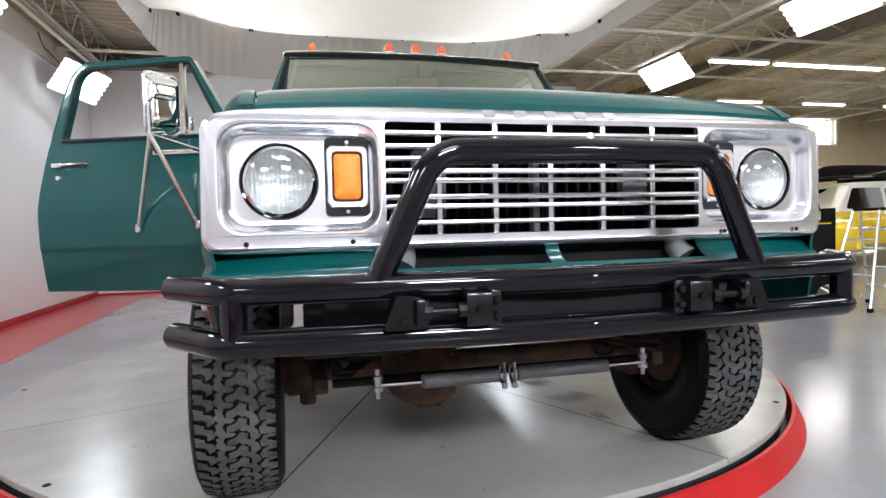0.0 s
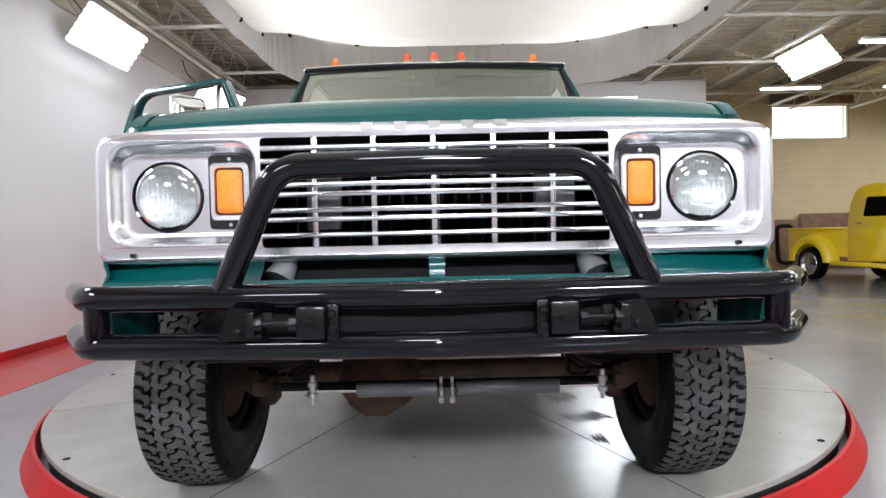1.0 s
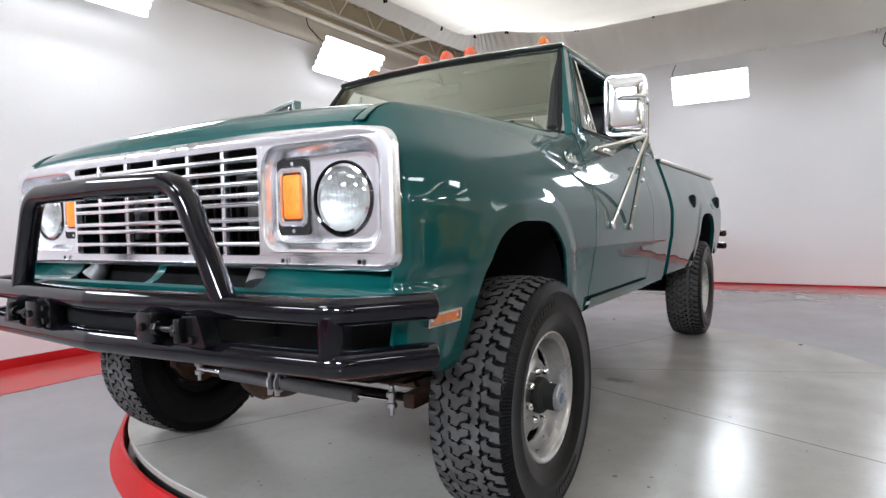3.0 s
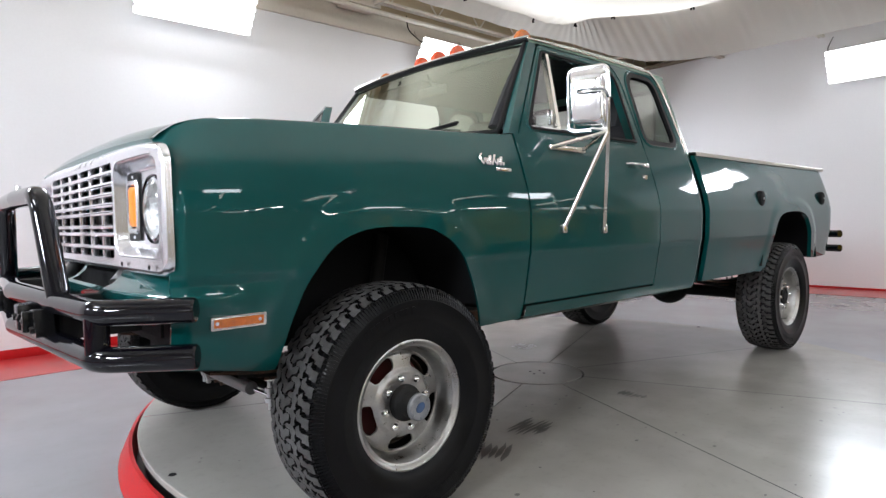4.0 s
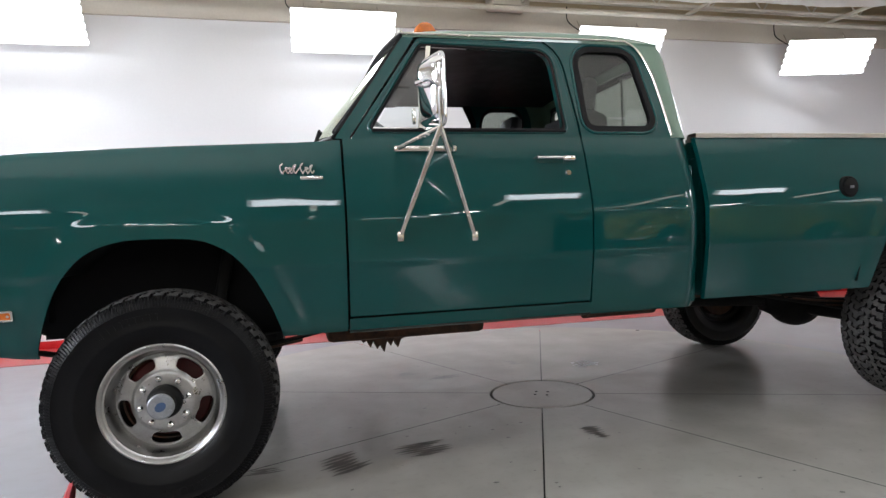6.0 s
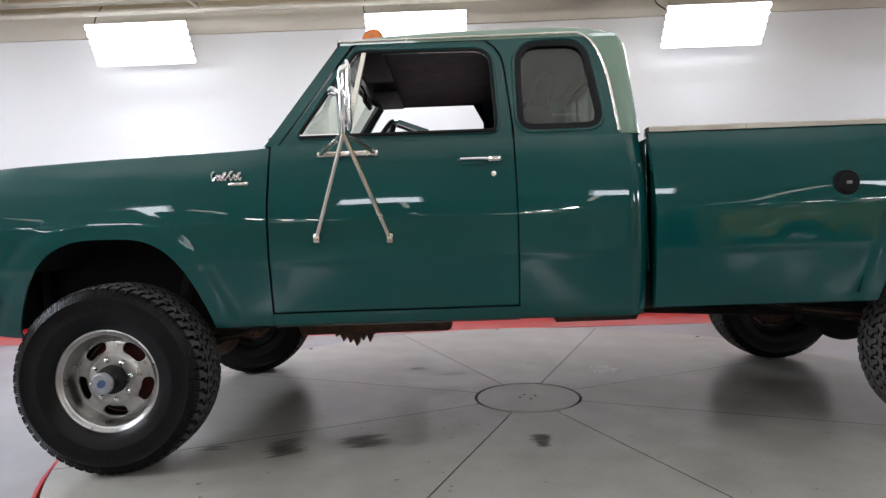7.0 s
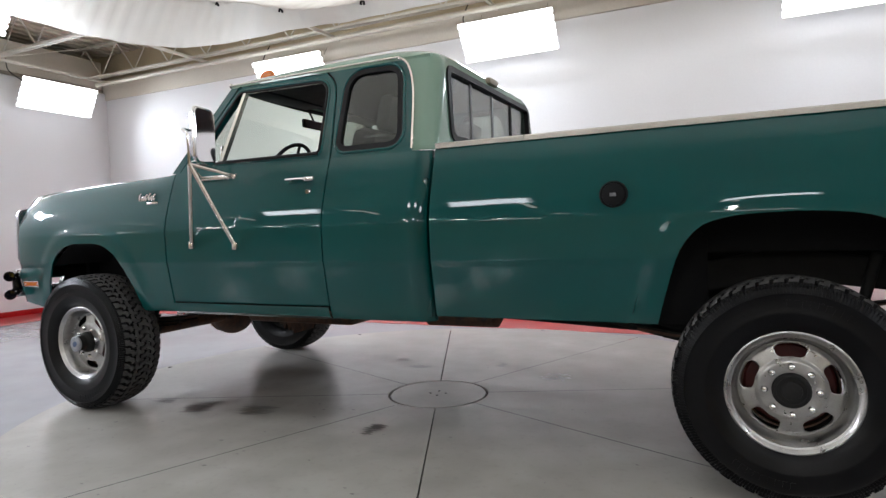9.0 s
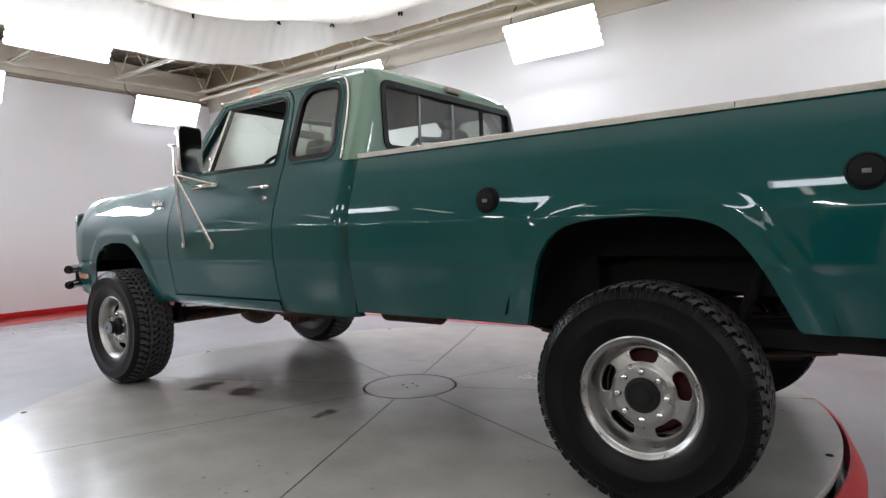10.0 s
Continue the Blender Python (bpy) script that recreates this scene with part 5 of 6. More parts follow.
for z in (.875, .745):
    bm = bmesh.new()
    tube(bm, bend([(4.98, -1.0, z), (5.06, -.80, z), (5.10, 0, z), (5.06, .80, z), (4.98, 1.0, z)], .07), .033, 14)
    part("cross_tube", bm, BLACKP, rb)
for y in (-.45, .45):
    bm = bmesh.new()
    box(bm, 4.8, 5.07, y - .03, y + .03, .73, .88, .006)
    part("mount_arm", bm, CHASSIS, rb)

# ---- wheels ----
TB = 2 * math.pi / 54
# interlocking blocks of one pitch: across (-1 to 1), around (in pitches)
BLOCKS = [[(-.27, 2.18), (-.12, 2.09), (-.02, 2.38), (.16, 2.56), (.19, 2.86), (.04, 2.93), (-.12, 2.70), (-.27, 2.52)],
          [(-.59, 2.38), (-.50, 1.93), (-.41, 1.69), (-.20, 1.59), (-.11, 1.76), (-.15, 1.94), (-.30, 2.03), (-.37, 2.20), (-.35, 2.47), (-.46, 2.66)],
          [(.27, 2.38), (.45, 2.42), (.44, 2.76), (.50, 2.95), (.38, 3.25), (.12, 3.30), (.02, 3.14), (.07, 2.98), (.22, 2.96), (.29, 2.72)],
          [(-.98, 2.05), (-.78, 1.88), (-.80, 1.50), (-.71, 1.54), (-.61, 1.84), (-.62, 2.28), (-.98, 2.36)],
          [(-.99, 2.45), (-.80, 2.40), (-.79, 2.54), (-.76, 2.66), (-.99, 2.68)],
          [(.53, 2.06), (.57, 1.76), (.93, 1.59), (.98, 1.98), (.73, 2.06), (.67, 2.20), (.68, 2.48), (.53, 2.26)],
          [(.76, 2.41), (.98, 2.32), (1.0, 2.58), (.76, 2.62)]]


def tread_r(h):
    return .4205 - .013 * (abs(h) / .124) ** 3


bm = bmesh.new()
for k in range(54):
    for poly in BLOCKS:
        top, low = [], []
        cv, cu = sum(p[0] for p in poly) / len(poly), sum(p[1] for p in poly) / len(poly)
        grown = [(cv + (v - cv) * 1.12, cu + (u - cu) * 1.15) for v, u in poly]
        edge = []
        for (v0, u0), (v1, u1) in zip(grown, grown[1:] + grown[:1]):
            cut = math.hypot(v1 - v0, (u1 - u0) * .38) > .09
            for q, off in (((0, 0), (.33, .010), (.66, -.010)) if cut else ((0, 0),)):
                edge.append((v0 + (v1 - v0) * q + off * 1.2, u0 + (u1 - u0) * q + off * 2.2))
        for v, u in edge:
            h = .124 * max(-1.0, min(1.0, v))
            a = (k - u) * TB
            r = tread_r(h)
            top.append(bm.verts.new((r * math.cos(a), r * math.sin(a), h)))
            low.append(bm.verts.new((.395 * math.cos(a), .395 * math.sin(a), h * 1.01)))
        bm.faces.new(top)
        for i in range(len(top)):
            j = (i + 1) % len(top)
            # tops pale as worn rubber; sides near-black, groove shade put into the colour
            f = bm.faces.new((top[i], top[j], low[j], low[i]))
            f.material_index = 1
tread = part("tread", bm, TREAD, None, "chunky all-terrain tread blocks, sides darkened for groove shade", 0, kind="stuff")
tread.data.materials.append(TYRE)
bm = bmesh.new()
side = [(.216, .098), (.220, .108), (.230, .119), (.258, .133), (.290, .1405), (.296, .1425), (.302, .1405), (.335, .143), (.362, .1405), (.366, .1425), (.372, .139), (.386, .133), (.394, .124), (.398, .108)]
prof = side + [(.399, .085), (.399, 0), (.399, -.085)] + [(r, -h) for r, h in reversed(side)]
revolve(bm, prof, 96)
# raised rib blocks on the shoulder
ribs = bmesh.new()
for k in range(216):
    a0, a1 = k * TB / 4, k * TB / 4 + TB * .12
    for sg in (1, -1):
        q = []
        for r, h in ((.402, .124), (.368, .1405)):
            for a in (a0, a1):
                q.append(ribs.verts.new((r * math.cos(a), r * math.sin(a), sg * (h + .0035))))
        b2 = [ribs.verts.new((v.co.x, v.co.y, v.co.z - sg * .006)) for v in q]
        o = (0, 1, 3, 2)
        ribs.faces.new([q[i] for i in o])
        for i in range(4):
            a, b = o[i], o[(i + 1) % 4]
            ribs.faces.new((q[a], q[b], b2[b], b2[a]))
tyre = part("tyre", bm, TYRE, None, "worn black tyre", 40)
rib = part("shoulder_rib", ribs, TYRE, None, "moulded shoulder ribs", 0, kind="stuff")
# raised side letters as plain bars
bm = bmesh.new()
for base, cnt in ((1.0, 9), (4.1, 9)):
    for k in range(cnt):
        a = base + k * .075
        T = Matrix.Rotation(a, 4, "Z") @ Matrix.Translation((.332, 0, .143))
        box(bm, -.012, .012, -.0085, .0085, -.002, .0012, 0, T)
tmark = part("raised_mark", bm, TYRE, None, "raised plain bars", 30, kind="stuff")
# slotted aluminium wheel
def rim_h(r):
    return float(np.interp(r, [.05, .106, .116, .165, .180], [.062, .061, .056, .046, .034]))


bm = bmesh.new()
revolve(bm, [(.218, .092), (.227, .098), (.2295, .106), (.228, .112), (.222, .1145), (.2165, .112), (.214, .106), (.210, .103), (.2055, .101), (.203, .094), (.199, .088), (.196, .072), (.192, .052), (.187, .040), (.180, .034)], 80)
revolve(bm, [(.180, .034), (.176, rim_h(.176)), (.172, rim_h(.172))], 80)
revolve(bm, [(.122, rim_h(.122)), (.112, .0615), (.108, .0655), (.102, .0665), (.085, .0665), (.060, .0665), (.056, .062), (.056, .02)], 80)
rad_list = [.122, .1235, .126, .130, .136, .147, .158, .164, .168, .1705, .172]
for k in range(5):
    c = k * 2 * math.pi / 5 + math.pi / 2
    rows = []
    for r in rad_list:
        q = min(1, max(0, (r - .122) / .050))
        e = min(1, min(q, 1 - q) / .34)
        w = radians(20.5) * (.45 + .55 * math.sqrt(max(0, 1 - (1 - e) ** 2))) if e > 0 else 0
        span0, span1 = c + w, c + 2 * math.pi / 5 - w
        rows.append([Vector((r * math.cos(span0 + (span1 - span0) * j / 16), r * math.sin(span0 + (span1 - span0) * j / 16), rim_h(r))) for j in range(17)])
    V = grid(bm, rows)
bmesh.ops.recalc_face_normals(bm, faces=bm.faces)
rim = part("rim", bm, RIMALU, None, "worn polished five-slot aluminium wheel", 45)
sol = rim.modifiers.new("thickness", "SOLIDIFY")
sol.thickness, sol.offset = .008, 0
bm = bmesh.new()
revolve(bm, [(.214, .09), (.203, .05), (.19, .0), (.19, -.09), (.225, -.10)], 60)
barrel = part("barrel", bm, CHASSIS, None, "dark inner barrel")
bm = bmesh.new()
revolve(bm, [(0, -.025), (.150, -.025), (.158, -.033), (.158, -.08), (0, -.08)], 48)
drum = part("brake_drum", bm, RED, None, "red painted brake drum")
bm = bmesh.new()
revolve(bm, [(0, -.088), (.160, -.088), (.168, -.080), (.168, -.006), (.161, -.006)], 40)
shield = part("backing_plate", bm, RUST, None, "rusty brake backing plate")
bm = bmesh.new()
revolve(bm, [(0, .027), (.008, .025), (.0120, .020), (.0138, .011), (.0145, -.002)], 12, Matrix.Translation((0, 0, .066)))
nut = part("lug_nut", bm, CHROME, None, "", 40)
# flat ring, dark to stand for the shade in the nut's recess
bm = bmesh.new()
revolve(bm, [(.0135, .0680), (.0205, .0680), (.0215, .064)], 14)
seat_ring = part("nut_seat", bm, CHASSIS, None, "flat dark ring for the shaded recess round the nut")
bm = bmesh.new()
revolve(bm, [(.064, .04), (.064, .084), (.060, .094), (.054, .097), (.050, .104), (.046, .108), (.046, .150), (.042, .156), (.030, .158), (0, .158)], 32)
hubf = part("hub", bm, CHASSIS, None, "grey locking hub")
bm = bmesh.new()
plate(bm, [Vector((.021 * math.cos(a), .016 * math.sin(a))) for a in np.linspace(0, 2 * math.pi, 20, endpoint=False)], [], lambda u, v: Vector((u, v, .1605)), (0, 0, -.003))
hubc = part("hub_dial", bm, BLUE, None, "blue oval dial")
bm = bmesh.new()
revolve(bm, [(.0475, .146), (.0475, .1560), (.042, .1600), (0, .1600)], 28)
for k in range(6):
    a = k * math.pi / 3
    revolve(bm, [(0, .164), (.0045, .1635), (.005, .158)], 8, Matrix.Translation((.036 * math.cos(a), .036 * math.sin(a), 0)))
hubd = part("hub_cap", bm, SILVER, None, "silver hub cap")
bm = bmesh.new()
revolve(bm, [(.066, .03), (.066, .078), (.062, .084), (.052, .086), (.050, .081), (.036, .081), (.034, .088), (0, .089)], 28)
hubr = part("hub", bm, CHASSIS, None, "dark greasy axle hub")


def wheel(x, y, sg, front, spin):
    w = new("wheel")
    w.parent = truck
    tagged(w, "all-terrain tyre on a polished slotted wheel")
    w.matrix_basis = Matrix.Translation((x, y, WR)) @ Matrix.Rotation(-sg * math.pi / 2, 4, "X") @ Matrix.Rotation(spin, 4, "Z")
    for src in [tread, tyre, rib, tmark, rim, barrel, drum, shield] + ([hubf, hubc, hubd] if front else [hubr]):
        o = src.copy()
        scene.collection.objects.link(o)
        o.parent = w
    turn = .39 if front else 0.0
    for src in [nut, seat_ring] * 8:
        o = src.copy()
        scene.collection.objects.link(o)
        o.parent = w
        k = len([c for c in w.children if c.data == src.data])
        o.matrix_basis = Matrix.Translation((.090 * math.cos(k * math.pi / 4 + turn), .090 * math.sin(k * math.pi / 4 + turn), 0))
    return w


wheel(FAX, -.937, -1, True, 0.59)
wheel(FAX, .937, 1, True, 1.2)
wheel(RAX, -.858, -1, False, 0.0)
wheel(RAX, .870, 1, False, 2.0)
for o in (tread, tyre, rib, tmark, rim, barrel, drum, shield, nut, seat_ring, hubf, hubc, hubd, hubr):
    bpy.data.objects.remove(o)

# ---- chassis ----
chassis = new("chassis")
chassis.parent = truck
tagged(chassis, "dark grimy ladder frame, axles and springs")


def cpart(name, bm, m=CHASSIS, label="", smooth=40):
    return part(name, bm, m, chassis, label, smooth)


for sg in (1, -1):
    bm = bmesh.new()
    pts = [(-.70, .70), (.35, .70), (.75, .66), (2.6, .66), (3.2, .74), (3.8, .86), (4.3, .80), (4.85, .78)]
    rows = []
    for x, z in pts:
        rows.append([Vector((x, sg * .44 + dy, z + dz)) for dy, dz in ((-.03, -.065), (.03, -.065), (.03, .065), (-.03, .065))])
    grid(bm, rows, True)
    cpart("frame_rail", bm)
    # leaf springs
    for cx, L, zc, m in ((FAX, .62, .505, CHASSIS), (RAX, .70, .53, CHASSIS)):
        for k in range(5):
            bm = bmesh.new()
            l = L * (1 - .16 * k)
            pp = [(cx - l + 2 * l * i / 10, .07 * ((2 * i / 10 - 1) * l / L) ** 2) for i in range(11)]
            grid(bm, [[Vector((x, sg * .56 + dy, zc - .012 * k + z + dz)) for dy, dz in ((-.032, -.005), (.032, -.005), (.032, .005), (-.032, .005))] for x, z in pp], True)
            cpart("spring_leaf", bm, RUST if k % 2 else CHASSIS)
        for dx in (-.05, .05):
            bm = bmesh.new()
            tube(bm, bend([(cx + dx, sg * .56 - .045, zc + .02), (cx + dx, sg * .56 - .045, .40), (cx + dx, sg * .56 + .045, .40), (cx + dx, sg * .56 + .045, zc + .02)], .03), .007, 6)
            cpart("spring_bolt", bm)
    bm = bmesh.new()
    rod(bm, (FAX + .10, sg * .62, .42), (FAX + .22, sg * .60, 1.0), .028, 10)
    cpart("shock_absorber", bm, CHASSIS)
    bm = bmesh.new()
    rod(bm, (RAX + .20, sg * .60, .40), (RAX + .34, sg * .52, .90), .022, 10)
    cpart("shock_absorber", bm, CHASSIS)
    # steering knuckle
    bm = bmesh.new()
    revolve(bm, [(0, .08), (.055, .075), (.085, .04), (.09, -.03), (.06, -.08), (0, -.09)], 20, Matrix.Translation((FAX, sg * .735, .42)) @ Matrix.Rotation(sg * math.pi / 2, 4, "X"))
    box(bm, FAX - .30, FAX - .03, sg * .66 - .025, sg * .66 + .025, .40, .455, .01)
    box(bm, FAX - .06, FAX + .06, sg * .70 - .03, sg * .70 + .03, .30, .55, .015)
    cpart("steering_knuckle", bm, RUST, "rusty steering knuckle")
    # wheel housings
    for cx, A, r in ((FAX, AF, .585), (RAX, AR, .60)):
        if cx == FAX:
            bm = bmesh.new()
            rows = []
            for i in range(25):
                a = math.pi * (.08 + .70 * i / 24)
                x, z = cx + .50 * math.cos(a), .58 + .50 * math.sin(a)
                rows.append([(x, sg * .52, z), (x, sg * .945, z)])
            grid(bm, rows)
            V = [bm.verts.new((cx + .50 * math.cos(math.pi * i / 16), sg * .52, .58 + .50 * math.sin(math.pi * i / 16))) for i in range(17)]
            bm.faces.new(V)
            cpart("wheel_housing", bm, BLACKM, "black inner wheel housing")
        else:
            bm = bmesh.new()
            rows = []
            for i in range(25):
                a = math.pi * (.06 + .88 * i / 24)
                x, z = cx + .035 + .60 * math.cos(a), .585 + .57 * math.sin(a)
                rows.append([(x, sg * .62, z), (x, sg * .975, z)])
            grid(bm, rows)
            V = [bm.verts.new((cx + .035 + .60 * math.cos(math.pi * (.2 + .6 * i / 16)), sg * .62, .585 + .57 * math.sin(math.pi * (.2 + .6 * i / 16)))) for i in range(17)]
            bm.faces.new(V)
            cpart("wheel_housing", bm, BLACKM, "black inner wheel housing")
    # black sheet added to block the bright view through the wheel arch
    bm = bmesh.new()
    box(bm, 2.9, 3.52, min(sg * .615, sg * .63), max(sg * .615, sg * .63), .60, .98)
    cpart("inner_shield", bm, BLACKM)
    # wall behind the bed side ahead of and behind the wheel
    bm = bmesh.new()
    grid(bm, [[(x, sg * .86, z) for z in (.66, .95)] for x in (2.42, 3.24)])
    cpart("bed_brace", bm, BLACKM)
# front axle
bm = bmesh.new()
rod(bm, (FAX, -.72, .42), (FAX, .72, .42), .042, 14)
cpart("front_axle", bm, RUST, "rusty front axle tube")
bm = bmesh.new()
T = Matrix.Translation((FAX - .03, .25, .405))
bmesh.ops.create_uvsphere(bm, u_segments=24, v_segments=14, radius=.155, matrix=T @ Matrix.Diagonal((1.0, 1.08, .95, 1)))
revolve(bm, [(.115, -.04), (.13, -.03), (.13, .0), (.118, .012), (.09, .05), (.04, .065), (0, .067)], 24, Matrix.Translation((FAX - .15, .25, .405)) @ Matrix.Rotation(-math.pi / 2, 4, "Y"))
for k in range(10):
    a = k * math.pi / 5
    revolve(bm, [(0, .01), (.008, .01), (.009, 0)], 6, Matrix.Translation((FAX - .16, .25 + .122 * math.cos(a), .405 + .122 * math.sin(a))) @ Matrix.Rotation(-math.pi / 2, 4, "Y"))
cpart("front_differential", bm, RUST, "rusty differential housing with bolted cover")
# steering: tie rod and twin dampers
bm = bmesh.new()
rod(bm, (-.30, .62, .425), (-.30, -.64, .425), .016, 10)
cpart("tie_rod", bm, CHASSIS)
SX = -.345
for y0, y1, yr in ((.305, .015, .465), (-.055, -.430, -.590)):
    bm = bmesh.new()
    tube(bm, [(SX, y0, .418), (SX, y0 + .006 * (1 if y1 > y0 else -1), .418), (SX, y1, .418)], [.020, .026, .026], 18)
    cpart("steering_damper", bm, GREYST, "grey steering damper")
    bm = bmesh.new()
    a = y0 if abs(y0 - yr) < abs(y1 - yr) else y1
    rod(bm, (SX, a, .418), (SX, yr, .420), .008, 10)
    cpart("damper_rod", bm, CHROME, "bright damper rod")
    bm = bmesh.new()
    revolve(bm, [(.0, -.055), (.008, -.055), (.008, -.03), (.018, -.028), (.02, -.012), (.012, -.010), (.012, .008), (.02, .010), (.018, .026), (.010, .028), (.010, .05), (0, .05)], 14, Matrix.Translation((SX, yr, .425)))
    cpart("ball_stud", bm, ZINC, "zinc-plated stud")
for y in (-.002, -.042):
    bm = bmesh.new()
    tube(bm, [(SX + .033 * math.cos(a), y, .418 + .033 * math.sin(a)) for a in np.linspace(0, 2 * math.pi, 18, endpoint=False)], .006, 6, closed=True)
    rod(bm, (SX - .02, y, .37), (SX - .02, y, .465), .006, 8)
    for z in (.376, .386):
        revolve(bm, [(0, .006), (.011, .005), (.011, -.005), (0, -.006)], 6, Matrix.Translation((SX - .02, y, z)))
    cpart("clamp", bm, ZINC, "u-bolt clamp")
# cross member, oil pan, gearbox, transfer case, shafts, exhaust
for nm, dims, m in (("cross_member", (-.66, -.56, -.46, .46, .62, .72), CHASSIS), ("cross_member", (2.55, 2.63, -.44, .44, .60, .68), CHASSIS), ("cross_member", (4.2, 4.28, -.44, .44, .74, .82), CHASSIS),
                    ("oil_pan", (-.10, .42, -.16, .18, .56, .76), CHASSIS), ("gearbox", (.45, 1.1, -.17, .17, .55, .80), CHASSIS), ("transfer_case", (1.15, 1.5, -.08, .32, .50, .78), RUST)):
    bm = bmesh.new()
    box(bm, *dims, .025)
    cpart(nm, bm, m)
bm = bmesh.new()
box(bm, .60, 1.46, -.30, .26, .462, .60, .03)
cpart("skid_pan", bm, RUST, "rusty gearbox pan")
rnd = random.Random(11)
for y, x0, x1, zt, n, dd in ((-.20, .74, 1.08, .52, 9, .15), (-.20, 1.26, 1.38, .50, 4, .055), (-.30, .55, .66, .585, 4, .05)):
    bm = bmesh.new()
    top, low = [], []
    for i in range(n * 2 + 1):
        u = i / (n * 2)
        x = x0 + (x1 - x0) * u
        d = dd * math.sin(math.pi * u) ** .6 * rnd.uniform(.65, 1.0) * (1.0 if i % 2 else .72) + .006
        top.append((x, zt))
        low.append((x, zt - d))
    plate(bm, [Vector(p) for p in top + low[::-1]], [], lambda u, v, yy=y: Vector((u, yy, v)), (0, .12, 0))
    cpart("skid_plate", bm, RUST, "ragged rusty skid plate")
bm = bmesh.new()
rod(bm, (FAX, .25, .44), (1.2, .24, .58), .03, 10)
rod(bm, (1.5, .0, .58), (RAX - .1, .02, .46), .036, 12)
cpart("drive_shaft", bm, CHASSIS)
for sg in (1, -1):
    bm = bmesh.new()
    tube(bm, bend([(.3, sg * .30, .62), (1.3, sg * .34, .57), (2.4, sg * .36, .58), (2.9, sg * .40, .62), (3.2, sg * .52, .60)], .1), .028, 10)
    cpart("exhaust_pipe", bm, RUST)
bm = bmesh.new()
tube(bm, [(2.0, -.34, .575), (2.03, -.34, .575), (2.45, -.36, .58), (2.48, -.36, .58)], [.03, .075, .075, .03], 16)
cpart("muffler", bm, RUST)
# rear axle
bm = bmesh.new()
rod(bm, (RAX, -.72, .42), (RAX, .72, .42), .048, 14)
cpart("rear_axle", bm, CHASSIS)
bm = bmesh.new()
bmesh.ops.create_uvsphere(bm, u_segments=24, v_segments=14, radius=.165, matrix=Matrix.Translation((RAX, .02, .43)) @ Matrix.Diagonal((1.05, 1, .9, 1)))
tube(bm, [(RAX - .12, .02, .44), (RAX - .26, .02, .45)], [.10, .05], 16)
cpart("rear_differential", bm, CHASSIS)
bm = bmesh.new()
rod(bm, (RAX - .03, -.60, .46), (3.05, -.47, .60), .024, 10)
cpart("traction_bar", bm, CHASSIS)
bm = bmesh.new()
box(bm, 4.05, 4.75, -.66, -.48, .58, .66, .02)
cpart("hanger_bar", bm, CHASSIS)

# ---- cab interior ----
def ipart(name, bm, m=VINYL, label="", smooth=40):
    return part(name, bm, m, truck, label, smooth)


bm = bmesh.new()
box(bm, .60, 2.30, -.86, .86, .66, .69)
ipart("cab_floor", bm, BLACKM)
bm = bmesh.new()
grid(bm, [[(x, v * .70, 1.905 + (z - 1.905) * (1 - abs(v) ** 4)) for v in np.linspace(-1, 1, 15)] for x, z in ((.98, 1.93), (1.3, 1.965), (1.8, 1.975), (2.15, 1.96), (2.27, 1.92))])
ipart("headliner", bm, LINER, "dark headliner")
bm = bmesh.new()
rows = [[(x, y, z) for x, z in ((.62, 1.40), (.66, 1.455), (.80, 1.468), (.93, 1.455), (.965, 1.42), (.95, 1.28), (.90, 1.10))] for y in np.linspace(-.82, .82, 9)]
grid(bm, rows)
ipart("dashboard", bm, VINYL, "black dashboard")
bm = bmesh.new()
SW = Matrix.Translation((1.10, -.40, 1.445)) @ Matrix.Rotation(radians(-62), 4, "Y")
tube(bm, [SW @ Vector((.185 * math.cos(a), .185 * math.sin(a), 0)) for a in np.linspace(0, 2 * math.pi, 40, endpoint=False)], .012, 10, closed=True)
for a in (0, 2.1, 4.2):
    tube(bm, [SW @ Vector((.18 * math.cos(a), .18 * math.sin(a), 0)), SW @ Vector((0, 0, -.03))], .010, 8)
tube(bm, [SW @ Vector((0, 0, .01)), SW @ Vector((0, 0, -.06)), SW @ Vector((0, 0, -.35))], [.04, .035, .025], 12)
ipart("steering_wheel", bm, VINYL, "black steering wheel")


def seat_block(dims, bev, m=None):
    bm = bmesh.new()
    box(bm, *dims, bev, m)
    return bm


for y0, y1 in ((-.80, -.27), (-.24, .24), (.27, .80)):
    T = Matrix.Translation((1.78, 0, 1.05)) @ Matrix.Rotation(radians(14), 4, "Y")
    ipart("seat_back", seat_block((-.08, .08, y0, y1, 0, .56 if abs(y0 + y1) > .1 else .42), .05, T), VINYL, "black vinyl seat back")
    ipart("seat_cushion", seat_block((1.25, 1.80, y0, y1, .92, 1.06), .05), VINYL)
for y in (-.53, .53):
    T = Matrix.Translation((1.92, 0, 1.585)) @ Matrix.Rotation(radians(14), 4, "Y")
    ipart("head_rest", seat_block((-.05, .05, y - .13, y + .13, 0, .21), .045, T), VINYL, "black head rest")
ipart("rear_bench", seat_block((2.02, 2.28, -.75, .75, .95, 1.42), .05), VINYL)
bm = bmesh.new()
box(bm, .985, 1.01, -.12, .12, 1.775, 1.835, .012)
rod(bm, (1.0, 0, 1.83), (.965, 0, 1.90), .007, 8)
ipart("cabin_mirror", bm, BLACKM, "black rear-view mirror")
bm = bmesh.new()
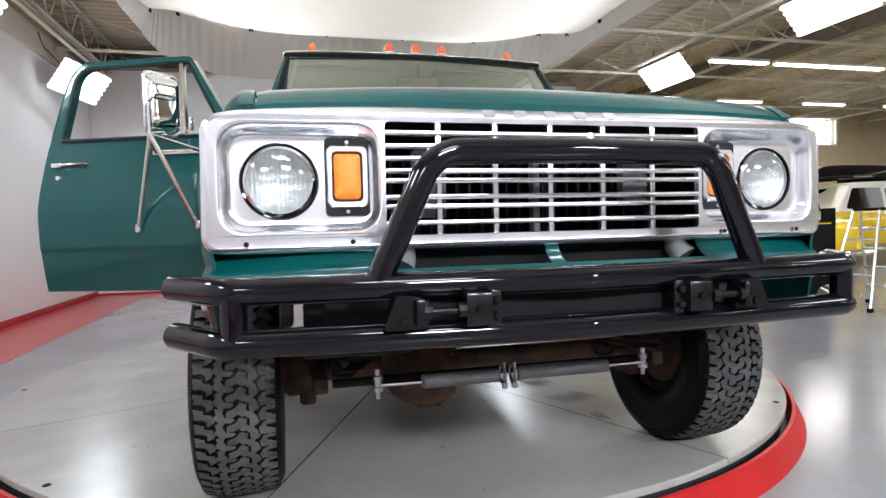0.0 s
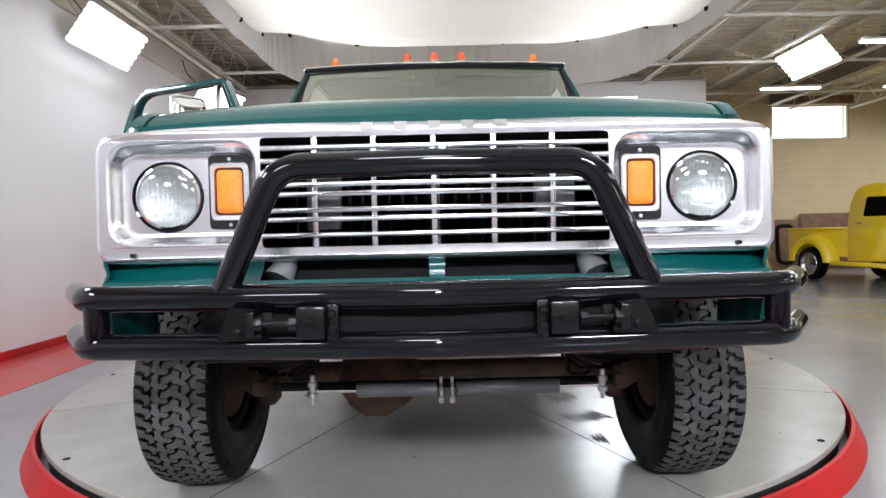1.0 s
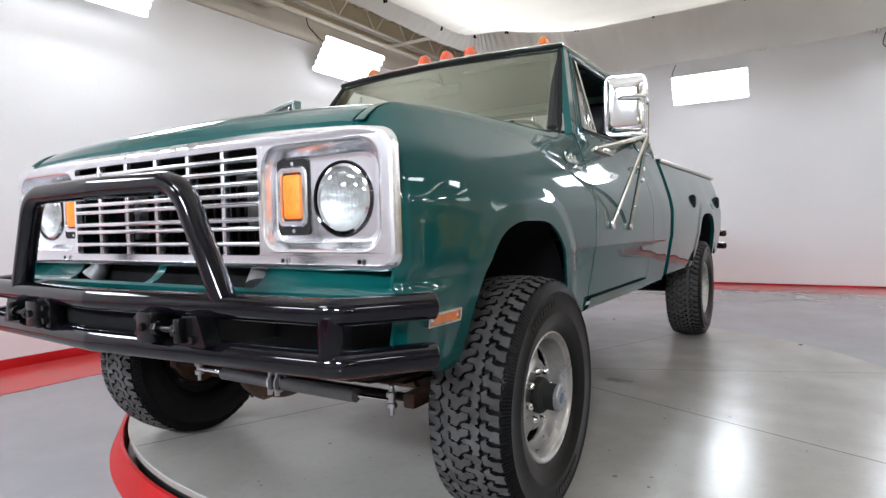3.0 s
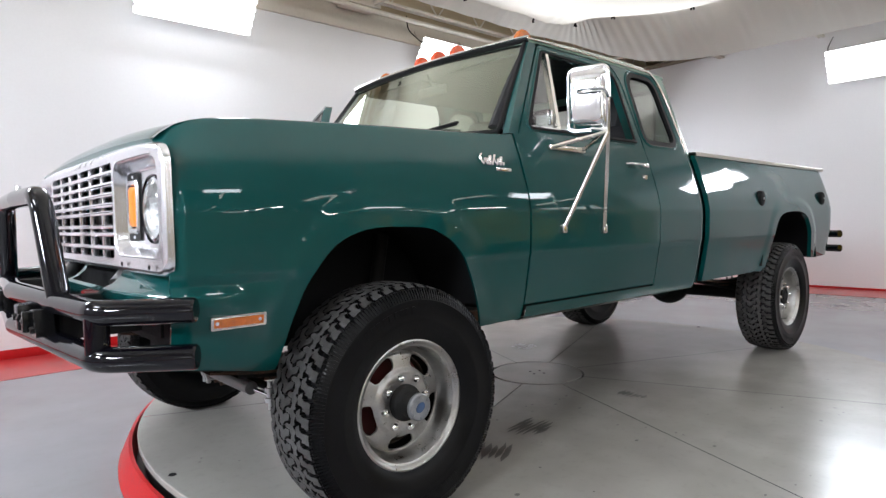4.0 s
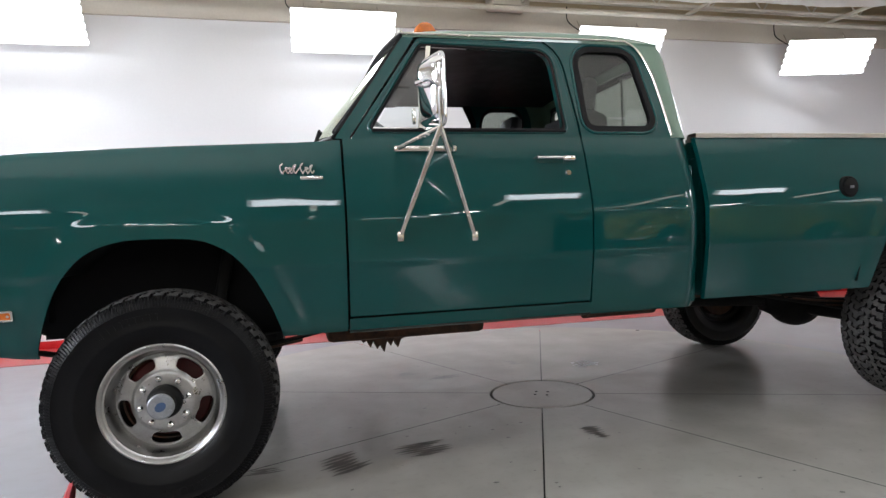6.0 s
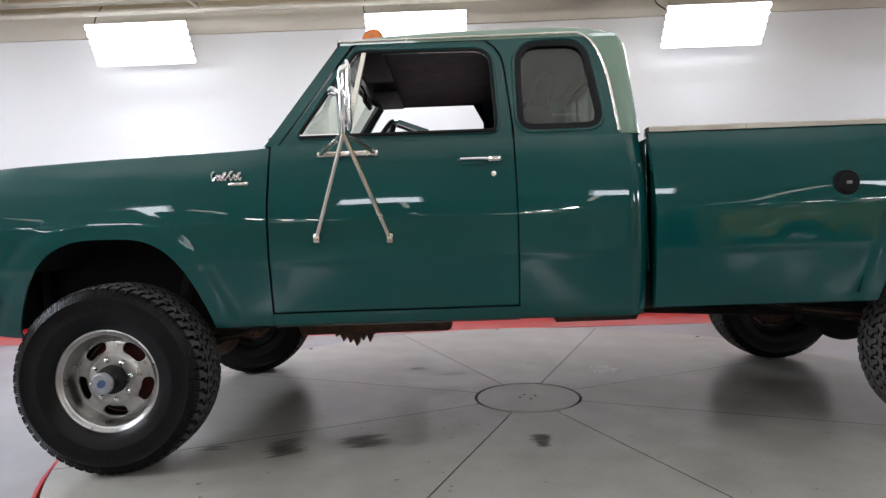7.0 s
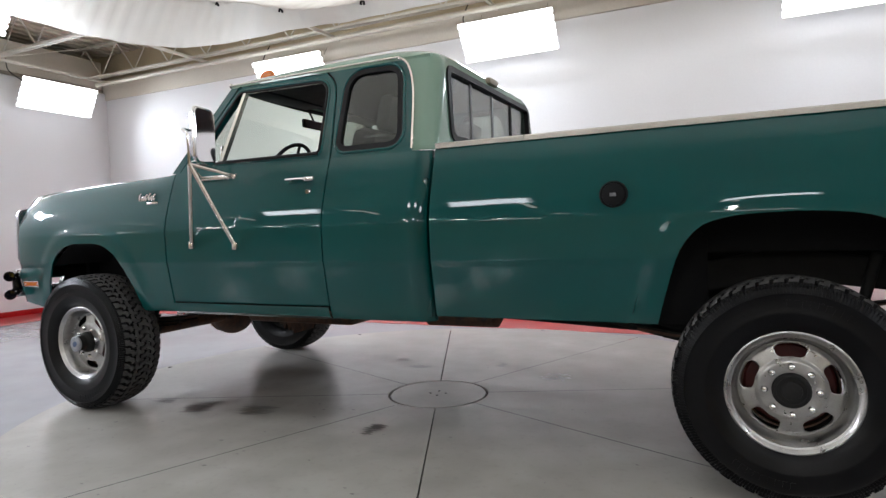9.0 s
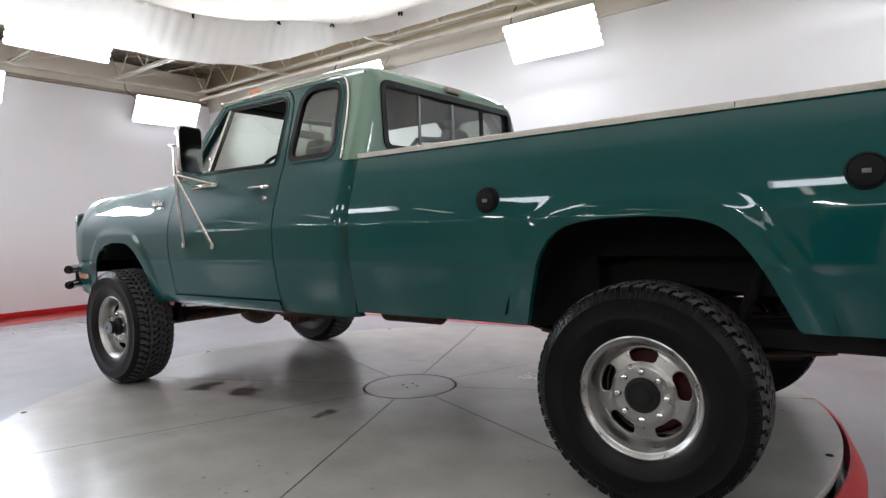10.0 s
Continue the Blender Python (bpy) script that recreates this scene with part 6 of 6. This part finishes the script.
plate(bm, rect2d(-.11, .11, 1.782, 1.828, .01, 3), [], lambda u, v: Vector((1.0115, u, v)), (.001, 0, 0))
ipart("cabin_mirror_glass", bm, CHROME)
for y0, y1 in ((-.68, -.12), (.12, .68)):
    bm = bmesh.new()
    box(bm, 1.02, 1.17, y0, y1, 1.885, 1.90, .006)
    ipart("sun_visor", bm, LINER)
for sg in (-1, 1):
    bm = bmesh.new()
    tube(bm, [(.66, sg * .80, 1.46), (1.0, sg * .70, 1.90)], .03, 8)
    ipart("pillar_liner", bm, LINER)

# ---- trim on the body ----
def squiggle(pts, r, name, sg, m=CHROME, parent=truck, label=""):
    bm = bmesh.new()
    tube(bm, [Vector((p.x, sg * (side_y(p.x, p.y, AF) + .003), p.y)) for p in spline([(a, b, 0) for a, b in pts], 5)], r, 6)
    return part(name, bm, m, parent, label)


for sg in (-1, 1):
    yb = sg * .955
    bd = new("fender_badge")
    bd.parent = truck
    tagged(bd, "small chrome script badge with a bar")
    sx = .413
    loops = []
    for k, (x0, h) in enumerate(((.0, .042), (.022, .02), (.036, .018), (.052, .036), (.080, .042), (.100, .02), (.118, .034))):
        loops += [(sx + x0 + .012, 1.322 - .042 + h), (sx + x0 + .001, 1.300 + h * .2), (sx + x0 + .010, 1.281), (sx + x0 + .018, 1.292)]
    squiggle(loops, .0042, "script", sg, CHROME, bd)
    bm = bmesh.new()
    box(bm, .492, .582, min(yb, yb + sg * .014), max(yb, yb + sg * .014), 1.255, 1.270, .003)
    part("bar", bm, CHROME, bd)
    # side marker
    sm = new("side_marker")
    sm.parent = truck
    bm = bmesh.new()
    plate(bm, rect2d(-.706, -.543, .757, .796, .004, 2), [rect2d(-.698, -.551, .764, .789, .003, 2)], lambda u, v: Vector((u, sg * (side_y(u, v, AF) + .013), v)), (0, -sg * .012, 0))
    part("frame", bm, STAIN, sm, "thin bright frame", 0)
    for ux in (-.688, -.561):
        bm = bmesh.new()
        revolve(bm, [(0, .003), (.004, .002), (.0055, 0)], 10, Matrix.Translation((ux, sg * (side_y(ux, .776, AF) + .010), .776)) @ Matrix.Rotation(-sg * math.pi / 2, 4, "X"))
        part("screw", bm, ZINC, sm)
    bm = bmesh.new()
    plate(bm, rect2d(-.699, -.550, .763, .790, .003, 2), [], lambda u, v: Vector((u, sg * (side_y(u, v, AF) + .010), v)), (0, -sg * .010, 0))
    part("lens", bm, AMBER, sm, "amber lens", 0)
    # filler caps
for fx, fz in ((3.190, 1.172), (4.495, 1.188)):
    fc = new("filler_cap")
    fc.parent = truck
    tagged(fc, "round black locking filler cap")
    T = Matrix.Translation((fx, -.985, fz)) @ Matrix.Rotation(math.pi / 2, 4, "X")
    bm = bmesh.new()
    revolve(bm, [(.056, -.03), (.056, .008), (.050, .014), (.046, .010), (.044, .018), (.030, .022), (0, .023)], 36, T)
    for k in range(16):
        box(bm, -.003, .003, -.003, .003, .004, .016, 0, T @ Matrix.Rotation(k * math.pi / 8, 4, "Z") @ Matrix.Translation((.0465, 0, 0)))
    part("cap", bm, BLACKM, fc, "", 40)
    bm = bmesh.new()
    box(bm, -.012, .012, -.007, .007, .022, .027, .002, T)
    part("lock", bm, GREYST, fc)
# roof marker lamps
for y in (-.585, -.157, 0.0, .157, .585):
    ml = new("roof_marker_lamp")
    ml.parent = truck
    xr = 1.05 + .06 * (abs(y) / .585) ** 2
    zr = 1.980 if abs(y) > .4 else 1.986
    bm = bmesh.new()
    grid(bm, [[Vector((xr + a * sc, y + b * sc, zr + h)) for a, b in rect2d(-.055, .07, -.024, .024, .02, 4)] for sc, h in ((1, -.02), (1, -.006), (.9, .002))], True)
    part("base", bm, STAIN, ml)
    bm = bmesh.new()
    rows = []
    for h, f0, f1, w in ((-.002, -.052, .066, .024), (.020, -.048, .060, .0225), (.042, -.034, .048, .018), (.054, -.018, .036, .012), (.060, -.004, .022, .005)):
        rows.append([Vector((xr + p[0], y + p[1], zr + h)) for p in rect2d(f0, f1, -w, w, w * .8, 4)])
    grid(bm, rows, True)
    plate(bm, rect2d(-.004, .022, -.005, .005, .004, 4), [], lambda u, v, yy=y, xx=xr, z2=zr: Vector((xx + u, yy + v, z2 + .0598)), (0, 0, -.001))
    part("lens", bm, REDLENS if abs(y) < .3 else AMBER, ml, "amber marker lens", 50)
# window sticker as a plain squiggle
for sg in (-1, 1):
    pts = [(1.95 + .0085 * k, 1.53 + (.007 if k % 2 else -.003) * (1.6 if k in (1, 9) else 1)) for k in range(17)]
    bm = bmesh.new()
    tube(bm, [lean(p.x, p.y, sg, -.012) for p in spline([(a, b, 0) for a, b in pts], 4)], .0009, 5)
    part("window_sticker", bm, SILVER, truck, "faint white script sticker")

# ---- things in the open hall ----
def car_wheel(parent, x, y, z, r, sg, m=CHROME):
    w = new("wheel")
    w.parent = parent
    w.matrix_basis = Matrix.Translation((x, y, z)) @ Matrix.Rotation(-sg * math.pi / 2, 4, "X")
    bm = bmesh.new()
    revolve(bm, [(r * .66, .09), (r * .8, .105), (r * .95, .09), (r, .06), (r, -.06), (r * .95, -.09), (r * .66, -.09)], 36)
    part("tyre", bm, TYRE, w)
    bm = bmesh.new()
    revolve(bm, [(r * .68, .085), (r * .66, .095), (r * .6, .07), (r * .5, .05), (r * .35, .06), (r * .2, .075), (0, .078)], 30)
    part("rim", bm, m, w)
    return w


def side_body(bm, prof, half, tumble=0.0, z_ref=0.0, bev=0.03):
    """A body from a side outline (x, z), drawn in towards the top and rounded."""
    n = len(prof)
    cx = sum(p[0] for p in prof) / n
    cz = sum(p[1] for p in prof) / n
    rows = []
    for y, k in ((-1, .93), (-.985, .975), (-.94, 1.0), (.94, 1.0), (.985, .975), (1, .93)):
        rows.append([Vector((cx + (x - cx) * (k * .35 + .65), y * (half - max(0, z - z_ref) * tumble), cz + (z - cz) * (k * .4 + .6))) for x, z in prof])
    V = [[bm.verts.new(p) for p in r] for r in rows]
    for a, b in zip(V, V[1:]):
        for i in range(n):
            j = (i + 1) % n
            bm.faces.new((a[i], a[j], b[j], b[i]))
    tris = tessellate_polygon([[Vector((p[0], p[1], 0)) for p in prof]])
    for t in tris:
        bm.faces.new([V[0][i] for i in t])
        bm.faces.new([V[-1][i] for i in reversed(t)])


yel = thing("vintage_pickup", "bright yellow restored fifties pickup with chrome wheels", "pickup truck", at=Matrix.Translation((7.0, -8.75, FZ)) @ Matrix.Rotation(radians(6.6), 4, "Z"))
# local x runs to the tail; near side is +y
bm = bmesh.new()
side_body(bm, [(v.x, v.y) for v in spline([(.80, .45, 0), (.72, .95, 0), (.78, 1.18, 0), (.98, 1.62, 0), (1.16, 1.80, 0), (1.5, 1.86, 0), (1.84, 1.80, 0), (1.98, 1.60, 0), (2.02, 1.2, 0), (2.03, .42, 0)], 4)], .80, .13, 1.15)
part("cab", bm, YELLOW, yel, "rounded yellow cab", 50)
bm = bmesh.new()
side_body(bm, [(v.x, v.y) for v in spline([(-.62, .50, 0), (-.70, .80, 0), (-.62, 1.02, 0), (-.2, 1.12, 0), (.85, 1.20, 0), (.85, .5, 0)], 4)], .52, .12, .8)
part("hood", bm, YELLOW, yel, "", 50)
for sg in (-1, 1):
    bm = bmesh.new()
    rows = []
    for i in range(13):
        a = math.pi * i / 12
        rows.append([Vector((-.0 + r * math.cos(a), sg * y, .40 + r * math.sin(a) * .95)) for r, y in ((.40, .93), (.46, .95), (.54, .93), (.60, .84), (.62, .55))])
    grid(bm, rows)
    part("front_fender", bm, YELLOW, yel, "", 60)
    bm = bmesh.new()
    rows = []
    for i in range(13):
        a = math.pi * i / 12
        rows.append([Vector((2.9 + r * math.cos(a) * 1.08, sg * y, .38 + r * math.sin(a))) for r, y in ((.36, .92), (.42, .96), (.50, .95), (.56, .88), (.58, .74))])
    grid(bm, rows)
    part("rear_fender", bm, YELLOW, yel, "rounded yellow rear fender", 60)
    bm = bmesh.new()
    box(bm, .60, 2.32, min(sg * .70, sg * .93), max(sg * .70, sg * .93), .34, .42, .02)
    part("running_board", bm, YELLOW, yel)
    bm = bmesh.new()
    box(bm, 2.06, 3.70, min(sg * .70, sg * .76), max(sg * .70, sg * .76), .50, 1.02, .012)
    box(bm, 2.06, 3.70, min(sg * .69, sg * .80), max(sg * .69, sg * .80), 1.02, 1.07, .015)
    part("bed_side", bm, YELLOW, yel)
    bm = bmesh.new()
    plate(bm, ring2d([(1.10, 1.26), (1.12, 1.60), (1.62, 1.62), (1.66, 1.26)], .05, 4), [], lambda u, v, s2=sg: Vector((u, s2 * (.80 - max(0, v - 1.15) * .13 + .004), v)), (0, -sg * .004, 0))
    part("side_window", bm, BLACKP, yel, "dark side window", 0)
    bm = bmesh.new()
    rod(bm, (1.66, sg * .815, 1.14), (1.80, sg * .815, 1.14), .014, 8)
    part("handle", bm, CHROME, yel)
    bm = bmesh.new()
    plate(bm, [(.845, .50), (.850, .505), (.855, 1.2), (.85, 1.2)], [], lambda u, v, s2=sg: Vector((u, s2 * .803, v)), (0, -.002, 0))
    part("door_seam", bm, BLACKM, yel, "", 0)
    car_wheel(yel, 0, sg * .82, .34, .34, sg)
    car_wheel(yel, 2.9, sg * .82, .34, .34, sg)
    bm = bmesh.new()
    revolve(bm, [(.10, -.04), (.10, .01), (.08, .03), (0, .04)], 20, Matrix.Translation((-.55, sg * .70, .86)) @ Matrix.Rotation(-math.pi / 2, 4, "Y"))
    part("headlamp", bm, CHROME, yel)
    bm = bmesh.new()
    tube(bm, [(.1, sg * .60, 1.05), (.5, sg * .66, 1.07)], .02, 8)
    part("hood_badge", bm, CHROME, yel)
bm = bmesh.new()
grid(bm, [[(.74 + .21 * v + .08 * abs(u) ** 2, u * (.70 - .05 * v), 1.24 + .42 * v) for u in np.linspace(-1, 1, 11)] for v in (0, .5, 1)])
part("windshield", bm, BLACKP, yel, "dark windshield", 60)
bm = bmesh.new()
box(bm, 2.06, 3.70, -.70, .70, .52, .56)
box(bm, 3.66, 3.71, -.70, .70, .50, 1.03, .01)
part("bed_floor", bm, YELLOW, yel)
bm = bmesh.new()
tube(bm, bend([(-.45, -.9, .48), (-.80, -.75, .48), (-.84, 0, .48), (-.80, .75, .48), (-.45, .9, .48)], .1), .05, 10)
part("bumper", bm, CHROME, yel)

suv = thing("estate_wagon", "yellow and white vintage wagon with black roof box", "car", at=Matrix.Translation((9.6, -10.53, FZ)) @ Matrix.Rotation(radians(-88), 4, "Z") @ Matrix.Scale(1.18, 4))
# local x runs to the tail
bm = bmesh.new()
side_body(bm, [(v.x, v.y) for v in spline([(-.75, .42, 0), (-.85, .80, 0), (-.6, .98, 0), (.6, 1.05, 0), (3.4, 1.05, 0), (3.5, .6, 0), (3.3, .40, 0)], 4)], .90, .05, .9)
part("body", bm, YELLOW, suv, "yellow lower body", 50)
bm = bmesh.new()
side_body(bm, [(v.x, v.y) for v in spline([(.55, 1.02, 0), (.95, 1.52, 0), (1.15, 1.62, 0), (3.1, 1.64, 0), (3.35, 1.5, 0), (3.45, 1.02, 0)], 4)], .88, .16, 1.02)
part("cabin", bm, WHITEP, suv, "white upper cabin", 50)
for sg in (-1, 1):
    for a, b, c, d in ((.80, 1.02, 1.78, 1.74), (1.86, 1.84, 2.72, 2.68), (2.80, 2.78, 3.28, 3.16)):
        bm = bmesh.new()
        plate(bm, ring2d([(a, 1.10), (b, 1.50), (d, 1.52), (c, 1.10)], .04, 3), [], lambda u, v, s2=sg: Vector((u, s2 * (.88 - max(0, v - 1.02) * .16 + .004), v)), (0, -sg * .004, 0))
        part("side_window", bm, BLACKP, suv, "dark side window", 0)
    car_wheel(suv, .05, sg * .82, .34, .34, sg)
    car_wheel(suv, 2.7, sg * .82, .34, .34, sg)
    bm = bmesh.new()
    rod(bm, (-.6, sg * .905, .72), (3.3, sg * .905, .74), .02, 8)
    part("side_moulding", bm, CHROME, suv)
bm = bmesh.new()
tube(bm, bend([(-.5, -.92, .5), (-.92, -.8, .5), (-.95, 0, .5), (-.92, .8, .5), (-.5, .92, .5)], .1), .06, 10)
part("bumper", bm, CHROME, suv)
bm = bmesh.new()
grid(bm, [[(.58 + .36 * v + .04 * abs(u) ** 2, u * (.78 - .07 * v), 1.08 + .44 * v) for u in np.linspace(-1, 1, 9)] for v in (0, .5, 1)])
part("windshield", bm, BLACKP, suv, "dark windshield", 60)
rbx = thing("roof_box", "long glossy black roof box on the wagon", "roof box", at=suv.matrix_world @ Matrix.Translation((1.6, 0, 1.66)))
bm = bmesh.new()
side_body(bm, [(v.x, v.y) for v in spline([(-1.25, .06, 0), (-1.15, .2, 0), (-.6, .32, 0), (.9, .32, 0), (1.2, .22, 0), (1.22, .06, 0)], 4)], .45, .2, .1)
part("shell", bm, BLACKP, rbx, "", 50)
for x in (-.7, .7):
    bm = bmesh.new()
    box(bm, x - .03, x + .03, -.6, .6, 0, .07, .01)
    part("roof_bar", bm, BLACKM, rbx)

cart = thing("tool_cart", "tall black tool cart with yellow-capped tins on its shelf", "tool cart", at=Matrix.Translation((4.36, -5.98, FZ)) @ Matrix.Rotation(radians(-21), 4, "Z"))
for nm, d in (("back_panel", (-.03, 0, -.28, .28, .06, 1.25)), ("side_panel", (-.42, -.032, -.28, -.255, .06, 1.24)), ("side_panel", (-.42, -.032, .255, .28, .06, 1.24)), ("front_panel", (-.42, -.395, -.253, .253, .06, 1.09)), ("shelf", (-.393, -.034, -.253, .253, 1.075, 1.088)),
              ("low_shelf", (-.40, -.05, .284, .74, .10, .13)), ("low_panel", (-.40, -.37, .284, .74, .131, .26)), ("low_panel", (-.08, -.05, .284, .74, .131, .26))):
    bm = bmesh.new()
    box(bm, *d, .005)
    part(nm, bm, BLACKM, cart)
bm = bmesh.new()
box(bm, -.43, -.421, -.22, .20, 1.035, 1.052, .002)
part("edge_strip", bm, YELLOW, cart, "thin yellow edge strip")
for x in (-.36, -.08):
    for y in (-.22, .22, .68):
        bm = bmesh.new()
        rod(bm, (x, y, .05), (x, y, .102), .012, 8)
        revolve(bm, [(0, -.02), (.03, -.02), (.03, .02), (0, .02)], 14, Matrix.Translation((x, y, .03)) @ Matrix.Rotation(math.pi / 2, 4, "X"))
        part("castor", bm, BLACKM, cart)
tin0 = thing("polish_tin", "small tin with yellow lid on the tool cart", "tin", "polish tins", at=cart.matrix_world @ Matrix.Translation((-.33, -.09, 1.088)))
bm = bmesh.new()
revolve(bm, [(0, 0), (.045, 0), (.045, .08), (0, .08)], 20)
part("body", bm, WHITEP, tin0)
bm = bmesh.new()
revolve(bm, [(.047, .07), (.047, .11), (.04, .115), (0, .115)], 20)
part("lid", bm, YELLOW, tin0, "yellow lid")
for y in (.03, .15):
    copy_thing(tin0, cart.matrix_world @ Matrix.Translation((-.33, y, 1.088)))

lad = thing("step_ladder", "aluminium step ladder with black top, standing open", "ladder", at=Matrix.Translation((3.45, -6.15, FZ)) @ Matrix.Rotation(radians(100), 4, "Z"))
for s in (-1, 1):
    for y in (-1, 1):
        bm = bmesh.new()
        tube(bm, [(s * .42, y * .26, .02), (s * .06, y * .15, 1.20)], .022, 6, flat=.6)
        part("rail", bm, LADDER, lad)
        bm = bmesh.new()
        box(bm, s * .42 - .03, s * .42 + .03, y * .26 - .025, y * .26 + .025, 0, .05, .006)
        part("foot", bm, BLACKM, lad)
for k in range(4):
    t = .2 + k * .2
    bm = bmesh.new()
    x = -.42 + .36 * t
    w = .26 - .11 * t
    box(bm, x - .04, x + .04, -w, w, 1.20 * t - .015, 1.20 * t + .01, .004)
    part("step", bm, LADDER, lad)
for t in (.35, .7):
    bm = bmesh.new()
    x, w = .42 - .36 * t, .26 - .11 * t
    rod(bm, (x, -w, 1.20 * t), (x, w, 1.20 * t), .012, 8)
    part("brace", bm, LADDER, lad)
bm = bmesh.new()
box(bm, -.08, .08, -.16, .16, 1.19, 1.225, .01)
part("top_step", bm, BLACKM, lad, "black top step")

# leaning boards by the far wall
brd = thing("leaning_board", "brown board with a black oval loop, leaning on the wall", "board", at=Matrix.Translation((12.78, -8.55, FZ)) @ Matrix.Rotation(radians(6), 4, "Y"))
bm = bmesh.new()
box(bm, -.03, 0, -.55, .62, 0, 1.28, .01)
part("panel", bm, WOOD, brd)
bm = bmesh.new()
tube(bm, [Vector((-.05, p[0], p[1])) for p in rect2d(-.42, -.02, .18, 1.12, .16, 6)], .05, 10, closed=True)
part("loop", bm, BLACKM, brd, "black rubber loop")
brd2 = thing("long_plank_panel", "dark brown wooden panel leaning on the wall", "board", at=Matrix.Translation((12.82, -10.0, FZ)) @ Matrix.Rotation(radians(4), 4, "Y"))
bm = bmesh.new()
box(bm, -.03, 0, -.8, .8, 0, 1.42, .01)
part("panel", bm, WOOD, brd2)
# door, conduit and small box on the far wall
d1 = tagged(new("door_1"), "tan painted steel door in the block wall, closed", "door", kind="structure")
bm = bmesh.new()
box(bm, HX1 - .05, HX1 - .004, -7.0, -6.0, FZ, 1.95, .008)
part("leaf", bm, BLOCK, d1)
bm = bmesh.new()
for a, b, c, d in ((-7.07, -7.003, FZ, 2.02), (-5.997, -5.93, FZ, 2.02), (-7.07, -5.93, 1.955, 2.02)):
    box(bm, HX1 - .07, HX1 - .004, a, b, c, d, .005)
part("door_frame", bm, BLOCK, d1)
bm = bmesh.new()
rod(bm, (HX1 - .11, -6.92, .92), (HX1 - .11, -6.80, .92), .012, 8)
rod(bm, (HX1 - .12, -6.92, .92), (HX1 - .04, -6.92, .92), .02, 8)
part("door_handle", bm, CHROME, d1)
cd = thing("wall_conduit", "thin tan conduit running down the block wall", "conduit")
bm = bmesh.new()
tube(bm, bend([(HX1 - .03, -7.6, 1.35), (HX1 - .03, -7.6, 4.08), (HX1 - .03, -8.5, 4.08)], .05), .016, 8)
part("pipe", bm, BEIGE, cd)
bm = bmesh.new()
box(bm, HX1 - .06, HX1 - .005, -7.65, -7.55, 1.22, 1.20, .006)
part("switch_box", bm, STAIN, cd)
nt = thing("wall_notice", "small grey notice hung on the block wall", "notice")
bm = bmesh.new()
box(bm, HX1 - .02, HX1 - .006, -7.30, -7.16, 1.20, 1.50, .003)
part("sheet", bm, GREYST, nt)
